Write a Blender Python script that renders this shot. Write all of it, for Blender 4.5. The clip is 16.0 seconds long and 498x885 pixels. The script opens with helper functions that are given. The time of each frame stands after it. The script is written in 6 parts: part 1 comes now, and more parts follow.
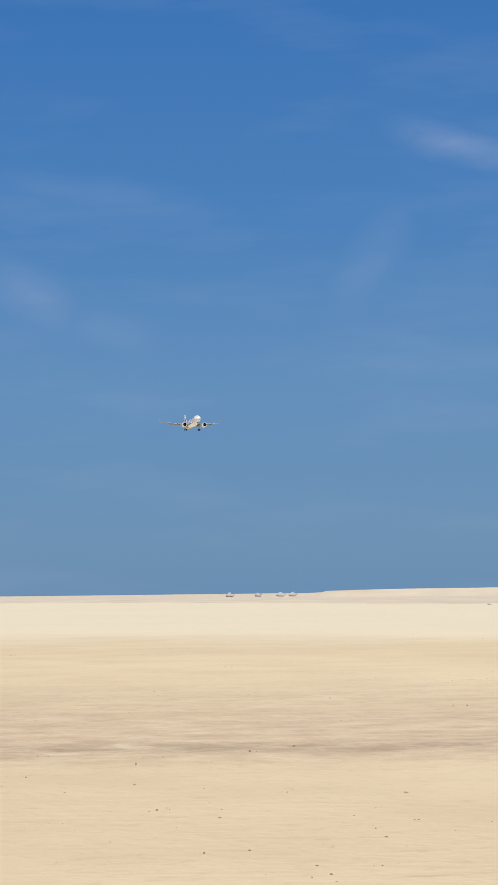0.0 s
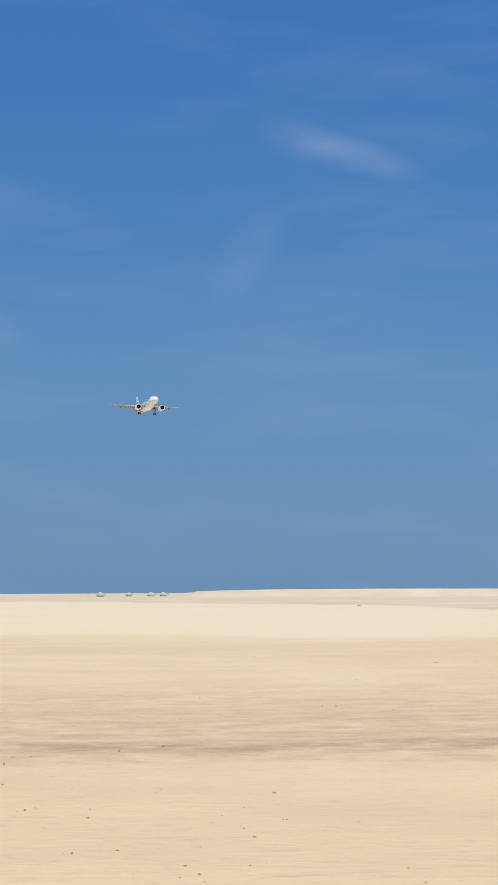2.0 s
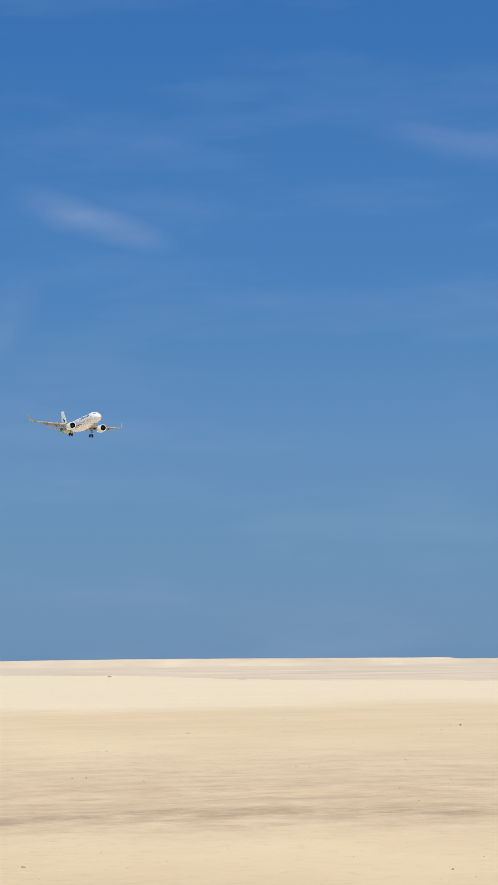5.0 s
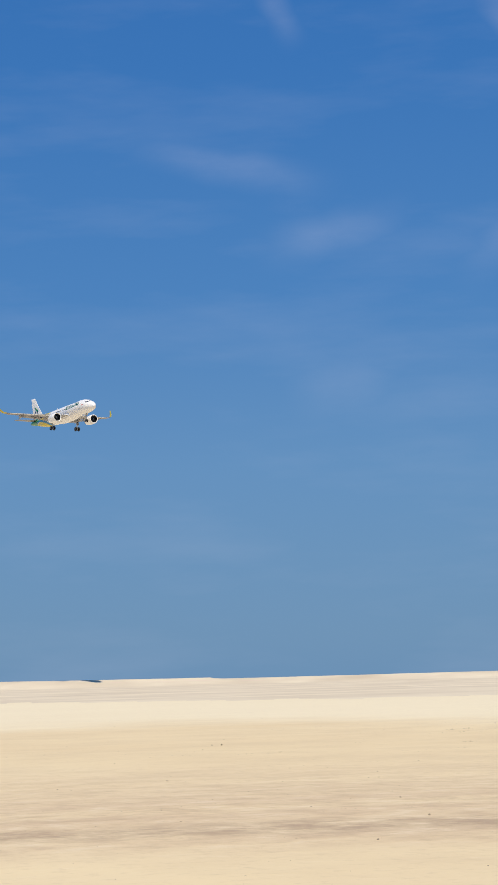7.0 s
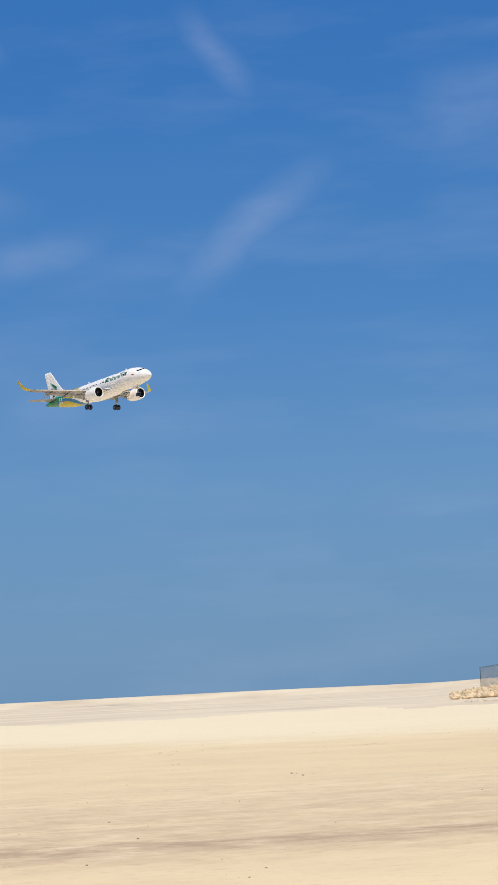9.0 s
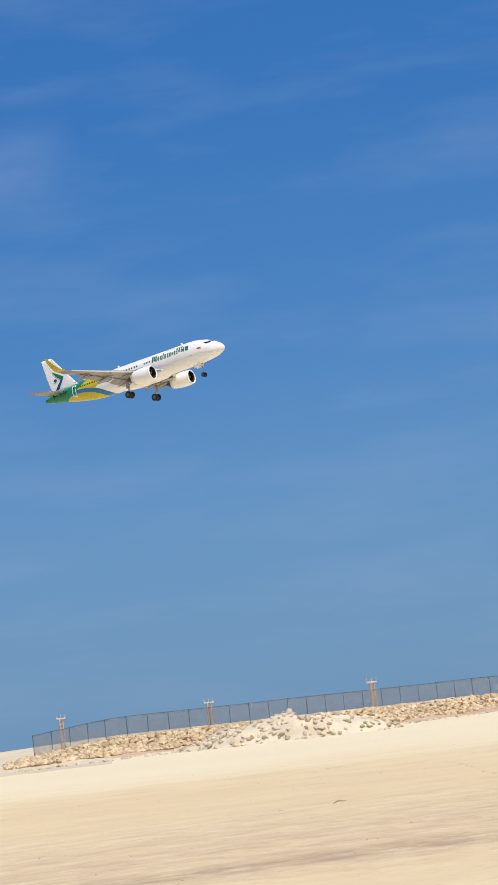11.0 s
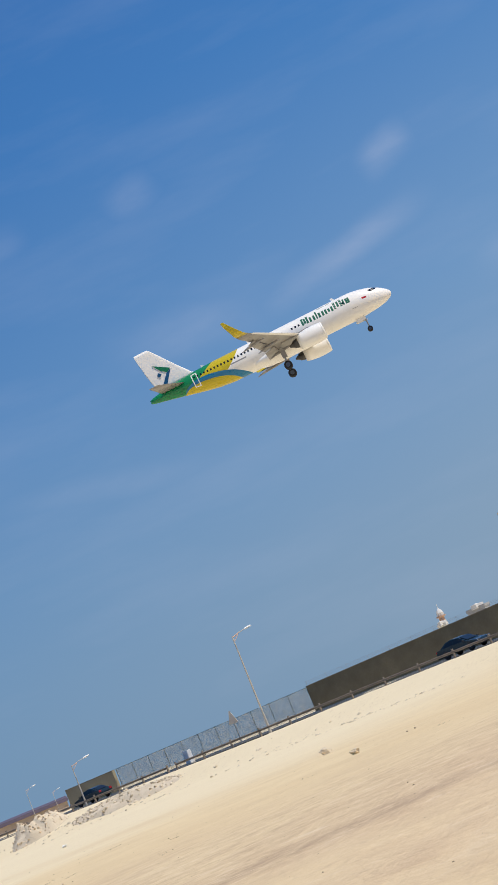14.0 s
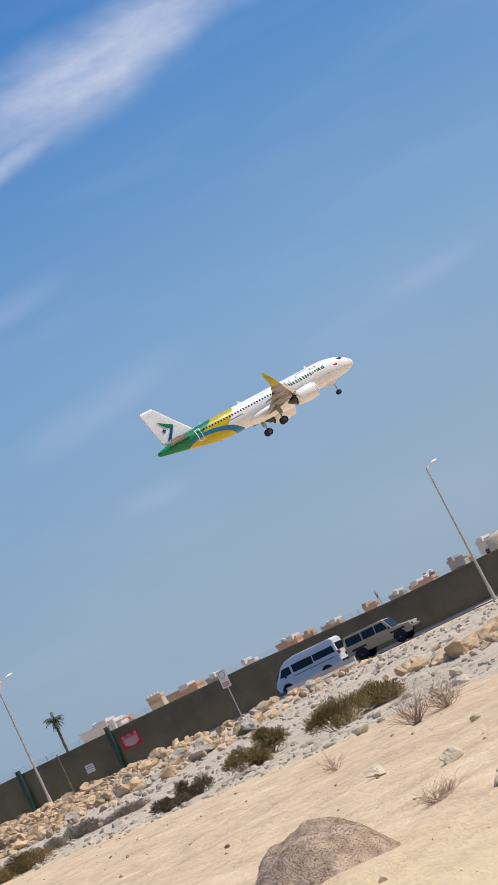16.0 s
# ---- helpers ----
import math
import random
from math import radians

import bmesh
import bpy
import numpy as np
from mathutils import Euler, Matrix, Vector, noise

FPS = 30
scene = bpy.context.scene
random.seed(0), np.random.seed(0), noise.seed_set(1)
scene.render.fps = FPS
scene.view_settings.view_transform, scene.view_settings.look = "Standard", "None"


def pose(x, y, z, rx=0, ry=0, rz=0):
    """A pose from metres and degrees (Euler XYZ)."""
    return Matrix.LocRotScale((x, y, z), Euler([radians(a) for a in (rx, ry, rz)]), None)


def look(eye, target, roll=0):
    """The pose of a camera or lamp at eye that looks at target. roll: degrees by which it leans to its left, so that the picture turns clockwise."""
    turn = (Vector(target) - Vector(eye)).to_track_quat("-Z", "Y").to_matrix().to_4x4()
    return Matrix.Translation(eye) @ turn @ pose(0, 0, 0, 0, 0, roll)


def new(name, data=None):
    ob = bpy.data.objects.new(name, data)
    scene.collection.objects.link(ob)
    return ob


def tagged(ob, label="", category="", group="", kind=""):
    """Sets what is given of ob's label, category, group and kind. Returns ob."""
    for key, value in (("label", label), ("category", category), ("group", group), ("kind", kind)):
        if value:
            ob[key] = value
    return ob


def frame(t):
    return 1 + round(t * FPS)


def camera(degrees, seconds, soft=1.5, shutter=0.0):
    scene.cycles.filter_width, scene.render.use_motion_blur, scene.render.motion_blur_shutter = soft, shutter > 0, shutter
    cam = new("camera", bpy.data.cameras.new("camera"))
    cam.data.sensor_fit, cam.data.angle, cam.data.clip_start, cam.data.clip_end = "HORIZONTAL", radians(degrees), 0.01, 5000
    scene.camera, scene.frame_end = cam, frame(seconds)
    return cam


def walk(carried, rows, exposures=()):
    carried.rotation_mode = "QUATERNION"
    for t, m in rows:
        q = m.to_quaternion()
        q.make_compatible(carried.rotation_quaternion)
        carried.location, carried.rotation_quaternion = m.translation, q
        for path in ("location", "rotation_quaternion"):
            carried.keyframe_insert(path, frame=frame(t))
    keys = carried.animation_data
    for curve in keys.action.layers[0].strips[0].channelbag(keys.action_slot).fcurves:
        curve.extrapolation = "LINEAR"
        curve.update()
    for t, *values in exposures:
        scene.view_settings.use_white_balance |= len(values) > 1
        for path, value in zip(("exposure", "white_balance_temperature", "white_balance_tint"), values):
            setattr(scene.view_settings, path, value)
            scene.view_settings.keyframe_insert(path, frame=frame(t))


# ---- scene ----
EYE = (0.0, 0.0, 1.7)
LENS = 2 * math.degrees(math.atan(441 / 3700))


def aim(az, el, roll):
    """Camera pose at the standing point; az clockwise from +y, el upwards."""
    a, e = radians(az), radians(el)
    way = Vector((math.sin(a) * math.cos(e), math.cos(a) * math.cos(e), math.sin(e)))
    return look(EYE, Vector(EYE) + way, roll)


cam = camera(LENS, 16.0, 1.5)
# seconds, azimuth, elevation, roll
PAN = [
    (0, 0.015, 4.118, -0.654),
    (0.5, 1.645, 4.188, -0.682),
    (1, 2.993, 4.192, -0.402),
    (1.5, 3.295, 4.189, -0.381),
    (2, 3.518, 4.093, -0.275),
    (2.5, 4.182, 4.069, -0.381),
    (3, 4.818, 4.216, -0.195),
    (3.2, 5.372, 4.298, -0.372),
    (5.3, 11.4, 6.195, -1.006),
    (5.5, 12.223, 6.292, -1.309),
    (6, 15.013, 6.155, -1.266),
    (6.5, 16.228, 6.165, -1.28),
    (7, 16.965, 6.424, -1.509),
    (7.5, 18.629, 6.657, -2.593),
    (8, 20.674, 6.473, -2.698),
    (8.5, 22.733, 6.499, -2.541),
    (8.7, 23.618, 6.614, -2.589),
    (10.8, 36.378, 7.538, -6.276),
    (11, 37.793, 7.613, -6.661),
    (11.5, 41.9, 7.614, -8.07),
    (12, 45.928, 6.73, -10.041),
    (12.5, 51.097, 6.295, -12.648),
    (13, 56.561, 6.752, -15.481),
    (13.5, 62.479, 7.171, -18.54),
    (14, 69.533, 7.328, -22.529),
    (14.5, 77.337, 7.306, -26.64),
    (15, 83.985, 6.96, -27.956),
    (15.5, 89.069, 6.78, -27.174),
    (16, 94.616, 6.299, -25.713)]
walk(cam, [(t, aim(a, e, r)) for t, a, e, r in PAN], [(0, -0.03), (3, -0.02), (6, 0.0), (8.5, 0.07), (11.5, 0.10), (12.5, 0.07), (13.3, 0.0), (14, -0.06), (15, -0.03), (16, 0.04)])
# seconds, nose position east, north, above the eye; heading, pitch, bank
FLIGHT = [
    (0, -27.08, 1155.55, 97.53, 165.24, 5.14, -0.18),
    (0.5, -16.04, 1110.81, 95.73, 164.96, 5.25, -0.27),
    (1, -4.94, 1066.08, 93.98, 164.94, 5.55, -0.48),
    (1.5, 6.06, 1021.39, 92.31, 165.16, 6.12, -0.78),
    (2, 16.76, 976.68, 90.99, 165.53, 6.62, -1.13),
    (2.5, 28.2, 931.87, 89.7, 165.94, 5.2, -1.57),
    (3, 37.6, 887.03, 90.58, 166.06, 4.94, -2.09),
    (3.2, 41.86, 869.2, 90.58, 166.11, 4.36, -2.27),
    (5.3, 85.04, 688.28, 83.5, 163.65, 3.96, -1.9),
    (5.5, 89.74, 671.81, 82.57, 163.58, 3.91, -1.7),
    (6, 101.6, 631.32, 80.02, 163.45, 3.81, -1.12),
    (6.5, 113.25, 591.65, 77.62, 163.53, 3.6, -0.45),
    (7, 124.86, 552.69, 75.53, 163.78, 3.39, 0.26),
    (7.5, 136.88, 514.47, 73.56, 164.11, 3.45, 0.98),
    (8, 146.59, 477.59, 71.6, 163.88, 3.97, 1.75),
    (8.5, 157.17, 440.93, 69.94, 163.89, 4.37, 2.45),
    (8.7, 161.45, 426.43, 69.29, 163.88, 4.5, 2.61),
    (10.8, 200.76, 282.03, 62.86, 159.24, 5.7, 1.05),
    (11, 205.52, 268.66, 62.08, 159.42, 5.84, 0.96),
    (11.5, 217.83, 235.82, 60, 160.1, 6.27, 0.78),
    (12, 230.59, 203.42, 58.07, 161.15, 6.12, 0.61),
    (12.5, 243.43, 171.56, 56.3, 162.07, 5.54, -0.08),
    (13, 255.62, 140.97, 54.48, 162.41, 4.71, -0.82),
    (13.5, 269.06, 109.06, 52.4, 162.42, 4.14, -0.88),
    (14, 282.85, 77.05, 50.22, 162.24, 3.84, -0.5),
    (14.5, 296.58, 45.09, 48.22, 162.08, 3.83, -0.06),
    (15, 310.19, 13.48, 46.33, 162.08, 4.21, 0.45),
    (15.5, 323.33, -16.48, 44.55, 162.31, 4.51, 0.75),
    (16, 336.31, -48.22, 42.68, 162.37, 4.91, 0.72)]
# thin cloud streaks: azimuth and elevation of both ends, half width, density
CLOUDS = [
    (3.812, 12.77, 8.487, 11.27, 0.36, 0.27), (2.3, 7.3, 4.6, 11.0, 0.5, 0.10), (-7.364, 11.32, -1.526, 10.6, 0.35, 0.12), (-7.274, 8.9, -4.6, 7.5, 0.55, 0.17), (-5.0, 7.6, -2.4, 6.9, 0.4, 0.10),
    (13.71, 14.66, 19.41, 13.38, 0.368, 0.16), (17.37, 11.6, 21.6, 12.5, 0.45, 0.17), (18.07, 7.98, 21.18, 8.08, 0.616, 0.12),
    (22.91, 10.82, 27.83, 14.52, 0.45, 0.21), (23.58, 18.53, 25.81, 16.14, 0.34, 0.2), (17.6, 18.9, 18.6, 17.1, 0.3, 0.15), (29.81, 15.04, 33.89, 16.03, 0.864, 0.16),
    (39.6, 10.4, 53.5, 10.1, 0.5, 0.12), (49.0, 9.0, 64.3, 8.7, 0.35, 0.12), (55.0, 8.1, 62.0, 8.45, 0.3, 0.14), (62.0, 8.3, 69.3, 7.0, 0.3, 0.12),
    (58.6, 13.5, 59.2, 12.3, 0.3, 0.2), (64.0, 14.7, 66.0, 14.9, 0.35, 0.15), (68.2, 14.5, 70.0, 14.9, 0.4, 0.17), (66.5, 10.95, 71.8, 10.65, 0.5, 0.2),
    (71.0, 10.5, 76.8, 11.7, 0.32, 0.33), (75.3, 12.85, 77.1, 13.6, 0.33, 0.32), (77.2, 9.4, 80.5, 9.6, 0.5, 0.22),
    (79.2, 12.65, 86.7, 11.75, 0.36, 0.33), (85.3, 11.75, 92.3, 12.65, 0.28, 0.33), (86.3, 14.85, 95.2, 16.6, 0.26, 0.95),
    (88.4, 8.4, 94.3, 9.4, 0.4, 0.27), (90.4, 6.0, 93.0, 6.1, 0.25, 0.25), (89.8, 16.5, 102.1, 18.4, 0.8, 1.2), (92, 16.45, 99.5, 17.7, 0.5, 0.85), (99.0, 8.15, 103.2, 8.6, 0.25, 0.27)]

# ---------------------------------------------------------------- light
SUN_AZ, SUN_EL = radians(193), radians(61)
world = bpy.data.worlds.new("world")
scene.world = world
world.use_nodes = True


class Net:
    """Short hand for node trees."""

    def __init__(self, tree):
        self.t = tree
        tree.nodes.clear()

    def add(self, node, **values):
        n = self.t.nodes.new(node)
        for k, v in values.items():
            if k == "op":
                n.operation = v
            elif k == "blend":
                n.blend_type = v
            elif k == "kind":
                n.data_type = v
        return n

    def link(self, a, b):
        self.t.links.new(a, b)

    def put(self, socket, v):
        if isinstance(v, bpy.types.NodeSocket):
            self.link(v, socket)
        elif isinstance(v, (tuple, list)):
            socket.default_value = (*v, 1.0) if len(v) == 3 and socket.type == "RGBA" else v
        else:
            socket.default_value = v

    def math(self, op, a, b=0.0, c=0.0, clamp=False):
        n = self.add("ShaderNodeMath", op=op)
        n.use_clamp = clamp
        for s, v in zip(n.inputs, (a, b, c)):
            self.put(s, v)
        return n.outputs[0]

    def mix(self, f, a, b, blend="MIX"):
        n = self.add("ShaderNodeMix", kind="RGBA")
        n.blend_type = blend
        self.put(n.inputs[0], f), self.put(n.inputs[6], a), self.put(n.inputs[7], b)
        return n.outputs[2]

    def noise(self, vec, scale, detail=4.0, rough=0.55):
        n = self.add("ShaderNodeTexNoise")
        self.put(n.inputs["Vector"], vec)
        n.inputs["Scale"].default_value, n.inputs["Detail"].default_value, n.inputs["Roughness"].default_value = scale, detail, rough
        return n.outputs["Fac"]

    def ramp(self, f, stops):
        n = self.add("ShaderNodeValToRGB")
        self.put(n.inputs[0], f)
        el = n.color_ramp.elements
        while len(el) < len(stops):
            el.new(0.5)
        for e, (p, c) in zip(el, stops):
            e.position, e.color = p, (*c, 1.0)
        return n.outputs[0]

    def range(self, v, a, b, c=0.0, d=1.0, smooth=False):
        n = self.add("ShaderNodeMapRange")
        n.interpolation_type = "SMOOTHSTEP" if smooth else "LINEAR"
        for s, x in zip(n.inputs, (v, a, b, c, d)):
            self.put(s, x)
        return n.outputs[0]


def make_sky():
    n = Net(world.node_tree)
    out, back = n.add("ShaderNodeOutputWorld"), n.add("ShaderNodeBackground")
    n.link(back.outputs[0], out.inputs[0])
    sky = n.add("ShaderNodeTexSky")
    sky.sky_type, sky.sun_disc = "NISHITA", False
    sky.sun_elevation, sky.sun_rotation = SUN_EL, SUN_AZ
    sky.altitude, sky.air_density, sky.dust_density, sky.ozone_density = 0, 1.0, 0.6, 3.0
    co = n.add("ShaderNodeTexCoord")
    xyz = n.add("ShaderNodeSeparateXYZ")
    n.link(co.outputs["Generated"], xyz.inputs[0])
    x, y, z = xyz.outputs
    el = n.math("MULTIPLY", n.math("ARCSINE", z), 57.2958)
    az = n.math("MULTIPLY", n.math("ARCTAN2", x, y), 57.2958)
    # clear blue with a dusty lower sky, paler towards the sun's side
    clear = n.ramp(n.range(el, -2.0, 24.0), [(0.0, (0.130, 0.272, 0.470)), (0.12, (0.132, 0.278, 0.478)), (0.30, (0.112, 0.268, 0.515)), (0.48, (0.062, 0.215, 0.510)), (0.72, (0.036, 0.172, 0.480)), (1.0, (0.024, 0.140, 0.440))])
    dusty = n.ramp(n.range(el, -2.0, 24.0), [(0.0, (0.295, 0.400, 0.515)), (0.2, (0.300, 0.412, 0.550)), (0.45, (0.215, 0.380, 0.620)), (0.75, (0.075, 0.245, 0.580)), (1.0, (0.046, 0.180, 0.510))])
    side = n.range(az, 44.0, 98.0, 0.0, 1.0, True)
    col = n.mix(side, clear, dusty)
    col = n.mix(0.10, col, n.mix(1.0, sky.outputs[0], (0.07, 0.07, 0.07), "MULTIPLY"))
    # wisps
    comb = n.add("ShaderNodeCombineXYZ")
    n.link(az, comb.inputs[0]), n.link(el, comb.inputs[1])
    warp = n.noise(comb.outputs[0], 0.35, 3.0)
    drawn = n.add("ShaderNodeMapping")
    n.link(comb.outputs[0], drawn.inputs[0])
    drawn.inputs["Rotation"].default_value, drawn.inputs["Scale"].default_value = (0, 0, radians(-14)), (0.32, 1.0, 1.0)
    fine = n.noise(drawn.outputs[0], 1.3, 6.0, 0.6)
    total = None
    for a1, e1, a2, e2, w, k in CLOUDS:
        l, ang = math.hypot(a2 - a1, e2 - e1), math.atan2(e2 - e1, a2 - a1)
        c, s = math.cos(ang), math.sin(ang)
        dx, dy = n.math("SUBTRACT", az, (a1 + a2) / 2), n.math("SUBTRACT", el, (e1 + e2) / 2)
        u = n.math("MULTIPLY_ADD", dx, c, n.math("MULTIPLY", dy, s))
        v = n.math("MULTIPLY_ADD", dx, -s, n.math("MULTIPLY", dy, c))
        v = n.math("MULTIPLY_ADD", n.math("SUBTRACT", warp, 0.5), 1.6 * w, v)
        mu = n.range(n.math("ABSOLUTE", u), 0.08 * l, 0.60 * l, 1.0, 0.0, True)
        mv = n.range(n.math("ABSOLUTE", v), 0.0, 2.0 * w, 1.0, 0.0, True)
        m = n.math("MULTIPLY", n.math("MULTIPLY", mu, mv), k)
        total = m if total is None else n.math("MAXIMUM", total, m)
    streak = n.add("ShaderNodeMapping")
    n.link(comb.outputs[0], streak.inputs[0])
    streak.inputs["Rotation"].default_value, streak.inputs["Scale"].default_value = (0, 0, radians(-14)), (0.10, 0.45, 1.0)
    veil = n.range(n.noise(streak.outputs[0], 1.2, 5.0), 0.48, 0.85, 0.0, 0.13)
    dens = n.math("MAXIMUM", n.math("MULTIPLY", total, n.range(fine, 0.25, 0.70, 0.40, 1.0)), veil)
    col = n.mix(n.math("MULTIPLY", dens, 0.85), col, (0.55, 0.60, 0.76))
    n.link(col, back.inputs[0])
    back.inputs[1].default_value = 1.0


make_sky()
lamp = bpy.data.lights.new("sun", "SUN")
lamp.energy, lamp.angle, lamp.color = 3.9, radians(0.55), (1.0, 0.93, 0.82)
sun = new("sun", lamp)
toward = Vector((math.sin(SUN_AZ) * math.cos(SUN_EL), math.cos(SUN_AZ) * math.cos(SUN_EL), math.sin(SUN_EL)))
sun.matrix_world = look(toward * 300, (0, 0, 0))
scene.view_settings.exposure = 0.0


# ---------------------------------------------------------------- materials
def surf(name, col, rough=0.6, metal=0.0, var=0.18, scale=2.0, fine=25.0, bump=0.15, other=None, random=0.0, spec=0.5, island=False, height=0.01):
    """A weathered surface: base colour with broad stains and fine grain, and a fine relief."""
    m = bpy.data.materials.new(name)
    m.use_nodes = True
    n = Net(m.node_tree)
    out, b = n.add("ShaderNodeOutputMaterial"), n.add("ShaderNodeBsdfPrincipled")
    n.link(b.outputs[0], out.inputs[0])
    co = n.add("ShaderNodeTexCoord").outputs["Object"]
    broad, grain = n.noise(co, scale, 5.0), n.noise(co, fine, 4.0)
    dark = tuple(c * (1 - 1.6 * var) for c in col)
    light = other or tuple(min(1.0, c * (1 + var)) for c in col)
    c = n.mix(n.range(broad, 0.3, 0.7), dark, light)
    c = n.mix(n.range(grain, 0.35, 0.65, 0.0, 0.35), c, tuple(x * (1 - var) for x in col))
    if random:
        r = n.add("ShaderNodeNewGeometry").outputs["Random Per Island"] if island else n.add("ShaderNodeObjectInfo").outputs["Random"]
        c = n.mix(1.0, c, n.ramp(r, [(0.0, (1 - random,) * 3), (1.0, (1 + 0.4 * random,) * 3)]), "MULTIPLY")
    n.link(c, b.inputs["Base Color"])
    n.put(b.inputs["Roughness"], n.range(grain, 0.3, 0.7, max(0.02, rough - 0.08), min(1.0, rough + 0.08)))
    b.inputs["Metallic"].default_value = metal
    b.inputs["Specular IOR Level"].default_value = spec
    if bump:
        bp = n.add("ShaderNodeBump")
        bp.inputs["Strength"].default_value, bp.inputs["Distance"].default_value = bump, height
        n.link(n.math("ADD", grain, broad), bp.inputs["Height"])
        n.link(bp.outputs[0], b.inputs["Normal"])
    return m


UV_X, UV_Y = 0.4297, 0.9030


# wheel ruts on the flat: both ends of each in the plan
RUTS = ((53.0, 48.8, 29.5, 26.2), (54.1, 47.5, 29.6, 24.9))


def sand_material():
    m = bpy.data.materials.new("sand")
    m.use_nodes = True
    n = Net(m.node_tree)
    out, b = n.add("ShaderNodeOutputMaterial"), n.add("ShaderNodeBsdfPrincipled")
    n.link(b.outputs[0], out.inputs[0])
    co = n.add("ShaderNodeTexCoord").outputs["Object"]
    xyz = n.add("ShaderNodeSeparateXYZ")
    n.link(co, xyz.inputs[0])
    x, y, z = xyz.outputs
    dist = n.math("SQRT", n.math("MULTIPLY_ADD", x, x, n.math("MULTIPLY", y, y)))
    wide, mid, fine = n.noise(co, 0.035, 5.0), n.noise(co, 0.35, 5.0), n.noise(co, 5.0, 5.0, 0.6)
    col = n.mix(n.range(wide, 0.35, 0.65), (0.715, 0.548, 0.318), (0.785, 0.630, 0.380))
    col = n.mix(n.range(mid, 0.42, 0.68, 0.0, 0.45), col, (0.630, 0.475, 0.285))
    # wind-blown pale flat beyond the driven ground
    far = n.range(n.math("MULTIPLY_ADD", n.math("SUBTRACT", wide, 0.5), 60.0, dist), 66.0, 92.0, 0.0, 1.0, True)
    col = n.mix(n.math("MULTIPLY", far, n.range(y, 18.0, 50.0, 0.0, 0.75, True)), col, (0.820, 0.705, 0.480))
    # track across the flat: bands of darker, pinkish packed sand along the way driven
    along = n.add("ShaderNodeMapping")
    n.link(co, along.inputs[0])
    along.inputs["Rotation"].default_value, along.inputs["Scale"].default_value = (0, 0, radians(26)), (0.02, 0.65, 1.0)
    bands = n.noise(along.outputs[0], 1.0, 6.0, 0.65)
    # distance from the way, which bends from east to south-east
    way = n.math("SQRT", n.math("MULTIPLY_ADD", x, n.math("MULTIPLY", x, 0.55), n.math("MULTIPLY", y, y)))
    zone = n.math("MULTIPLY", n.range(way, 19.0, 22.5, 0.0, 1.0, True), n.range(way, 26.0, 46.0, 1.0, 0.0, True))
    col = n.mix(n.math("MULTIPLY", zone, n.range(bands, 0.40, 0.64, 0.22, 0.60)), col, (0.595, 0.430, 0.275))
    # trodden streaks: patches of dark and pale crust a stride across
    tread = n.noise(co, 1.25, 6.0, 0.70)
    col = n.mix(n.math("MULTIPLY", zone, n.range(tread, 0.47, 0.66, 0.0, 0.62)), col, (0.500, 0.355, 0.220))
    col = n.mix(n.math("MULTIPLY", zone, n.range(tread, 0.45, 0.32, 0.0, 0.55)), col, (0.790, 0.645, 0.445))
    rut = n.math("MULTIPLY", n.range(n.math("ABSOLUTE", n.math("SUBTRACT", n.math("MULTIPLY_ADD", mid, 1.4, way), 23.9)), 0.1, 1.5, 1.0, 0.0, True), n.range(tread, 0.36, 0.62, 0.10, 0.80))
    col = n.mix(rut, col, (0.400, 0.285, 0.185))
    col = n.mix(n.range(fine, 0.55, 0.75, 0.0, 0.30), col, (0.46, 0.34, 0.22))
    # wind and wheel marks: short dark dashes drawn out along the way driven
    dash = n.add("ShaderNodeMapping")
    n.link(co, dash.inputs[0])
    dash.inputs["Rotation"].default_value, dash.inputs["Scale"].default_value = (0, 0, radians(-24)), (1.0, 3.2, 1.0)
    dashes = n.noise(dash.outputs[0], 1.5, 6.0, 0.68)
    patch = n.range(n.noise(co, 0.11, 3.0), 0.42, 0.60, 0.25, 1.0)
    col = n.mix(n.math("MULTIPLY", n.range(dashes, 0.56, 0.74, 0.0, 0.55), patch), col, (0.47, 0.345, 0.225))
    col = n.mix(n.math("MULTIPLY", n.range(dashes, 0.42, 0.28, 0.0, 0.40), patch), col, (0.84, 0.70, 0.48))
    # pale wheel ruts up the slope; shade along their broken edges is painted dark
    ruts = None
    for ax, ay, bx, by in RUTS:
        ln = math.hypot(bx - ax, by - ay)
        ux, uy = (bx - ax) / ln, (by - ay) / ln
        rx, ry = n.math("SUBTRACT", x, ax), n.math("SUBTRACT", y, ay)
        al = n.math("MULTIPLY_ADD", rx, ux, n.math("MULTIPLY", ry, uy))
        ac = n.math("ABSOLUTE", n.math("MULTIPLY_ADD", n.math("SUBTRACT", mid, 0.5), 0.35, n.math("MULTIPLY_ADD", rx, -uy, n.math("MULTIPLY", ry, ux))))
        ends = n.math("MULTIPLY", n.range(al, 0.0, 3.0, 0.0, 1.0, True), n.range(al, ln - 5.0, ln, 1.0, 0.0, True))
        edge = n.math("MULTIPLY", n.range(n.math("ABSOLUTE", n.math("SUBTRACT", ac, 0.24)), 0.02, 0.13, 1.0, 0.0, True), n.range(tread, 0.38, 0.6, 0.1, 0.75))
        col = n.mix(n.math("MULTIPLY", ends, n.range(ac, 0.06, 0.22, 0.24, 0.0, True)), col, (0.830, 0.720, 0.530))
        col = n.mix(n.math("MULTIPLY", ends, edge), col, (0.500, 0.375, 0.240))
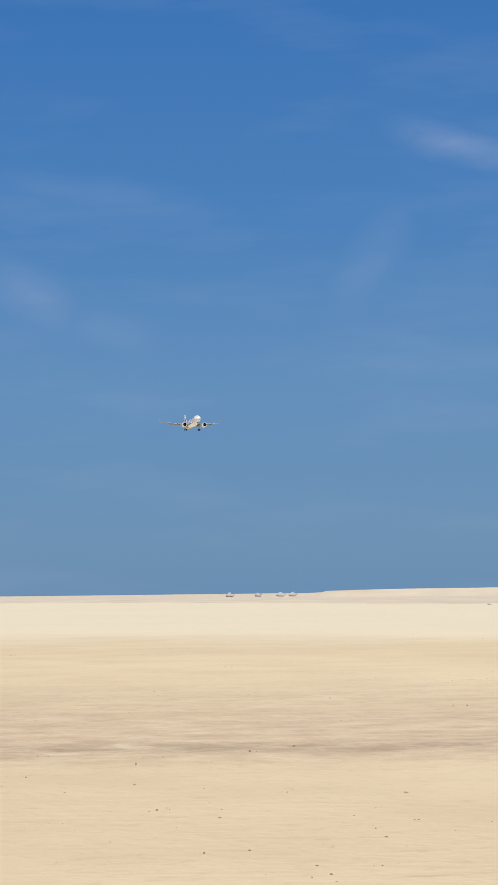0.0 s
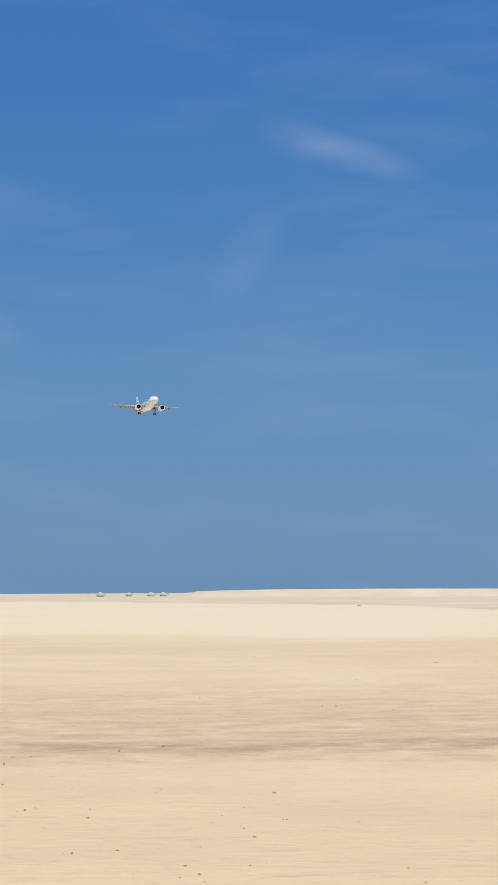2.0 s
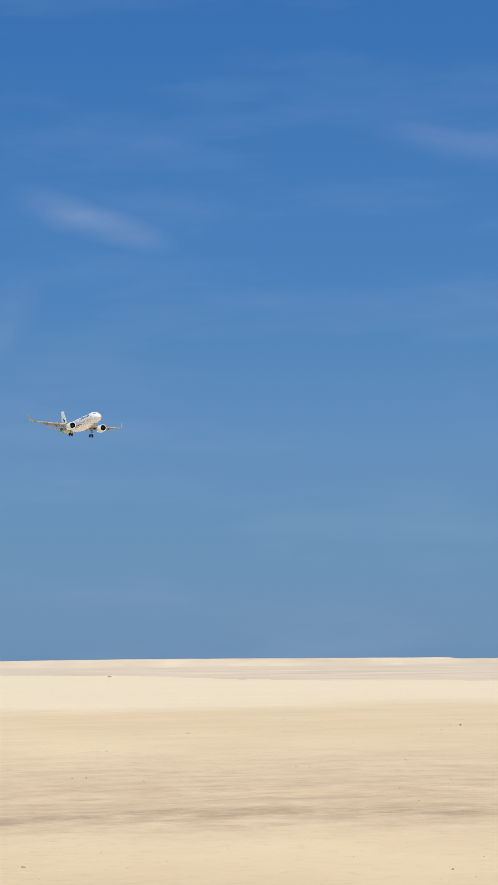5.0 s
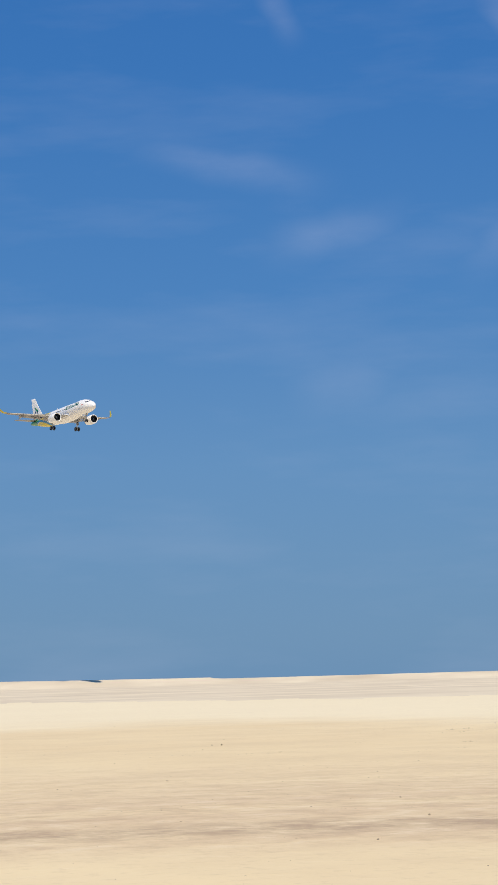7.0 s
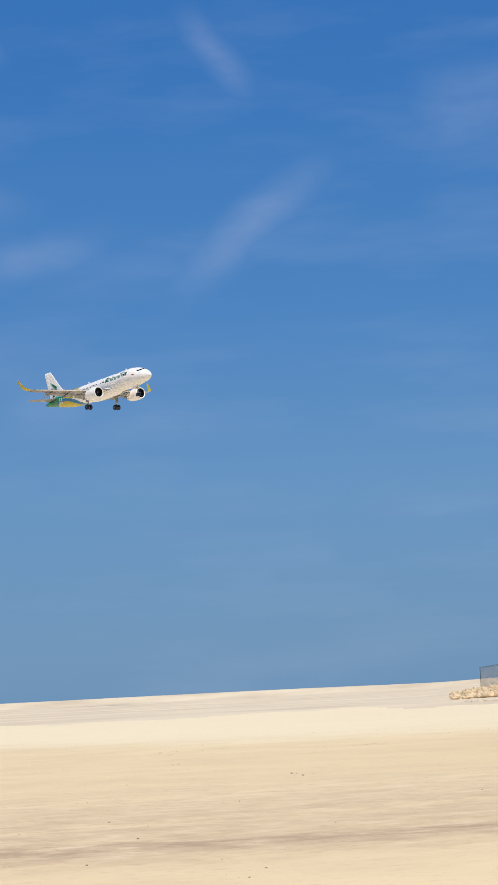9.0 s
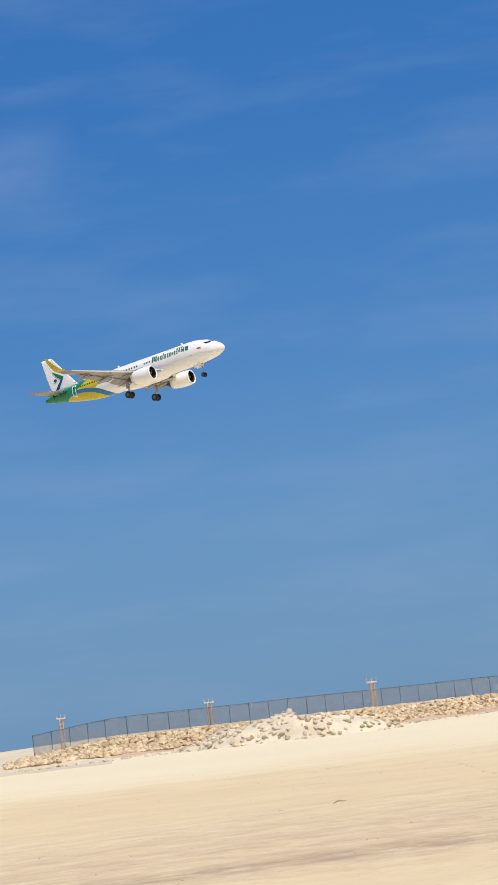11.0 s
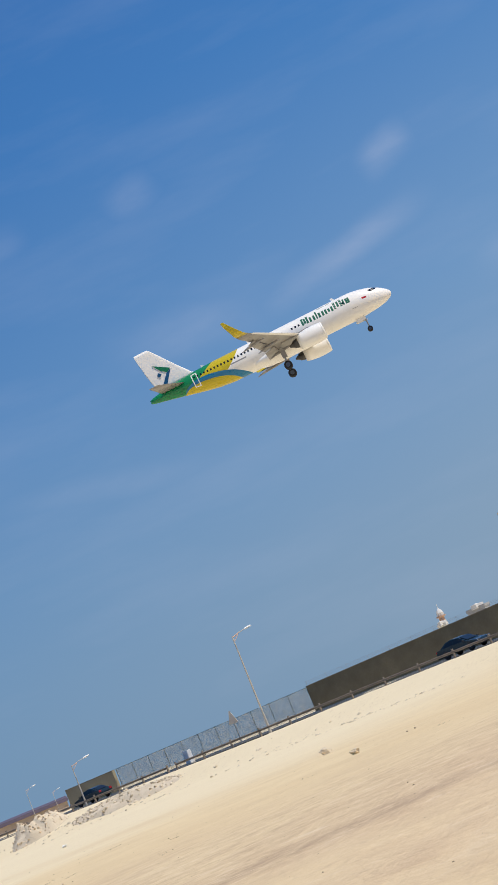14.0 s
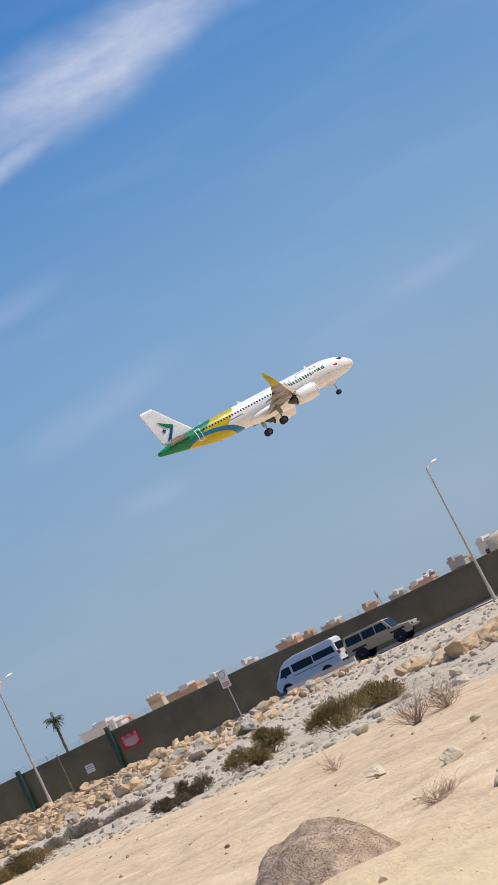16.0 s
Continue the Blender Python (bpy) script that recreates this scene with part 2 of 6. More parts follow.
        one = n.math("MULTIPLY", ends, n.range(ac, 0.05, 0.30, 1.0, 0.0, True))
        ruts = one if ruts is None else n.math("MAXIMUM", ruts, one)
    # churned, pinkish ground towards the gravel
    lump = n.noise(co, 0.9, 7.0, 0.72)
    here = n.math("MULTIPLY", n.range(y, 13.0, 3.0, 0.0, 1.0, True), n.range(x, 11.0, 20.0, 0.0, 1.0, True))
    col = n.mix(n.math("MULTIPLY", here, n.range(x, 16.0, 26.0, 0.5, 0.7)), col, (0.720, 0.525, 0.345))
    col = n.mix(n.math("MULTIPLY", here, n.range(lump, 0.48, 0.66, 0.0, 0.70)), col, (0.500, 0.340, 0.215))
    col = n.mix(n.math("MULTIPLY", here, n.range(lump, 0.46, 0.32, 0.0, 0.6)), col, (0.840, 0.690, 0.480))
    # brown earth along the foot of the rip-rap
    foot = n.math("MULTIPLY_ADD", n.math("POWER", n.math("MAXIMUM", n.math("SUBTRACT", x, 150.0), 0.0), 1.6), 0.02, y)
    foot = n.math("MULTIPLY_ADD", n.math("SUBTRACT", wide, 0.5), 14.0, foot)
    earth = n.math("MULTIPLY", n.range(foot, 161.0, 166.0, 0.0, 1.0, True), n.math("MULTIPLY", n.range(x, 95.0, 112.0), n.range(x, 222.0, 210.0)))
    earth = n.math("MULTIPLY", earth, n.range(foot, 186.0, 180.0))
    col = n.mix(n.math("MULTIPLY", earth, n.range(mid, 0.3, 0.6, 0.55, 0.95)), col, (0.520, 0.345, 0.215))
    # grey-beige tipped gravel on the slope below the road
    v = n.math("MULTIPLY_ADD", x, UV_X, n.math("MULTIPLY", y, UV_Y))
    w = n.math("MULTIPLY_ADD", x, UV_Y, n.math("MULTIPLY", y, -UV_X))
    w = n.math("MULTIPLY_ADD", n.math("SUBTRACT", mid, 0.5), 9.0, w)
    slope = n.range(n.math("SUBTRACT", w, n.math("MULTIPLY_ADD", v, 0.82, 30.0)), 0.0, 4.0)
    slope = n.math("MULTIPLY", slope, n.range(w, 111.0, 115.0, 1.0, 0.0))
    slope = n.math("MULTIPLY", slope, n.math("MULTIPLY", n.range(v, 88.0, 99.0, 1.0, 0.0), n.range(v, -30.0, 12.0, 0.0, 1.0)))
    lumps = n.noise(co, 1.1, 6.0, 0.7)
    grey = n.ramp(lumps, [(0.30, (0.33, 0.265, 0.190)), (0.45, (0.53, 0.440, 0.335)), (0.70, (0.68, 0.580, 0.455))])
    col = n.mix(n.math("MULTIPLY", slope, 0.92), col, grey)
    n.link(col, b.inputs["Base Color"])
    b.inputs["Roughness"].default_value, b.inputs["Specular IOR Level"].default_value = 0.95, 0.15
    bp = n.add("ShaderNodeBump")
    bp.inputs["Strength"].default_value, bp.inputs["Distance"].default_value = 0.55, 0.06
    n.link(n.math("ADD", n.math("MULTIPLY_ADD", n.math("MULTIPLY", lumps, slope), 6.0, n.math("MULTIPLY_ADD", n.math("MULTIPLY", lump, here), 7.0, n.math("MULTIPLY", n.math("ADD", bands, n.math("MULTIPLY", tread, 2.2)), zone))), n.math("ADD", n.math("MULTIPLY_ADD", dashes, n.math("MULTIPLY", patch, 1.1), n.math("MULTIPLY", ruts, -2.0)), n.math("MULTIPLY_ADD", fine, 0.5, mid))), bp.inputs["Height"])
    n.link(bp.outputs[0], b.inputs["Normal"])
    return m


def glass_material(name, col):
    m = bpy.data.materials.new(name)
    m.use_nodes = True
    b = m.node_tree.nodes["Principled BSDF"]
    b.inputs["Base Color"].default_value, b.inputs["Roughness"].default_value = (*col, 1), 0.12
    b.inputs["Specular IOR Level"].default_value = 0.4
    return m


def net_material(name, col, cover):
    """Fine netting, too close to tell its threads apart: it lets part of the light through."""
    m = bpy.data.materials.new(name)
    m.use_nodes = True
    n = Net(m.node_tree)
    out, b, clear, both = n.add("ShaderNodeOutputMaterial"), n.add("ShaderNodeBsdfPrincipled"), n.add("ShaderNodeBsdfTransparent"), n.add("ShaderNodeMixShader")
    co = n.add("ShaderNodeTexCoord").outputs["Object"]
    n.link(n.mix(n.range(n.noise(co, 0.8, 5.0), 0.3, 0.7), tuple(c * 0.85 for c in col), tuple(min(1.0, c * 1.12) for c in col)), b.inputs["Base Color"])
    b.inputs["Roughness"].default_value = 0.9
    thin, cloth = n.add("ShaderNodeBsdfTranslucent"), n.add("ShaderNodeMixShader")
    n.put(thin.inputs[0], col), n.put(cloth.inputs[0], 0.6)
    n.link(b.outputs[0], cloth.inputs[1]), n.link(thin.outputs[0], cloth.inputs[2])
    n.put(both.inputs[0], n.range(n.noise(co, 1.6, 4.0), 0.3, 0.7, cover - 0.06, cover + 0.06))
    n.link(clear.outputs[0], both.inputs[1]), n.link(cloth.outputs[0], both.inputs[2]), n.link(both.outputs[0], out.inputs[0])
    return m


NETTING = net_material("grey_fence_netting", (0.50, 0.47, 0.40), 0.27)
SCREEN = net_material("tan_screen_netting", (0.66, 0.55, 0.41), 0.55)
SAND = sand_material()
FAR_SAND = surf("far_tan_sand", (0.69, 0.555, 0.380), 0.95, 0, 0.10, 0.05, 0.4, 0.2, (0.80, 0.68, 0.48), 0.0, 0.15, height=0.06)
ROCK = surf("limestone", (0.74, 0.495, 0.285), 0.9, 0, 0.25, 0.9, 7.0, 0.6, (0.86, 0.635, 0.40), 0.25, 0.2, height=0.05)
ROCK_MANY = surf("limestone_rubble", (0.76, 0.550, 0.315), 0.9, 0, 0.2, 0.8, 9.0, 0.4, (0.86, 0.68, 0.44), 0.25, 0.2, True, 0.04)
GREY_ROCK = surf("grey_rubble", (0.54, 0.460, 0.345), 0.95, 0, 0.20, 0.8, 8.0, 0.5, (0.66, 0.570, 0.440), 0.30, 0.2, True, 0.05)
PALE_ROCK = surf("pale_rubble", (0.74, 0.61, 0.43), 0.95, 0, 0.18, 0.8, 8.0, 0.5, (0.84, 0.72, 0.54), 0.22, 0.2, True, 0.05)
TAN_RUBBLE = surf("tan_limestone_rubble", (0.72, 0.485, 0.280), 0.9, 0, 0.25, 0.9, 7.0, 0.5, (0.84, 0.62, 0.39), 0.35, 0.2, True, 0.05)
PEBBLE = surf("pebbles", (0.50, 0.385, 0.260), 0.9, 0, 0.3, 4.0, 40.0, 0.3, None, 0.4, 0.2, True)
CLOD = surf("sand_clods", (0.66, 0.51, 0.33), 0.95, 0, 0.2, 4.0, 40.0, 0.3, (0.76, 0.61, 0.41), 0.3, 0.2, True)
GRAVEL = surf("gravel", (0.55, 0.390, 0.265), 0.95, 0, 0.3, 6.0, 45.0, 1.0, (0.72, 0.540, 0.385), 0.2, 0.2, True, height=0.02)
ASPHALT = surf("asphalt", (0.075, 0.072, 0.068), 0.9, 0, 0.2, 0.3, 20.0, 0.3)
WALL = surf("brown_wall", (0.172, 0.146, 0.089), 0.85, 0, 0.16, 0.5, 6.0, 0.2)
PALE_WALL = surf("olive_wall", (0.31, 0.27, 0.18), 0.85, 0, 0.14, 0.5, 6.0, 0.2)
WALL_CAP = surf("wall_cap", (0.24, 0.20, 0.13), 0.85, 0, 0.15, 1.0, 9.0, 0.2)
GREEN_POST = surf("dark_green_paint", (0.035, 0.075, 0.055), 0.5, 0, 0.2, 2.0, 20.0, 0.1)
GALV = surf("galvanised_steel", (0.50, 0.49, 0.47), 0.45, 0.7, 0.12, 2.0, 30.0, 0.1)
POLE = surf("lamp_pole_paint", (0.50, 0.46, 0.39), 0.6, 0.0, 0.10, 1.0, 20.0, 0.0)
RAIL = surf("guard_rail_steel", (0.24, 0.20, 0.16), 0.6, 0.3, 0.15, 1.0, 20.0, 0.1)
LAMP_WHITE = surf("lamp_head", (0.85, 0.83, 0.78), 0.35, 0, 0.06, 3.0, 20.0, 0.05)
BRACKET = surf("lamp_bracket", (0.68, 0.42, 0.28), 0.6, 0, 0.15, 3.0, 20.0, 0.05)
WIRE = surf("fence_wire", (0.30, 0.27, 0.23), 0.6, 0.3, 0.1, 2.0, 20.0, 0.0)
MESH_DARK = surf("dark_fence_mesh", (0.50, 0.40, 0.30), 0.8, 0, 0.15, 1.0, 15.0, 0.1)
MAST = surf("mast_paint", (0.66, 0.43, 0.29), 0.6, 0, 0.15, 1.0, 20.0, 0.1)
MAST_HEAD = surf("mast_lamp_bar", (0.72, 0.60, 0.48), 0.5, 0, 0.1, 3.0, 20.0, 0.1)
RED = surf("red_sign", (0.50, 0.020, 0.020), 0.4, 0, 0.12, 3.0, 20.0, 0.05)
WHITE = surf("white_sign", (0.78, 0.77, 0.74), 0.45, 0, 0.06, 3.0, 20.0, 0.05)
BLACKISH = surf("dark_rubber", (0.022, 0.022, 0.024), 0.85, 0, 0.2, 3.0, 30.0, 0.1)
CHROME = surf("bright_metal", (0.72, 0.72, 0.73), 0.22, 1.0, 0.06, 4.0, 20.0, 0.05)
GLASS = glass_material("dark_glass", (0.012, 0.016, 0.022))
HOUSE_TAN = surf("tan_render", (0.52, 0.40, 0.29), 0.9, 0, 0.12, 0.25, 4.0, 0.1)
HOUSE_WHITE = surf("white_render", (0.72, 0.69, 0.64), 0.9, 0, 0.08, 0.25, 4.0, 0.1)
HOUSE_GREY = surf("grey_render", (0.40, 0.40, 0.40), 0.9, 0, 0.1, 0.25, 4.0, 0.1)
HOUSE_PINK = surf("pink_render", (0.58, 0.38, 0.27), 0.9, 0, 0.12, 0.25, 4.0, 0.1)
ROOF_PURPLE = surf("dull_roof", (0.12, 0.095, 0.13), 0.8, 0, 0.12, 0.1, 2.0, 0.05)
SHED = surf("grey_blue_shed", (0.16, 0.19, 0.22), 0.7, 0, 0.12, 0.2, 3.0, 0.1)
OLIVE = surf("dry_olive_leaves", (0.37, 0.265, 0.095), 0.9, 0, 0.3, 1.0, 8.0, 0.0, (0.54, 0.41, 0.19), 0.4, 0.2, True)
BROWN_BUSH = surf("brown_dry_leaves", (0.24, 0.180, 0.110), 0.9, 0, 0.3, 1.0, 8.0, 0.0, (0.38, 0.29, 0.18), 0.4, 0.2, True)
TWIG = surf("dry_twigs", (0.52, 0.360, 0.255), 0.95, 0, 0.3, 4.0, 30.0, 0.0, (0.66, 0.48, 0.35), 0.3, 0.2, True)
GREY_TWIG = surf("grey_dry_twigs", (0.42, 0.345, 0.265), 0.95, 0, 0.3, 4.0, 30.0, 0.0, (0.54, 0.46, 0.37), 0.3, 0.2, True)
# frond green paled and greyed: distance haze put into the colour
PALM = surf("hazed_palm_fronds", (0.150, 0.165, 0.130), 0.8, 0, 0.3, 2.0, 10.0, 0.0, None, 0.4, 0.2, True)
BARK = surf("palm_bark", (0.16, 0.115, 0.075), 0.95, 0, 0.3, 3.0, 20.0, 0.3)
BAG = surf("blue_plastic", (0.10, 0.30, 0.62), 0.3, 0, 0.25, 6.0, 30.0, 0.3, (0.30, 0.52, 0.80))
RUBBISH = surf("black_plastic", (0.03, 0.03, 0.035), 0.35, 0, 0.3, 6.0, 30.0, 0.3)
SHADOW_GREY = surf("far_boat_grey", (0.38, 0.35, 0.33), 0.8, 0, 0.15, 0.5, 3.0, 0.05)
FAR_WHITE = surf("far_boat_white", (0.72, 0.70, 0.68), 0.7, 0, 0.08, 0.5, 3.0, 0.05)
AIR_WHITE = surf("aircraft_white_paint", (0.90, 0.875, 0.82), 0.28, 0, 0.035, 0.35, 6.0, 0.02)
AIR_GREY = surf("aircraft_grey_paint", (0.32, 0.305, 0.285), 0.4, 0, 0.10, 0.5, 6.0, 0.05)
AIR_YELLOW = surf("yellow_paint", (0.56, 0.435, 0.012), 0.3, 0, 0.05, 0.5, 6.0, 0.02)
AIR_GREEN = surf("green_paint", (0.010, 0.190, 0.075), 0.3, 0, 0.06, 0.5, 6.0, 0.02)
AIR_BLUE = surf("blue_paint", (0.010, 0.085, 0.200), 0.3, 0, 0.06, 0.5, 6.0, 0.02)
AIR_TEXT = surf("dark_green_paint_marks", (0.020, 0.130, 0.075), 0.3, 0, 0.08, 0.5, 6.0, 0.02)
AIR_MARK = surf("grey_paint_marks", (0.30, 0.31, 0.32), 0.3, 0, 0.08, 0.5, 6.0, 0.02)
FAN_DARK = surf("fan_dark", (0.018, 0.019, 0.022), 0.6, 0.0, 0.2, 3.0, 20.0, 0.05)
EXHAUST = surf("exhaust_metal", (0.10, 0.095, 0.09), 0.45, 0.7, 0.2, 2.0, 15.0, 0.05)
STRUT = surf("gear_strut_paint", (0.42, 0.42, 0.41), 0.45, 0.2, 0.1, 2.0, 20.0, 0.05)
HUB = surf("wheel_hub", (0.10, 0.12, 0.16), 0.4, 0.5, 0.1, 2.0, 20.0, 0.05)


def livery_material():
    """White skin with the swept yellow, blue and green fields of the rear fuselage (x runs back from the nose as -x)."""
    m = bpy.data.materials.new("fuselage_livery")
    m.use_nodes = True
    n = Net(m.node_tree)
    out, b = n.add("ShaderNodeOutputMaterial"), n.add("ShaderNodeBsdfPrincipled")
    n.link(b.outputs[0], out.inputs[0])
    co = n.add("ShaderNodeTexCoord").outputs["Object"]
    xyz = n.add("ShaderNodeSeparateXYZ")
    n.link(co, xyz.inputs[0])
    s = n.math("DIVIDE", n.math("SUBTRACT", n.math("MULTIPLY", xyz.outputs[0], -1.0), 22.0), 16.0, clamp=True)
    z = n.math("DIVIDE", n.math("ADD", xyz.outputs[2], 2.5), 5.0)

    def curve(points):
        c = n.add("ShaderNodeFloatCurve")
        n.link(s, c.inputs["Value"])
        pts = c.mapping.curves[0].points
        while len(pts) < len(points):
            pts.new(0.5, 0.5)
        for p, (a, h) in zip(pts, points):
            p.location = ((a - 22.0) / 16.0, (h + 2.5) / 5.0)
        c.mapping.update()
        return c.outputs[0]

    def above(h):
        return n.range(n.math("SUBTRACT", z, h), -0.003, 0.003)

    front = above(curve([(22.0, 2.5), (22.8, 2.2), (23.4, 1.5), (24.2, 0.7), (25.2, -0.1), (26.4, -0.9), (27.0, -2.5), (38.0, -2.5)]))
    green_line = above(curve([(22.0, 2.5), (26.6, 2.4), (27.4, 1.8), (28.4, 1.2), (29.4, 0.65), (30.2, 0.2), (30.8, -2.5), (38.0, -2.5)]))
    blue_top = above(curve([(22.0, -2.5), (22.5, -2.1), (23.6, -1.35), (25.0, -0.55), (26.8, 0.05), (28.8, 0.42), (30.2, 0.45), (31.4, 0.15), (32.4, -0.5), (33.2, -2.5), (38.0, -2.5)]))
    low = above(curve([(22.0, -2.5), (23.7, -2.2), (25.2, -1.35), (26.6, -0.75), (28.2, -0.36), (29.8, -0.16), (31.2, -0.20), (32.2, -0.5), (32.9, -1.0), (33.5, -2.5), (38.0, -2.5)]))
    grime = n.noise(co, 0.6, 5.0)
    white = n.mix(n.range(grime, 0.35, 0.7), (0.90, 0.875, 0.82), (0.85, 0.82, 0.76))
    col = n.mix(front, white, (0.56, 0.435, 0.012))
    col = n.mix(green_line, col, (0.008, 0.215, 0.070))
    band = n.math("SUBTRACT", 1.0, blue_top)
    col = n.mix(n.math("MULTIPLY", band, n.range(s, 0.02, 0.04)), col, (0.010, 0.185, 0.360))
    col = n.mix(n.math("SUBTRACT", 1.0, low), col, (0.56, 0.435, 0.012))
    green_tail = n.range(s, 0.712, 0.717)
    col = n.mix(green_tail, col, (0.008, 0.215, 0.070))
    n.link(col, b.inputs["Base Color"])
    b.inputs["Roughness"].default_value = 0.28
    n.put(b.inputs["Roughness"], n.range(grime, 0.3, 0.7, 0.22, 0.36))
    return m


LIVERY = livery_material()


# ---------------------------------------------------------------- building helpers
def link_mesh(name, verts, faces, material, parent=None, label="", smooth=False):
    me = bpy.data.meshes.new(name)
    me.from_pydata([tuple(v) for v in verts], [], faces)
    me.materials.append(material)
    if smooth:
        me.polygons.foreach_set("use_smooth", [True] * len(me.polygons))
    me.update()
    ob = new(name, me)
    if parent is not None:
        ob.parent = parent
    return tagged(ob, label)


def part(name, bm, material, parent=None, label="", smooth=False):
    bmesh.ops.recalc_face_normals(bm, faces=bm.faces)
    me = bpy.data.meshes.new(name)
    for f in bm.faces:
        f.smooth = smooth
    bm.to_mesh(me)
    bm.free()
    me.materials.append(material)
    ob = new(name, me)
    if parent is not None:
        ob.parent = parent
    return tagged(ob, label)


def thing(name, m, label, category, group=""):
    ob = new(name)
    ob.empty_display_size = 0.2
    ob.matrix_world = m
    return tagged(ob, label, category, group)


def add_box(bm, c, size, bevel=0.0, m=Matrix()):
    g = bmesh.ops.create_cube(bm, size=1.0)["verts"]
    for v in g:
        v.co = m @ Vector((c[0] + v.co.x * size[0], c[1] + v.co.y * size[1], c[2] + v.co.z * size[2]))
    if bevel:
        es = list({e for v in g for e in v.link_edges})
        bmesh.ops.bevel(bm, geom=es, offset=bevel, segments=2, affect="EDGES", profile=0.6)


def boxes(*args, bevel=0.0):
    bm = bmesh.new()
    for c, size in args:
        add_box(bm, c, size, bevel)
    return bm


def add_tube(bm, a, b, r0, r1=None, seg=10, caps=True):
    a, b = Vector(a), Vector(b)
    r1 = r0 if r1 is None else r1
    q = (b - a).to_track_quat("Z", "Y")
    rings = []
    for p, r in ((a, r0), (b, r1)):
        rings.append([bm.verts.new(p + q @ Vector((r * math.cos(i * math.tau / seg), r * math.sin(i * math.tau / seg), 0))) for i in range(seg)])
    for i in range(seg):
        j = (i + 1) % seg
        bm.faces.new((rings[0][i], rings[0][j], rings[1][j], rings[1][i]))
    if caps:
        bm.faces.new(rings[0][::-1]), bm.faces.new(rings[1])


def tubes(*args, seg=10):
    bm = bmesh.new()
    for a in args:
        add_tube(bm, *a, seg=seg)
    return bm


def loft(rings, close=True, caps=True):
    """Skin over rings of points of one length."""
    bm = bmesh.new()
    vs = [[bm.verts.new(p) for p in r] for r in rings]
    k = len(rings[0])
    for a, b in zip(vs, vs[1:]):
        for i in range(k if close else k - 1):
            j = (i + 1) % k
            bm.faces.new((a[i], a[j], b[j], b[i]))
    if caps:
        bm.faces.new(vs[0][::-1]), bm.faces.new(vs[-1])
    return bm


def lathe(profile, axis_point, axis="x", seg=40, caps=True):
    """Rings of (along, radius) about an axis through axis_point."""
    rings = []
    for a, r in profile:
        ring = []
        for i in range(seg):
            c, s = r * math.cos(i * math.tau / seg), r * math.sin(i * math.tau / seg)
            p = (a, c, s) if axis == "x" else ((c, a, s) if axis == "y" else (c, s, a))
            ring.append(Vector(axis_point) + Vector(p))
        rings.append(ring)
    return loft(rings, True, caps)


# the road's frame: v along it (towards the north-east), w away from the standing point
UV, WV = Vector((0.4297, 0.9030, 0)), Vector((0.9030, -0.4297, 0))
ROAD_YAW = math.degrees(math.atan2(UV.y, UV.x))


def vw(v, w, z=0.0):
    return UV * v + WV * w + Vector((0, 0, z))


def bearing(az, d, z=0.0):
    return Vector((d * math.sin(radians(az)), d * math.cos(radians(az)), z))


def road_z(v):
    return 0.62 + 0.0043 * (min(max(v, 0.0), 230.0) - 36.0)


def step(a, b, x):
    t = min(max((x - a) / (b - a), 0.0), 1.0)
    return t * t * (3 - 2 * t)


def table(rows, x):
    for (a, p), (b, q) in zip(rows, rows[1:]):
        if x <= b:
            return p + (q - p) * min(max((x - a) / (b - a), 0.0), 1.0)
    return rows[-1][1]


# ---------------------------------------------------------------- ground
BANK_NEAR = [(-40, 480), (-5, 460), (2.4, 312), (6.7, 270), (10, 190), (16, 165), (21, 152), (25, 165), (27.5, 172), (28.8, 150), (31, 150), (36, 158), (41, 168), (46, 220), (48, 262)]
# low far rise along the horizon
RISE = [(-40, 0.0), (1.75, 0.0), (1.95, 2.0), (4, 2.4), (8, 2.5), (12, 2.3), (15.8, 2.1), (16.0, 1.55), (26, 1.85), (34, 1.3), (44, 0.4)]
# the rip-rap: a stone bank below the perimeter fence
RIPRAP = [Vector((96, 176, 0)), Vector((118, 178, 0)), Vector((150, 178, 0)), Vector((182, 176, 0)), Vector((205, 170, 0)), Vector((221, 158, 0))]


def riprap_distance(x, y):
    p, best = Vector((x, y, 0)), 1e9
    for a, b in zip(RIPRAP, RIPRAP[1:]):
        t = min(max((p - a).dot(b - a) / (b - a).length_squared, 0.0), 1.0)
        d = p - (a + (b - a) * t)
        sign = 1.0 if (b - a).x * (p - a).y - (b - a).y * (p - a).x > 0 else -1.0
        if d.length < abs(best):
            best = sign * d.length
    return best


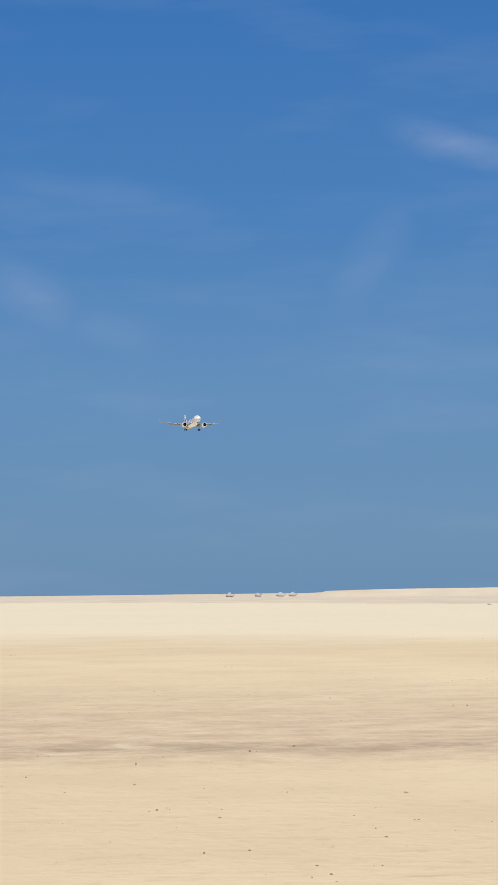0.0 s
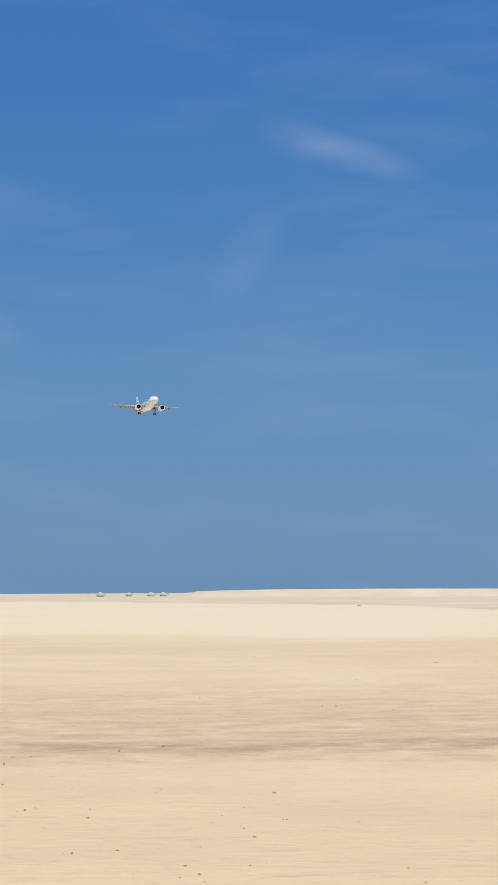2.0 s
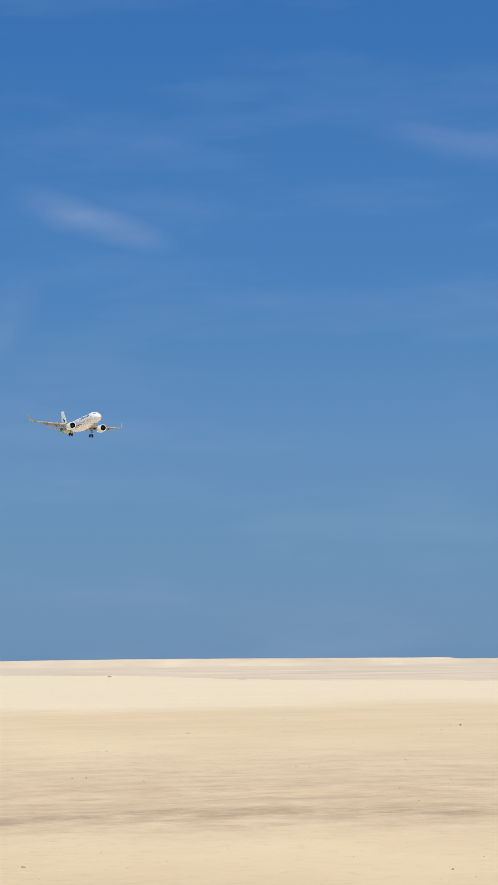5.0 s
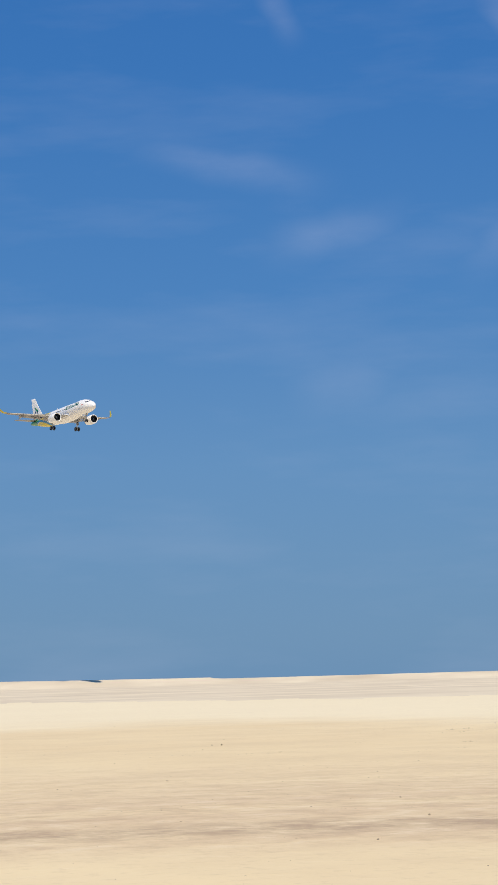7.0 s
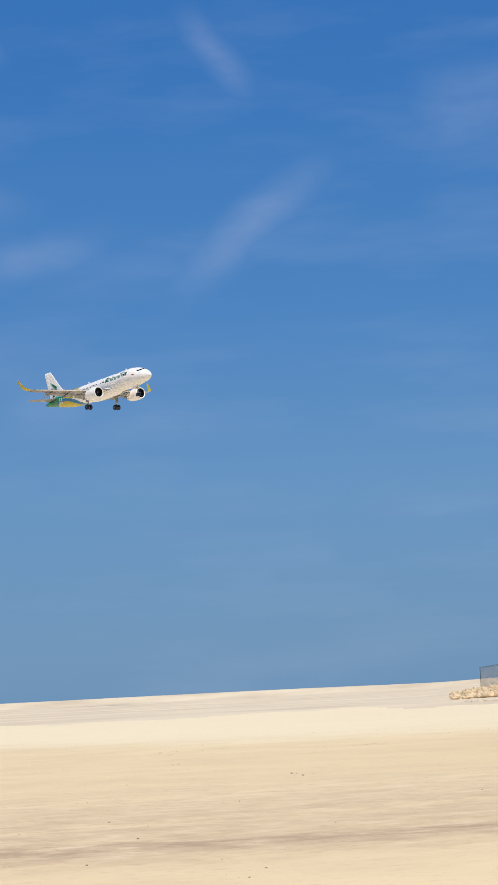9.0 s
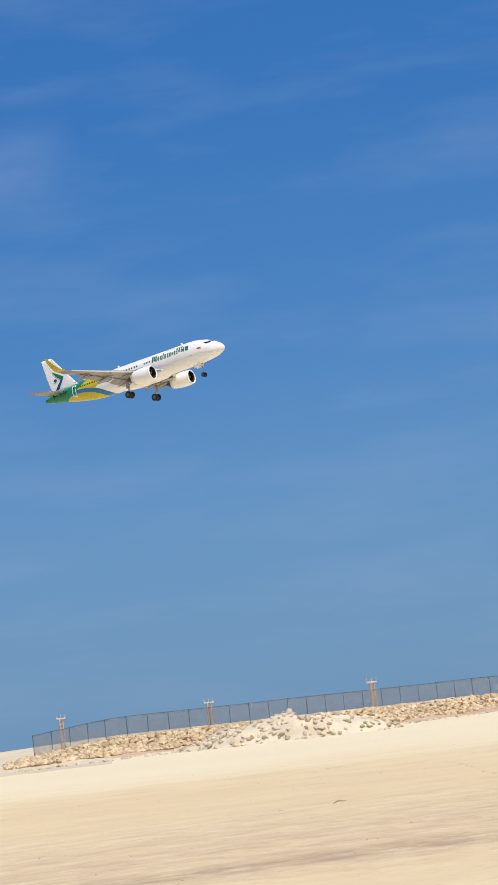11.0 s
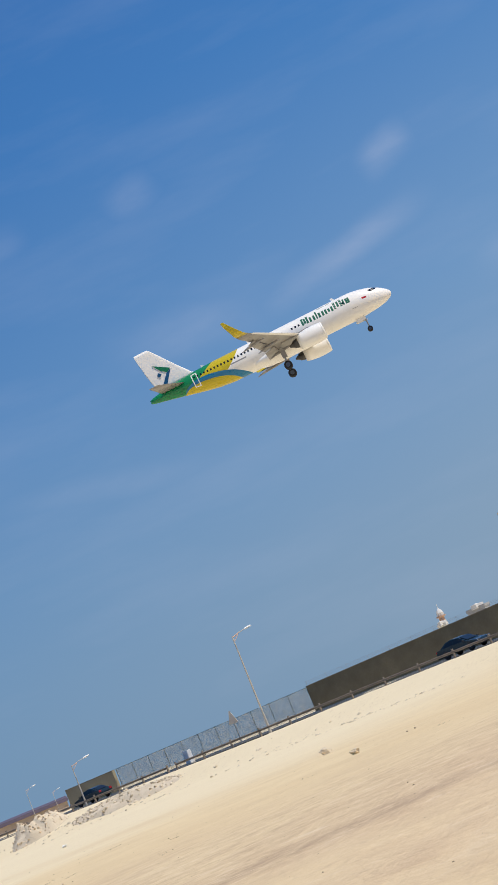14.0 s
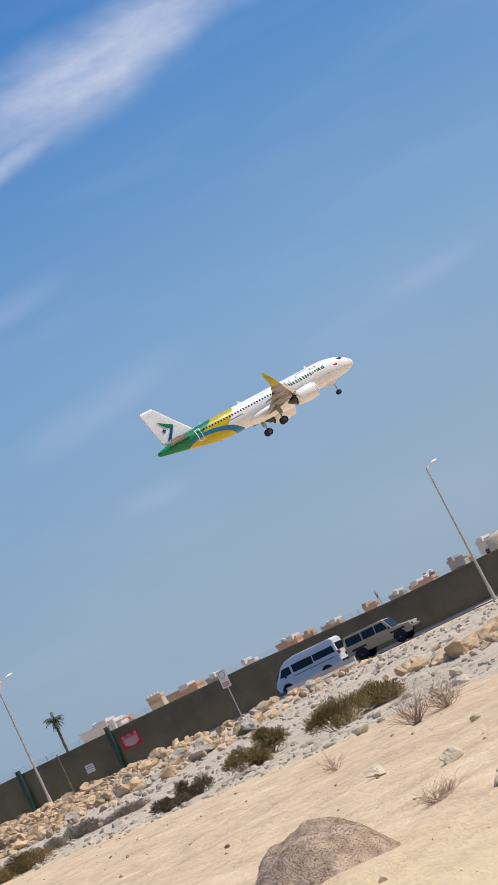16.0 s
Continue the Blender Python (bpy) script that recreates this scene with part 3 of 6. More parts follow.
def height(x, y):
    d = math.hypot(x, y)
    az = math.degrees(math.atan2(x, y))
    n = noise.noise(Vector((x * 0.12, y * 0.12, 0.3))) * 0.07 + noise.noise(Vector((x * 0.7, y * 0.7, 4.0))) * 0.022
    z = n * min(1.0, d / 8.0)
    if az < 44:
        z += table(RISE, max(az, -40.0)) * step(596, 616, d) + 0.25 * noise.noise(Vector((x * 0.01, y * 0.01, 9))) * step(300, 700, d)
    if az > 72:
        z += 0.10 * noise.noise(Vector((x * 0.32, y * 0.32, 7.0))) * step(12, 22, d) * (1 - step(60, 90, d)) * step(72, 80, az)
        z += (0.085 * noise.noise(Vector((x * 0.9, y * 0.9, 3.0))) + 0.045 * noise.noise(Vector((x * 2.3, y * 2.3, 8.0)))) * step(13, 18, d) * (1 - step(55, 75, d)) * step(74, 84, az)
    if 28 < az < 70:
        k = step(28, 31, az) * (1 - step(54.5, 60, az))
        rd = riprap_distance(x, y)
        z += k * 1.55 * step(-4.0, 3.0, rd) * (1.0 if az >= 36 else step(29.0, 34.0, az))
    v, w = x * UV.x + y * UV.y, x * WV.x + y * WV.y
    if w > 30 and v < 260 and az > 50:
        k = step(50, 58, az)
        foot = min(max(0.82 * v + 34, 62.0), 107.0)
        z -= k * 0.32 * step(35, foot, w) * (1 - step(foot, 114, w))
        z += k * road_z(v) * step(foot, 115, w)
        if v < 104 and foot < w < 113:
            z += 0.20 * (noise.noise(Vector((x * 0.8, y * 0.8, 2.0))) + 0.5 * noise.noise(Vector((x * 2.1, y * 2.1, 5.0)))) * step(foot, foot + 5, w) * (1 - step(109, 113, w))
        if 40 < v < 96 and 100 < w < 115:
            z += 0.22 * k * step(101, 107, w) * (1 - step(110.5, 114, w)) * step(41, 45, v) * (1 - step(91, 95, v))
    return z


def make_ground():
    azs = []
    a = -180.0
    while a < 180.0:
        azs.append(a)
        a += 0.22 if -14 <= a < 112 else 4.0
    rs, r = [0.0], 1.2
    while r < 4700:
        rs.append(r)
        r *= 1.022 if 10 < r < 420 else (1.005 if 575 < r < 622 else (1.03 if r < 575 else 1.09))
    rs.append(4700.0)
    verts, faces, k = [(0, 0, 0)], [], len(azs)
    for r in rs[1:]:
        for a in azs:
            x, y = r * math.sin(radians(a)), r * math.cos(radians(a))
            verts.append((x, y, height(x, y)))
    for j in range(k):
        faces.append((0, 1 + (j + 1) % k, 1 + j))
    for i in range(len(rs) - 2):
        p, q = 1 + i * k, 1 + (i + 1) * k
        for j in range(k):
            jj = (j + 1) % k
            faces.append((p + j, p + jj, q + jj, q + j))
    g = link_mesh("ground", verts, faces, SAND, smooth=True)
    g.data.materials.append(FAR_SAND)
    index = [0] * len(faces)
    for n, f in enumerate(faces):
        x, y, _ = verts[f[-1]]
        az = math.degrees(math.atan2(x, y))
        if -40 < az < 33 and math.hypot(x, y) > table(BANK_NEAR, az) * (1 + 0.06 * noise.noise(Vector((az * 0.7, 2.0, 0)))):
            index[n] = 1
    g.data.polygons.foreach_set("material_index", index)
    tagged(g, "pale wind-blown desert sand with packed wheel tracks", "ground", kind="structure")


make_ground()


# ---------------------------------------------------------------- road, wall, fences
def strip(name, material, v0, v1, w0, w1, dz, thick, label, category, nseg=24):
    rings = []
    for i in range(nseg + 1):
        v = v0 + (v1 - v0) * i / nseg
        z = road_z(v) + dz
        rings.append([vw(v, w0, z - thick), vw(v, w1, z - thick), vw(v, w1, z), vw(v, w0, z)])
    return tagged(part(name, loft(rings), material), label, category, kind="structure")


strip("road", ASPHALT, -70, 204, 122.8, 132.6, 0.03, 0.25, "dusty grey asphalt road behind the stone bank", "road")
strip("kerb_near", GALV, -70, 204, 132.7, 133.0, 0.14, 0.3, "concrete kerb along the road", "kerb")


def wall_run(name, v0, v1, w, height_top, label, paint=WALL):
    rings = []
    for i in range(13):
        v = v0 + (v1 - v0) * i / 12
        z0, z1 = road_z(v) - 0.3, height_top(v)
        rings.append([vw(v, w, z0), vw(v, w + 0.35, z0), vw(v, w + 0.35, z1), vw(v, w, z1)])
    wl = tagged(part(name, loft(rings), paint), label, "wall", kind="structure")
    cap = []
    for i in range(13):
        v = v0 + (v1 - v0) * i / 12
        z1 = height_top(v) + 0.003
        cap.append([vw(v, w - 0.04, z1), vw(v, w + 0.39, z1), vw(v, w + 0.39, z1 + 0.07), vw(v, w - 0.04, z1 + 0.07)])
    part("coping", loft(cap), WALL_CAP, wl, "paler coping along the wall top")
    return wl


def wall_top(v):
    return table([(-60, 3.30), (30, 3.45), (48, 3.42), (60, 3.80), (80, 3.88), (110, 3.78), (146, 3.68), (190, 3.62)], v)


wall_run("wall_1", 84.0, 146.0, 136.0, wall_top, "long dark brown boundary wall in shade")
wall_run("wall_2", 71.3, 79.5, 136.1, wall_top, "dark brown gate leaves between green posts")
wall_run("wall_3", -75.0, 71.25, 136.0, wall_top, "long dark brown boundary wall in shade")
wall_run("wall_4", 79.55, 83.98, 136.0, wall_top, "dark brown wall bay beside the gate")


def gate_post(v, h, tall=0.0):
    z = road_z(v)
    p = thing("gate_post", Matrix.Translation(vw(v, 135.8, z)), "dark green steel gate post at the wall", "post", "gate posts")
    p.rotation_euler = (0, 0, radians(ROAD_YAW))
    part("column", boxes(((0, 0, h / 2), (0.32, 0.26, h)), bevel=0.02), GREEN_POST, p)
    part("cap", boxes(((0, 0, h + 0.05), (0.38, 0.32, 0.08)), bevel=0.02), GREEN_POST, p)
    part("stay", tubes(((-0.35, -0.15, 0), (-0.22, -0.12, h * 0.55), 0.035), seg=6), GREEN_POST, p, "leaning steel stay")
    return p


gate_post(79.5, 3.35)
gate_post(71.3, 3.45)
gp = thing("fence_pole", Matrix.Translation(vw(75.8, 135.6, road_z(75.8))), "grey steel pole before the gate", "pole")
part("shaft", tubes(((0, 0, 0), (0, 0, 3.3), 0.05), seg=8), RAIL, gp)
part("clamp", boxes(((0, 0, 0.9), (0.18, 0.18, 0.35)), bevel=0.02), RAIL, gp)

# barbed wire above the wall
wires = bmesh.new()
for k in range(3):
    for i in range(36):
        va, vb = 146 - i * 6, 146 - (i + 1) * 6
        add_tube(wires, vw(va, 136.2, wall_top(va) + 0.2 + 0.13 * k), vw(vb, 136.2, wall_top(vb) + 0.2 + 0.13 * k), 0.006, seg=4, caps=False)
for i in range(73):
    v = 146 - i * 3.0
    add_tube(wires, vw(v, 136.2, wall_top(v)), vw(v, 136.2, wall_top(v) + 0.5), 0.013, seg=4)
tagged(part("barbed_wire", wires, WIRE), "strands of barbed wire on short stakes above the wall", "wire", kind="stuff")


def chain_fence(name, pts, z_of, h, every, label, mesh_material, dense=0.12, wire=0.012):
    """Posts with a diagonal wire mesh between them, along points of the plan."""
    f = thing(name, Matrix(), label, "fence")
    line = []
    for a, b in zip(pts, pts[1:]):
        k = max(1, round((b - a).length / every))
        line += [a.lerp(b, i / k) for i in range(k)]
    line.append(pts[-1])
    tops = [Vector((p.x, p.y, z_of(p))) for p in line]
    pm = tubes(((0, 0, -0.3), (0, 0, h + 0.05), 0.028), seg=6)
    pme = bpy.data.meshes.new("post")
    pm.to_mesh(pme), pm.free()
    pme.materials.append(GREEN_POST)
    for p in tops:
        o = new("post", pme)
        o.parent, o.location = f, p
    net = bmesh.new()
    for a, b in zip(tops, tops[1:]):
        up = Vector((0, 0, h))
        part("top_rail", tubes((a + up, b + up, 0.022), seg=5), GREEN_POST, f)
        n = max(4, int((b - a).length / dense / 1.5))
        m = max(3, int(h / dense / 1.5))
        for i in range(n + m):
            for sgn in (1, -1):
                x0, x1 = (i - m) / n, i / n
                t0, t1 = max(0.0, x0), min(1.0, x1)
                z0, z1 = (t0 - x0) / (x1 - x0), (t1 - x0) / (x1 - x0)
                if sgn < 0:
                    z0, z1 = 1 - z0, 1 - z1
                p, q = a.lerp(b, t0) + up * z0, a.lerp(b, t1) + up * z1
                w2 = Vector((0, 0, wire))
                vs = [net.verts.new(c) for c in (p - w2, q - w2, q + w2, p + w2)]
                net.faces.new(vs)
    back = Vector((0, 0, 0.02))
    for a, b in zip(tops, tops[1:]):
        d = (b - a).normalized()
        side = Vector((-d.y, d.x, 0)) * 0.06
        part("netting", loft([[a + side + back, a + side * 1.3 + back, a + side * 1.3 + Vector((0, 0, h)), a + side + Vector((0, 0, h))], [b + side + back, b + side * 1.3 + back, b + side * 1.3 + Vector((0, 0, h)), b + side + Vector((0, 0, h))]]), NETTING, f, "fine grey netting")
    part("wire_mesh", net, mesh_material, f, "diagonal wire mesh")
    return f


# fence from the end of the wall towards the north, beside the road
chain_fence("road_fence", [vw(146.2, 136.2), vw(178.4, 136.2)], lambda p: 1.25, 2.35, 3.0, "green wire-mesh fence on steel posts beside the road", WIRE, 0.16, 0.006)
# perimeter fence on top of the rip-rap
crest = [p + Vector((0.4, 4.2, 0)) for p in RIPRAP]
crest[0].x = crest[0].y * math.tan(radians(31.05))
chain_fence("perimeter_fence", crest, lambda p: height(p.x, p.y) - 0.05, 2.4, 2.6, "tall grey wire-mesh perimeter fence above the stone bank", WIRE, 0.16, 0.007)


def corner_screen():
    """The screened corner of the perimeter fence."""
    f = thing("screened_fence", Matrix(), "brown netting screen on steel posts round the light masts", "fence")
    a, b, c = bearing(54.45, 268), bearing(57.15, 246), bearing(57.4, 262)
    for p, q in ((a, b), (b, c)):
        n = max(2, round((q - p).length / 2.6))
        for i in range(n):
            s, e = p.lerp(q, i / n), p.lerp(q, (i + 1) / n)
            z = height(s.x, s.y) - 0.1
            d = (e - s).normalized() * 0.04
            part("panel", loft([[s + d + Vector((0, 0, z)), s + d + Vector((0.05, 0.05, z)), s + d + Vector((0.05, 0.05, 4.15)), s + d + Vector((0, 0, 4.15))],
                                [e - d + Vector((0, 0, z)), e - d + Vector((0.05, 0.05, z)), e - d + Vector((0.05, 0.05, 4.15)), e - d + Vector((0, 0, 4.15))]]), SCREEN, f)
            part("post", tubes((s + Vector((0, 0, 0.8)), s + Vector((0, 0, 4.25)), 0.045), seg=6), MESH_DARK, f)


corner_screen()


def plinth_wall():
    """The free-standing brown wall north of the fence."""
    return wall_run("wall_5", 178.9, 188.0, 136.0, lambda v: 3.55, "short olive-brown boundary wall at the roadside", PALE_WALL)


plinth_wall()


def guard_rail(name, v0, v1, w, every=4.0):
    g = thing(name, Matrix(), "galvanised steel guard rail on posts beside the road", "guard rail")
    n = int(abs(v1 - v0) / every)
    pm = boxes(((0, 0, 0.25), (0.1, 0.16, 0.95)))
    pme = bpy.data.meshes.new("post")
    pm.to_mesh(pme), pm.free()
    pme.materials.append(RAIL)
    prof = [(0.0, 0.0), (0.05, 0.05), (0.0, 0.1), (0.0, 0.2), (0.05, 0.25), (0.0, 0.31), (-0.02, 0.31), (-0.02, 0.0)]
    rings = []
    for i in range(n + 1):
        v = v0 + (v1 - v0) * i / n
        z = road_z(v) + 0.42
        o = new("post", pme)
        o.parent, o.location, o.rotation_euler = g, vw(v, w + 0.08, road_z(v) + 0.05), (0, 0, radians(ROAD_YAW))
        rings.append([vw(v, w - a, z + 0.65 * h) for a, h in prof])
    part("rail", loft(rings), RAIL, g, "ribbed steel rail")
    return g


guard_rail("guard_rail", 88.0, 150.0, 121.0)
guard_rail("guard_rail", 152.0, 196.0, 121.5)


def barrier_block(v, w):
    b = thing("barrier", Matrix.Translation(vw(v, w, road_z(v))), "pale concrete roadside barrier", "barrier", "roadside barriers")
    b.rotation_euler = (0, 0, radians(ROAD_YAW))
    prof = [(-0.3, 0), (-0.3, 0.12), (-0.1, 0.30), (-0.08, 0.58), (0.08, 0.58), (0.1, 0.30), (0.3, 0.12), (0.3, 0)]
    part("block", loft([[(x, a, h) for a, h in prof] for x in (-2.5, 2.5)]), surf_concrete, b)


surf_concrete = surf("pale_concrete", (0.52, 0.49, 0.44), 0.9, 0, 0.12, 0.8, 15.0, 0.2)
barrier_block(48.8, 122.0)


def street_lamp(v, w, z, h, group="street lamps along the road", scale=1.0):
    p = thing("street_lamp", Matrix.Translation(vw(v, w, z)), "tall pale street lamp with a single arm and white head", "street lamp", group)
    p.rotation_euler = (0, 0, radians(ROAD_YAW + 90))
    part("base", tubes(((0, 0, -0.3), (0, 0, 0.9), 0.14 * scale, 0.12 * scale), seg=12), POLE, p)
    part("pole", tubes(((0, 0, 0.9), (0, 0, h), 0.10 * scale, 0.055 * scale), seg=12), POLE, p)
    part("bracket", tubes(((0, 0, h - 0.55), (-0.75, 0, h + 0.02), 0.03 * scale), ((0, 0, h - 0.12), (-0.9, 0, h + 0.12), 0.045 * scale), seg=8), BRACKET, p, "rust-tinted bracket")
    part("arm", tubes(((-0.85, 0, h + 0.12), (-1.75, 0, h + 0.26), 0.04 * scale), seg=8), POLE, p)
    rings = []
    for x, r, zz in ((-1.6, 0.06, 0.24), (-1.75, 0.14, 0.27), (-2.1, 0.19, 0.31), (-2.4, 0.15, 0.35), (-2.55, 0.05, 0.37)):
        rings.append([(x, r * math.cos(k * math.tau / 12), h + zz + 0.55 * r * math.sin(k * math.tau / 12)) for k in range(12)])
    part("head", loft(rings), LAMP_WHITE, p, "white lamp head", True)
    return p


for lv, lean in ((36.4, 1.6), (69.9, 0.4), (103.6, -0.5), (137.0, -0.3)):
    street_lamp(lv, 121.7, road_z(lv) - 0.02, 9.0, scale=0.95).rotation_euler.x = radians(lean)
street_lamp(173.0, 127.0, 1.15, 4.4, "small lamps along the far road", 0.8)
for az, d, h in ((59.0, 420, 7.5), (58.1, 480, 7.5), (57.75, 560, 8.0), (60.35, 400, 8.5), (61.0, 520, 7.5)):
    street_lamp(bearing(az, d).dot(UV), bearing(az, d).dot(WV), 0.8, h - 1.5, "small lamps along the far road", 0.7)


def light_mast(pos, h, lean=0.0):
    m = thing("approach_light_mast", Matrix.Translation(pos), "orange-tinted frangible light mast with a lamp bar", "light mast", "approach light masts")
    w = 0.38
    bm = bmesh.new()
    for a, b in ((-w, -w), (w, -w), (w, w), (-w, w)):
        add_tube(bm, (a, b, 0), (a * 0.8, b * 0.8, h), 0.085, seg=6)
    part("leg_frame", bm, MAST, m)
    br = bmesh.new()
    k = int(h / 0.7)
    for i in range(k):
        z0, z1 = h * i / k, h * (i + 1) / k
        for a, b, c, d in ((-w, -w, w, -w), (w, -w, w, w), (w, w, -w, w), (-w, w, -w, -w)):
            add_tube(br, (a * 0.9, b * 0.9, z0), (c * 0.9, d * 0.9, z1), 0.05, seg=4)
            add_tube(br, (c * 0.9, d * 0.9, z0), (a * 0.9, b * 0.9, z1), 0.05, seg=4)
    part("lattice", br, MAST, m)
    part("lamp_bar", boxes(((0, 0, h + 0.06), (1.8, 0.5, 0.22)), bevel=0.02), MAST_HEAD, m, "pale lamp bar")
    for x in (-0.85, 0.0, 0.85):
        o = part("lamp", tubes(((x, 0, h + 0.1), (x, 0, h + 0.75), 0.035, 0.03), ((x, -0.05, h + 0.75), (x, 0.05, h + 0.75), 0.05), seg=8), MAST_HEAD, m)
    m.rotation_euler = (0, 0, radians(-25))
    return m


for az, d, h in ((31.85, 410, 5.4), (35.88, 387, 4.9), (40.35, 366, 4.9), (45.18, 349, 4.7), (50.34, 334, 4.3)):
    light_mast(bearing(az, d, height(*bearing(az, d).xy)), h + 1.4 - height(*bearing(az, d).xy))
for i, (az, d) in enumerate(((54.75, 300), (55.15, 306), (55.45, 312), (55.95, 318), (56.3, 322), (56.62, 326), (56.95, 330), (57.2, 334))):
    light_mast(bearing(az, d, height(*bearing(az, d).xy)), 4.0 + 0.05 * i)


# ---------------------------------------------------------------- signs
def sign_face(name, parent, at, w, h, material, label, bars, bar_material, dy=-0.03):
    part(name, boxes((at, (w, 0.03, h)), bevel=0.006), material, parent, label)
    for k, (x, z, bw, bh) in enumerate(bars):
        part("bar", boxes(((at[0] + x * w, at[1] + dy, at[2] + z * h), (bw * w, 0.012, bh * h))), bar_material, parent)


rs = thing("warning_board", Matrix.Translation(vw(69.95, 135.97, 2.72)), "red notice board with white lines on the brown wall", "sign")
rs.rotation_euler = (0, 0, radians(ROAD_YAW + 180))
sign_face("board", rs, (0, 0.0, 0), 1.65, 1.08, RED, "red board", [(-0.33, 0.33, 0.09, 0.10), (0, 0.36, 0.08, 0.10), (0.33, 0.33, 0.09, 0.10), (0, 0.14, 0.72, 0.05), (0, 0.02, 0.78, 0.05), (0, -0.10, 0.70, 0.05), (0, -0.22, 0.74, 0.05), (0, -0.33, 0.4, 0.05)], WHITE)
ps = thing("gate_notice", Matrix.Translation(vw(74.0, 136.06, 2.13)), "small white notice on the brown gate", "sign")
ps.rotation_euler = (0, 0, radians(ROAD_YAW + 180))
sign_face("board", ps, (0, 0, 0), 0.72, 0.62, WHITE, "white board", [(0, 0.25, 0.7, 0.1), (0, 0.0, 0.75, 0.09), (0, -0.25, 0.6, 0.09)], AIR_MARK)
np_sign = thing("no_stopping_sign", Matrix.Translation(vw(54.75, 121.6, road_z(54.75))), "white traffic sign with dark ring on a steel pole", "traffic sign")
np_sign.rotation_euler = (0, 0, radians(ROAD_YAW + 180))
part("pole", tubes(((0, 0, -0.2), (0, 0, 3.35), 0.04), seg=8), GALV, np_sign)
sign_face("plate", np_sign, (0, -0.06, 2.80), 0.62, 1.15, WHITE, "white plate", [(0, -0.22, 0.8, 0.05), (0, -0.32, 0.8, 0.05), (0, -0.41, 0.6, 0.04)], RED)
ring = bmesh.new()
for k in range(24):
    a, b = k * math.tau / 24, (k + 1) * math.tau / 24
    add_tube(ring, (0.21 * math.cos(a), -0.095, 3.08 + 0.21 * math.sin(a)), (0.21 * math.cos(b), -0.095, 3.08 + 0.21 * math.sin(b)), 0.02, seg=5)
part("ring", ring, AIR_MARK, np_sign, "dark ring")
ws = thing("triangle_sign", Matrix.Translation(vw(146.0, 126.0, 1.3)), "triangular road sign seen from behind on a steel pole", "traffic sign")
ws.rotation_euler = (0, 0, radians(ROAD_YAW + 180))
part("pole", tubes(((0, 0, -0.3), (0, 0, 2.95), 0.05), seg=8), GALV, ws)
tri = [(-0.68, 1.75), (0.68, 1.75), (0.06, 2.95), (-0.06, 2.95)]
part("plate", loft([[(x, y, z) for x, z in tri] for y in (-0.09, -0.06)]), surf("sign_back", (0.72, 0.62, 0.50), 0.5, 0.2, 0.1, 2.0, 20.0, 0.05), ws, "pale triangular plate")
cb = thing("cable_cabinet", Matrix.Translation(vw(157.0, 128.5, 1.2)), "white roadside cable cabinet", "cabinet")
cb.rotation_euler = (0, 0, radians(ROAD_YAW + 180))
part("body", boxes(((0, 0, 0.65), (0.75, 0.5, 1.3)), bevel=0.03), WHITE, cb)
part("door", boxes(((0.0, -0.26, 0.62), (0.62, 0.03, 1.05)), bevel=0.01), WHITE, cb)
part("plinth", boxes(((0, 0, -0.02), (0.85, 0.6, 0.16)), bevel=0.02), surf_concrete, cb)


# ---------------------------------------------------------------- the airliner (x forward from the nose, y left, z up)
FUS = [(0.0, 0.03, -0.56), (0.12, 0.32, -0.55), (0.4, 0.62, -0.52), (0.9, 0.95, -0.45), (1.5, 1.23, -0.36), (2.2, 1.47, -0.25), (3.0, 1.68, -0.15), (4.0, 1.84, -0.07), (5.2, 1.94, -0.02), (6.5, 1.975, 0.0),
       (23.5, 1.975, 0.0), (25.5, 1.94, 0.03), (27.5, 1.83, 0.13), (29.5, 1.62, 0.29), (31.5, 1.35, 0.46), (33.5, 1.04, 0.60), (35.5, 0.71, 0.69), (36.9, 0.44, 0.71), (37.5, 0.26, 0.71)]


def fus_at(s):
    return table([(a, r) for a, r, c in FUS], s), table([(a, c) for a, r, c in FUS], s)


def fus_point(s, ang, out=0.0):
    """Skin point at station s; ang from the top, positive to the left side."""
    r, c = fus_at(s)
    r += out
    nose_flat = 1.04 if s > 4 else 1.0
    return Vector((-s, r * math.sin(ang), c + r * nose_flat * math.cos(ang)))


def skin_patch(corners, n=5, m=3, out=0.015):
    """A thin curved plate on the skin between four (station, angle in degrees) corners."""
    bm = bmesh.new()
    g = []
    (s0, a0), (s1, a1), (s2, a2), (s3, a3) = corners
    for lift in (out, 0.0):
        rows = []
        for i in range(n + 1):
            u = i / n
            row = []
            for j in range(m + 1):
                t = j / m
                s = (s0 * (1 - u) + s1 * u) * (1 - t) + (s3 * (1 - u) + s2 * u) * t
                a = (a0 * (1 - u) + a1 * u) * (1 - t) + (a3 * (1 - u) + a2 * u) * t
                row.append(bm.verts.new(fus_point(s, radians(a), lift)))
            rows.append(row)
        g.append(rows)
    top, low = g
    for i in range(n):
        for j in range(m):
            bm.faces.new((top[i][j], top[i + 1][j], top[i + 1][j + 1], top[i][j + 1]))
    rim = [(i, 0) for i in range(n)] + [(n, j) for j in range(m)] + [(i, m) for i in range(n, 0, -1)] + [(0, j) for j in range(m, 0, -1)]
    for (a, b), (c, d) in zip(rim, rim[1:] + rim[:1]):
        bm.faces.new((top[a][b], top[c][d], low[c][d], low[a][b]))
    return bm


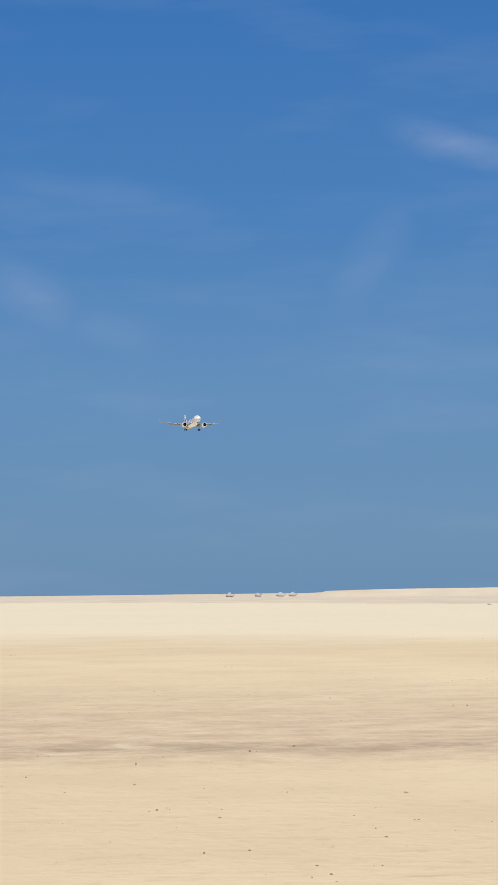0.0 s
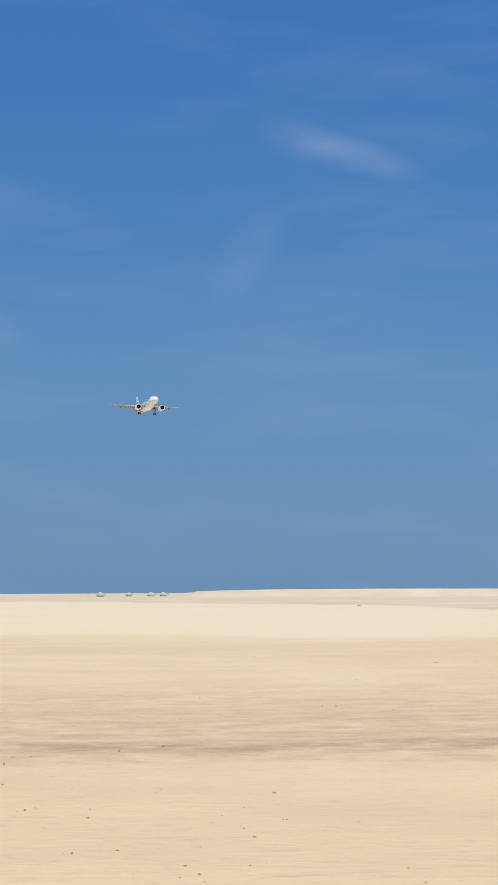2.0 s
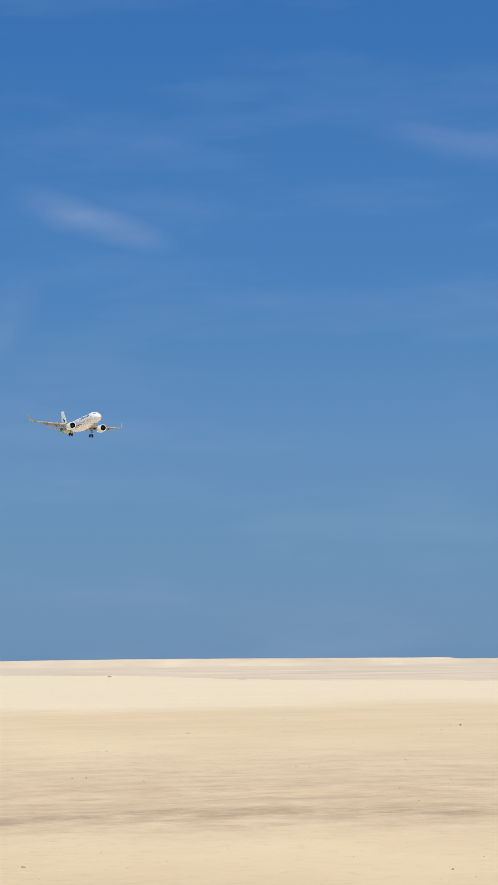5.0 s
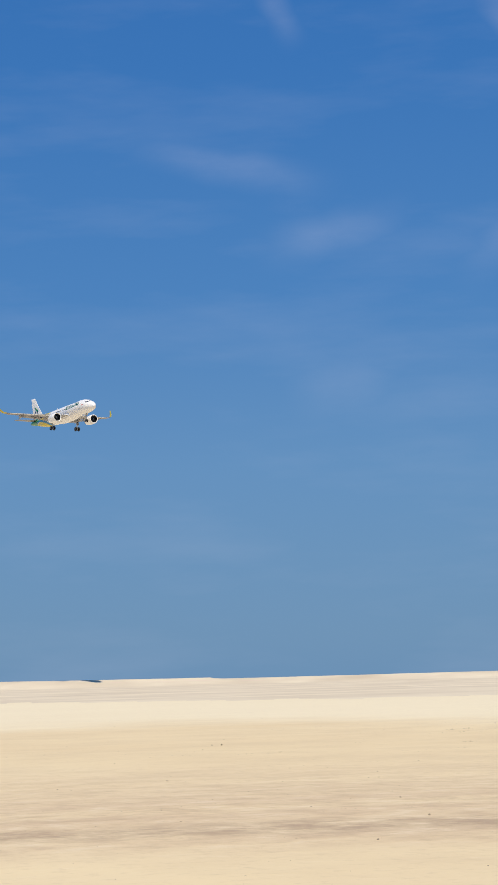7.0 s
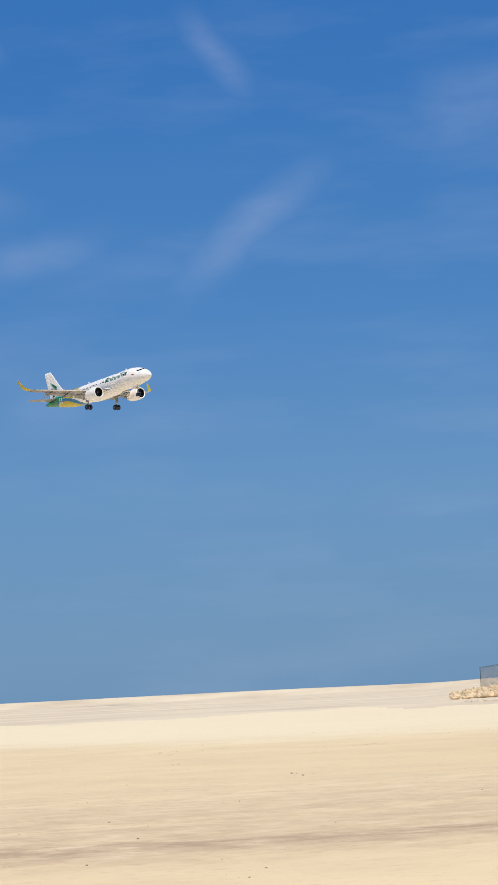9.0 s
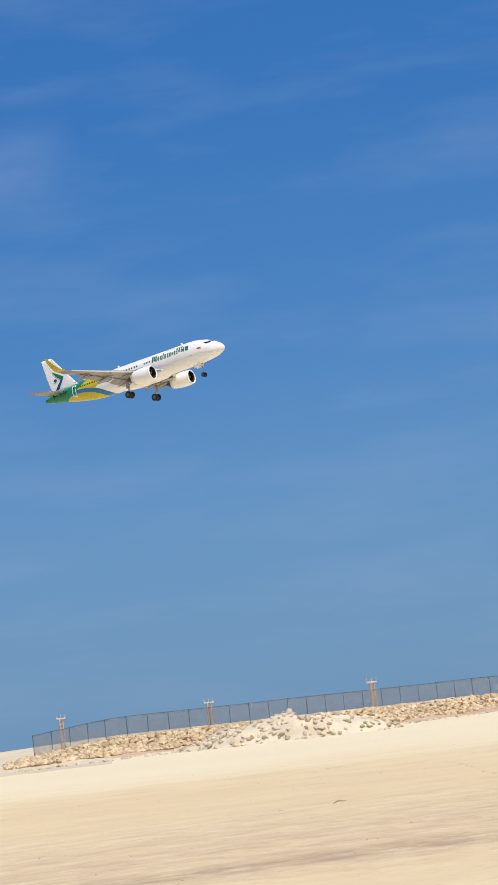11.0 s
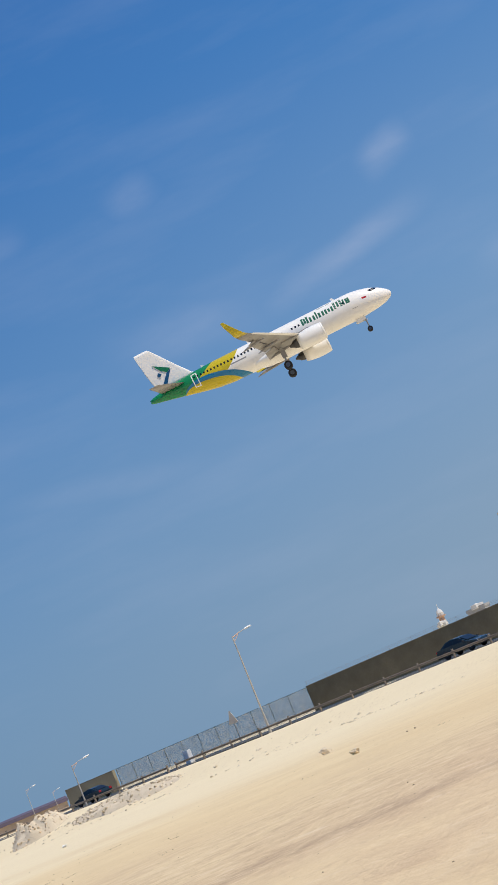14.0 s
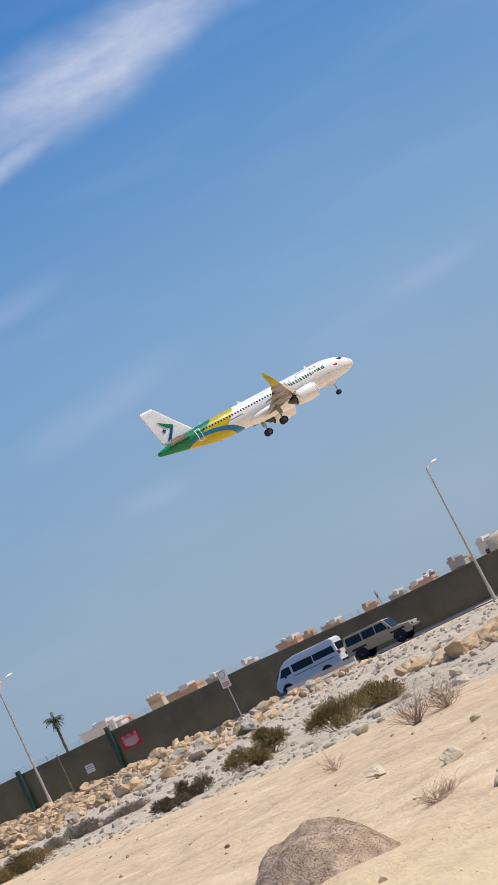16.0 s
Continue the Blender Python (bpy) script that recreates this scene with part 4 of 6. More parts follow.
def airfoil(y, s0, chord, z, thick, n=12, twist=0.0):
    """Closed section ring at span y: leading edge at station s0."""
    pts = []
    for k in range(2 * n):
        t = k / n
        if t <= 1:
            u, side = 0.5 - 0.5 * math.cos(math.pi * t), 1
        else:
            u, side = 0.5 - 0.5 * math.cos(math.pi * (2 - t)), -1
        th = 2.6 * (0.2969 * math.sqrt(u) - 0.126 * u - 0.3516 * u * u + 0.2843 * u ** 3 - 0.1036 * u ** 4)
        h = side * th * thick * (0.62 if side > 0 else 0.42) * 1.6 + 0.0
        pts.append(Vector((-(s0 + u * chord), y, z + h - twist * u * chord)))
    return pts


def build_airliner():
    plane = thing("airliner", Matrix(), "white airliner with yellow, blue and green tail, landing gear down", "airplane")
    seg = 56
    stations = []
    for (a, _, _), (b, _, _) in zip(FUS, FUS[1:]):
        k = max(1, int((b - a) / 0.8))
        stations += [a + (b - a) * i / k for i in range(k)]
    stations.append(FUS[-1][0])
    part("fuselage", loft([[fus_point(s, i * math.tau / seg) for i in range(seg)] for s in stations]), LIVERY, plane, "white fuselage with swept yellow, blue and green rear", True)
    # belly fairing
    rings = []
    for s, k in ((10.8, 0.12), (11.6, 0.55), (12.8, 0.9), (14.5, 1.0), (18.2, 1.0), (20.0, 0.85), (21.4, 0.5), (22.2, 0.12)):
        rings.append([Vector((-s, 2.18 * (0.55 + 0.45 * k) * math.cos(i * math.tau / 28), -1.25 + (0.75 + 0.42 * k) * k ** 0.4 * math.sin(i * math.tau / 28))) for i in range(28)])
    part("belly_fairing", loft(rings), AIR_WHITE, plane, "", True)
    # cockpit glass
    for sgn in (1, -1):
        for c in (((1.62, 3), (1.70, 26), (2.12, 22), (2.02, 3)), ((1.73, 30), (1.98, 48), (2.52, 40), (2.18, 26)), ((2.05, 51), (2.52, 60), (3.02, 50), (2.62, 42))):
            part("cockpit_window", skin_patch([(s, sgn * a) for s, a in c], 4, 3, 0.012), GLASS, plane, "dark cockpit glass")
        # cabin windows
        for k in range(46):
            s = 6.9 + 0.533 * k
            if 7.3 < s < 13.4 or 15.4 < s < 16.0:
                continue
            if s > 30.6:
                break
            part("cabin_window", skin_patch([(s - 0.12, sgn * 63), (s + 0.12, sgn * 63), (s + 0.12, sgn * 72.5), (s - 0.12, sgn * 72.5)], 2, 2, 0.012), GLASS, plane, "")
        # plain upright bars in place of the name on the side
        x = 13.35
        for w, a0, a1 in ((1.05, 44, 79), (0.85, 56, 79), (0.22, 42, 79), (0.85, 56, 79), (1.25, 56, 79), (1.25, 40, 77), (0.22, 50, 77), (0.62, 52, 77)):
            s1, s0 = x, x - w
            t = min(w, 0.30)
            bars = [(s0, s0 + t, a0, a1)] + ([(s1 - t, s1, a0, a1)] if w > 0.5 else []) + ([((s0 + s1) / 2 - t / 2, (s0 + s1) / 2 + t / 2, a0 + 4, a1 - 4)] if w > 1.0 else [])
            for b0, b1, c0, c1 in bars:
                part("side_mark", skin_patch([(b0, sgn * c0), (b1, sgn * c0), (b1, sgn * c1), (b0, sgn * c1)], 2, 3, 0.010), AIR_TEXT, plane, "dark green painted mark")
            x -= w + 0.17
        # small script line above, and registration, as bars
        part("side_mark", skin_patch([(8.6, sgn * 30), (10.6, sgn * 30), (10.6, sgn * 32.5), (8.6, sgn * 32.5)], 4, 2, 0.010), AIR_TEXT, plane, "thin green painted line")
        part("side_mark", skin_patch([(22.4, sgn * 84), (24.9, sgn * 84), (24.9, sgn * 89), (22.4, sgn * 89)], 4, 2, 0.010), AIR_MARK, plane, "thin grey painted bar")
        part("side_mark", skin_patch([(3.5, sgn * 78), (4.2, sgn * 78), (4.2, sgn * 86), (3.5, sgn * 86)], 2, 2, 0.010), RED, plane, "small red mark")
        # doors: thin outlines
        for s0, s1, a0, a1, mat in ((5.2, 6.05, 52, 108, AIR_GREY), (29.85, 30.75, 45, 125, AIR_WHITE)):
            th = 0.05 if mat is AIR_GREY else 0.14
            ta = 1.4 if mat is AIR_GREY else 5.0
            edges = [(s0, s1, a1 - ta, a1)] if mat is AIR_GREY else [(s0, s1, a0, a0 + ta), (s0, s1, a1 - ta, a1), (s0, s0 + th, a0, a1), (s1 - th, s1, a0, a1)]
            for b0, b1, c0, c1 in edges:
                part("door_outline", skin_patch([(b0, sgn * c0), (b1, sgn * c0), (b1, sgn * c1), (b0, sgn * c1)], 2, 6, 0.012), mat, plane, "painted door outline")
    # wings
    for sgn in (1, -1):
        def sec(y, s, c, z, t, tw=0.0):
            return [Vector((p.x, sgn * p.y, p.z)) for p in airfoil(y, s, c, z, t, 12, tw)]
        wing = part("wing", loft([sec(1.2, 11.4, 7.2, -1.25, 0.95, 0.03), sec(2.6, 12.3, 6.3, -1.12, 0.85, 0.03), sec(6.3, 14.7, 4.15, -0.78, 0.55, 0.03), sec(11.5, 17.75, 2.85, -0.22, 0.34, 0.02), sec(16.2, 20.5, 1.72, 0.38, 0.20, 0.01)]), AIR_GREY, plane, "grey painted wing", True)
        part("sharklet", loft([sec(16.2, 20.5, 1.72, 0.38, 0.20), sec(16.9, 21.0, 1.45, 0.62, 0.16), sec(17.4, 21.5, 1.15, 1.15, 0.12), sec(17.72, 22.3, 0.8, 2.1, 0.08), sec(17.85, 22.85, 0.42, 2.85, 0.05)]), AIR_YELLOW, wing, "yellow upturned wing tip", True)
        # leading-edge slat and trailing flaps let down
        part("slat", loft([sec(3.0, 12.15, 0.85, -1.45, 0.22), sec(6.6, 14.45, 0.75, -1.02, 0.2), sec(15.6, 19.75, 0.45, 0.16, 0.12)]), AIR_WHITE, wing, "drooped leading-edge slat", True)
        for y0, y1, s0, s1, z0, z1, c0, c1 in ((2.3, 6.1, 17.7, 18.25, -1.50, -1.08, 1.9, 1.5), (6.4, 12.6, 18.35, 20.3, -1.02, -0.30, 1.35, 0.95)):
            part("flap", loft([sec(y0, s0, c0, z0, 0.26, 0.24), sec(y1, s1, c1, z1, 0.18, 0.24)]), AIR_GREY, wing, "lowered grey flap", True)
        part("aileron", loft([sec(12.8, 20.0, 0.9, -0.10, 0.14, 0.12), sec(15.8, 21.4, 0.65, 0.28, 0.1, 0.12)]), AIR_GREY, wing, "", True)
        for y, s, z in ((3.9, 15.9, -1.75), (8.3, 17.0, -1.1), (11.9, 18.9, -0.62)):
            rings = []
            for u, r in ((0, 0.03), (0.15, 0.16), (0.4, 0.24), (0.7, 0.2), (1.0, 0.03)):
                rings.append([Vector((-(s + u * 3.6), sgn * (y + r * 0.8 * math.cos(i * math.tau / 12)), z + 0.12 - 0.45 * u * u + r * math.sin(i * math.tau / 12))) for i in range(12)])
            part("flap_track_fairing", loft(rings), AIR_GREY, wing, "", True)
        # engine
        ey, ez = sgn * 5.75, -2.12
        prof = [(-11.05, 1.02), (-10.95, 1.10), (-11.0, 1.18), (-11.35, 1.26), (-12.2, 1.32), (-13.2, 1.30), (-14.2, 1.16), (-14.95, 0.98), (-14.9, 0.93), (-14.0, 1.02), (-12.6, 1.08), (-11.6, 1.03)]
        eng = part("engine_nacelle", lathe(prof + [prof[0]], (0, ey, ez), "x", 40, False), AIR_WHITE, plane, "white engine nacelle", True)
        part("inlet_lip", lathe([(-11.09, 1.005), (-10.93, 1.09), (-11.0, 1.20), (-11.22, 1.255), (-11.23, 1.24), (-11.2, 1.02)], (0, ey, ez), "x", 40, False), AIR_WHITE, eng, "pale inlet lip", True)
        part("inlet_duct", lathe([(-11.12, 1.008), (-11.4, 1.012), (-11.74, 1.02), (-11.74, 1.0), (-11.4, 0.992), (-11.12, 0.995)], (0, ey, ez), "x", 40, False), FAN_DARK, eng, "dark inlet duct", True)
        part("fan", lathe([(-11.75, 0.25), (-11.78, 0.6), (-11.8, 1.06), (-11.9, 1.06)], (0, ey, ez), "x", 40), FAN_DARK, eng, "dark fan face")
        part("spinner", lathe([(-11.2, 0.02), (-11.4, 0.16), (-11.75, 0.28)], (0, ey, ez), "x", 20), HUB, eng, "", True)
        for k in range(18):
            a = k * math.tau / 18
            bl = bmesh.new()
            c, s_ = math.cos(a), math.sin(a)
            c2, s2 = math.cos(a + 0.2), math.sin(a + 0.2)
            q = [bl.verts.new(p) for p in ((-11.70, ey + 0.26 * c, ez + 0.26 * s_), (-11.66, ey + 1.0 * c, ez + 1.0 * s_), (-11.76, ey + 1.0 * c2, ez + 1.0 * s2), (-11.76, ey + 0.26 * c2, ez + 0.26 * s2))]
            bl.faces.new(q)
            part("fan_blade", bl, FAN_DARK, eng)
        part("exhaust_core", lathe([(-14.3, 0.80), (-15.2, 0.66), (-15.7, 0.52), (-15.72, 0.40), (-16.3, 0.12)], (0, ey, ez), "x", 28), EXHAUST, eng, "dark exhaust cone", True)
        part("pylon", loft([[Vector((-(12.0 + 0.1), ey - 0.16, ez + 1.2)), Vector((-12.1, ey + 0.16, ez + 1.2)), Vector((-12.9, ey + 0.16, -0.72)), Vector((-12.9, ey - 0.16, -0.72))],
                            [Vector((-14.5, ey - 0.2, ez + 1.0)), Vector((-14.5, ey + 0.2, ez + 1.0)), Vector((-15.0, ey + 0.2, -0.85)), Vector((-15.0, ey - 0.2, -0.85))],
                            [Vector((-17.2, ey - 0.05, -1.15)), Vector((-17.2, ey + 0.05, -1.15)), Vector((-17.2, ey + 0.05, -0.95)), Vector((-17.2, ey - 0.05, -0.95))]]), AIR_GREY, eng, "grey pylon")
        # tailplane
        def tsec(y, s, c, z, t):
            return [Vector((p.x, sgn * p.y, p.z)) for p in airfoil(y, s, c, z, t, 10)]
        part("tailplane", loft([tsec(0.5, 31.4, 4.0, 0.95, 0.42), tsec(3.2, 33.2, 2.75, 1.2, 0.28), tsec(6.1, 35.1, 1.45, 1.42, 0.14)]), AIR_GREY, plane, "pale grey tailplane", True)
        # main landing gear
        gy = sgn * 3.85
        leg = part("main_gear_leg", tubes(((-17.5, gy, -1.0), (-17.6, gy, -3.95), 0.17, 0.14), ((-17.5, gy - sgn * 1.4, -1.3), (-17.55, gy, -2.6), 0.08), ((-17.6, gy - 0.45, -4.0), (-17.6, gy + 0.45, -4.0), 0.1), seg=12), STRUT, plane, "grey landing gear leg")
        part("gear_door", boxes(((-17.5, gy + sgn * 0.32, -2.2), (0.7, 0.05, 1.4)), bevel=0.015), AIR_GREY, leg, "grey gear door")
        for o in (-0.46, 0.46):
            wheel(leg, (-17.6, gy + o, -4.0), 0.60, 0.42)
    # fin
    fin_secs = []
    for z, s0, c in ((1.35, 28.9, 7.0), (2.1, 30.35, 5.65), (4.5, 32.25, 4.25), (7.4, 34.45, 2.5), (7.78, 34.85, 2.05)):
        pts = airfoil(0, s0, c, 0, 0.10 * c * 0.9, 10)
        fin_secs.append([Vector((p.x, p.z, z)) for p in pts])
    fin = part("fin", loft(fin_secs), AIR_WHITE, plane, "white tail fin", True)
    for sgn in (1, -1):
        def flat(name, pts, mat, label):
            ring0 = [Vector((-s, sgn * 0.02, z)) for s, z in pts]
            ring1 = [Vector((-s, sgn * 0.135, z)) for s, z in pts]
            part(name, loft([ring0, ring1]), mat, fin, label)
        flat("fin_mark", [(35.1, 5.35), (32.85, 4.0), (33.55, 3.62), (34.35, 4.25)], AIR_GREEN, "green slanted mark")
        flat("fin_mark", [(32.85, 3.93), (33.6, 3.58), (35.05, 1.95), (34.2, 2.1)], AIR_BLUE, "blue slanted mark")
        flat("fin_mark", [(34.72, 4.05), (34.36, 3.72), (34.72, 3.38), (35.08, 3.72)], AIR_BLUE, "small dark square mark")
    # nose gear
    leg = part("nose_gear_leg", tubes(((-4.9, 0, -1.5), (-4.95, 0, -3.85), 0.11, 0.09), ((-5.8, 0, -1.7), (-5.0, 0, -2.7), 0.06), ((-4.95, -0.3, -3.95), (-4.95, 0.3, -3.95), 0.07), seg=10), STRUT, plane, "grey nose gear leg")
    part("taxi_light", tubes(((-4.75, -0.18, -2.5), (-4.68, -0.18, -2.5), 0.1), ((-4.75, 0.18, -2.5), (-4.68, 0.18, -2.5), 0.1), seg=10), CHROME, leg)
    for o in (-0.26, 0.26):
        wheel(leg, (-4.95, o, -3.95), 0.39, 0.24)
    for sgn in (1, -1):
        part("gear_door", boxes(((-5.6, sgn * 0.42, -2.2), (1.5, 0.04, 0.6)), bevel=0.01), AIR_WHITE, leg, "white nose gear door")
    # antennas
    for s, h in ((7.6, 0.42), (20.9, 0.42), (28.3, 0.3)):
        r, c = fus_at(s)
        zt = c + r * 1.04
        part("antenna", loft([[Vector((-s, -0.02, zt - 0.05)), Vector((-s, 0.02, zt - 0.05)), Vector((-s - 0.55, 0.02, zt - 0.05)), Vector((-s - 0.55, -0.02, zt - 0.05))],
                              [Vector((-s - 0.35, -0.01, zt + h)), Vector((-s - 0.35, 0.01, zt + h)), Vector((-s - 0.6, 0.01, zt + h)), Vector((-s - 0.6, -0.01, zt + h))]]), AIR_WHITE, plane)
    return plane


def wheel(parent, c, r, w):
    prof = [(-w / 2, r * 0.55), (-w / 2, r * 0.85), (-w * 0.32, r * 0.98), (0, r), (w * 0.32, r * 0.98), (w / 2, r * 0.85), (w / 2, r * 0.55)]
    tyre = part("wheel", lathe(prof, c, "y", 28), BLACKISH, parent, "black tyre", True)
    part("hub", lathe([(-w * 0.53, r * 0.12), (-w * 0.53, r * 0.5), (-w * 0.45, r * 0.55), (w * 0.45, r * 0.55), (w * 0.53, r * 0.5), (w * 0.53, r * 0.12)], c, "y", 20), HUB, tyre, "metal hub")
    return tyre


airliner = build_airliner()


def flight_pose(x, y, z, heading, pitch, bank):
    h, p, b = radians(heading), radians(pitch), radians(bank)
    f = Vector((math.sin(h) * math.cos(p), math.cos(h) * math.cos(p), math.sin(p)))
    l0 = Vector((-math.cos(h), math.sin(h), 0))
    u0 = f.cross(l0)
    l, u = l0 * math.cos(b) + u0 * math.sin(b), u0 * math.cos(b) - l0 * math.sin(b)
    m = Matrix((f, l, u)).transposed().to_4x4()
    m.translation = (x, y, z + EYE[2])
    return m


# ---------------------------------------------------------------- vehicles (x forward, z up from the road)
def extrude_profile(prof, half, taper=None, seg_bevel=0.06):
    """Side outline (x, z) carried across the width; taper(z) scales the half width."""
    rings = []
    for y, k in ((-1, 0.90), (-0.97, 1.0), (0.97, 1.0), (1, 0.90)):
        cx = sum(p[0] for p in prof) / len(prof)
        cz = sum(p[1] for p in prof) / len(prof)
        ring = []
        for x, z in prof:
            w = half * (taper(x, z) if taper else 1.0)
            kk = 1.0 if k == 1.0 else 0.985
            ring.append(Vector((cx + (x - cx) * kk, y * w, cz + (z - cz) * (1.0 if k == 1.0 else 0.96))))
        rings.append(ring)
    return loft(rings)


def car_wheel(parent, x, y, r, rim_material):
    w = 0.22
    t = part("wheel", lathe([(-w / 2, r * 0.6), (-w / 2, r * 0.93), (-w * 0.3, r), (w * 0.3, r), (w / 2, r * 0.93), (w / 2, r * 0.6)], (x, y, r), "y", 24), BLACKISH, parent, "black tyre", True)
    s = 1 if y > 0 else -1
    part("rim", lathe([(s * 0.07, r * 0.62), (s * 0.10, r * 0.58), (s * 0.09, r * 0.2), (s * 0.12, 0.02)], (x, y, r), "y", 20), rim_material, t, "metal rim")
    return t


def vehicle(name, label, category, body, cabin, half, cabin_half, wheels, r, paint, windows, extra=None, rim=None, cabin_paint=None):
    car = thing(name, Matrix(), label, category)
    part("body", extrude_profile(body, half), paint, car, "", False)

    def lean(x, z):
        zs = [p[1] for p in cabin]
        return 1.0 - 0.13 * (z - min(zs)) / max(0.01, max(zs) - min(zs))
    part("cabin", extrude_profile(cabin, cabin_half, lean), cabin_paint or paint, car)
    zs = [p[1] for p in cabin]
    lo, hi = min(zs), max(zs)
    for quad in windows:
        for s in (1, -1):
            bm = bmesh.new()
            rings = []
            for o in (0.0, 0.02):
                rings.append([Vector((x, s * (cabin_half * (1.0 - 0.13 * (z - lo) / (hi - lo)) * 1.0 + o), z)) for x, z in quad])
            part("window", loft(rings), GLASS, car, "dark tinted side window")
            bm.free()
    for x in wheels:
        for s in (1, -1):
            car_wheel(car, x, s * (half - 0.10), r, rim or GALV)
            arch = [(x + (r + 0.09) * math.cos(a), r + (r + 0.09) * math.sin(a)) for a in [math.pi * k / 10 for k in range(11)]]
            part("wheel_arch", loft([[Vector((p, s * (half + o), q)) for p, q in arch] for o in (-0.02, 0.012)]), BLACKISH, car, "dark wheel arch")
    if extra:
        extra(car)
    return car


def lights(car, xf, xr, half, zf, zr):
    for s in (1, -1):
        part("headlight", boxes(((xf, s * (half - 0.25), zf), (0.16, 0.36, 0.16)), bevel=0.03), CHROME, car, "clear headlight")
        part("tail_light", boxes(((xr, s * (half - 0.17), zr), (0.14, 0.28, 0.22)), bevel=0.03), TAIL_RED, car, "red tail light")
    part("front_bumper", boxes(((xf + 0.03, 0, zf - 0.3), (0.22, 2 * half - 0.1, 0.2)), bevel=0.05), BLACKISH, car)
    part("rear_bumper", boxes(((xr - 0.03, 0, zf - 0.3), (0.22, 2 * half - 0.1, 0.2)), bevel=0.05), BLACKISH, car)
    for s in (1, -1):
        part("mirror", boxes(((xf - 1.35 if xf - xr < 5 else xf - 0.9, s * (half + 0.08), zf + 0.32), (0.1, 0.2, 0.16)), bevel=0.03), BLACKISH, car)


TAIL_RED = surf("tail_light_red", (0.45, 0.015, 0.02), 0.25, 0, 0.05, 3.0, 20.0, 0.0)
PAINT_DARK = surf("dark_teal_car_paint", (0.020, 0.040, 0.055), 0.22, 0.3, 0.06, 0.8, 9.0, 0.0)
PAINT_WHITE = surf("white_car_paint", (0.86, 0.85, 0.83), 0.28, 0, 0.05, 0.8, 9.0, 0.0)
PAINT_SILVER = surf("silver_van_paint", (0.84, 0.84, 0.82), 0.28, 0.0, 0.05, 0.8, 9.0, 0.0)
PAINT_TAN = surf("tan_car_paint", (0.42, 0.34, 0.22), 0.35, 0.05, 0.08, 0.8, 9.0, 0.0)
PAINT_NAVY = surf("navy_car_paint", (0.020, 0.050, 0.110), 0.25, 0.1, 0.06, 0.8, 9.0, 0.0)
PAINT_BLUE = surf("blue_car_paint", (0.03, 0.12, 0.36), 0.25, 0.1, 0.06, 0.8, 9.0, 0.0)

SEDAN_BODY = [(2.30, 0.28), (2.38, 0.50), (2.20, 0.72), (1.05, 0.92), (-1.55, 0.98), (-2.25, 0.96), (-2.40, 0.70), (-2.36, 0.30)]
SEDAN_CABIN = [(1.15, 0.90), (0.30, 1.36), (-0.55, 1.45), (-1.20, 1.36), (-1.95, 0.97)]
SEDAN_WIN = [[(0.92, 0.96), (0.28, 1.30), (-0.32, 1.36), (-0.32, 0.97)], [(-0.40, 0.97), (-0.40, 1.37), (-1.08, 1.29), (-1.50, 1.00)]]


def sedan(name, label, paint, taxi=False):
    def extra(car):
        lights(car, 2.28, -2.34, 0.88, 0.66, 0.82)
        part("windscreen", loft([[Vector((1.10, -0.62, 0.95)), Vector((1.10, 0.62, 0.95)), Vector((0.36, 0.56, 1.36)), Vector((0.36, -0.56, 1.36))], [Vector((1.13, -0.62, 0.97)), Vector((1.13, 0.62, 0.97)), Vector((0.39, 0.56, 1.38)), Vector((0.39, -0.56, 1.38))]]), GLASS, car, "dark windscreen")
        part("rear_window", loft([[Vector((-1.90, -0.6, 1.01)), Vector((-1.90, 0.6, 1.01)), Vector((-1.26, 0.55, 1.36)), Vector((-1.26, -0.55, 1.36))], [Vector((-1.93, -0.6, 1.03)), Vector((-1.93, 0.6, 1.03)), Vector((-1.29, 0.55, 1.38)), Vector((-1.29, -0.55, 1.38))]]), GLASS, car, "dark rear window")
        if taxi:
            for s in (1, -1):
                part("side_stripe", loft([[Vector((x, s * (0.872 + o), z)) for x, z in ((1.9, 0.32), (1.9, 0.58), (-0.9, 0.62), (-1.9, 0.90), (-1.9, 0.45), (-0.6, 0.32))] for o in (0.0, 0.014)]), PAINT_BLUE, car, "blue side panel")
    return vehicle(name, label, "car", SEDAN_BODY, SEDAN_CABIN, 0.88, 0.80, (1.42, -1.38), 0.32, paint, SEDAN_WIN, extra)


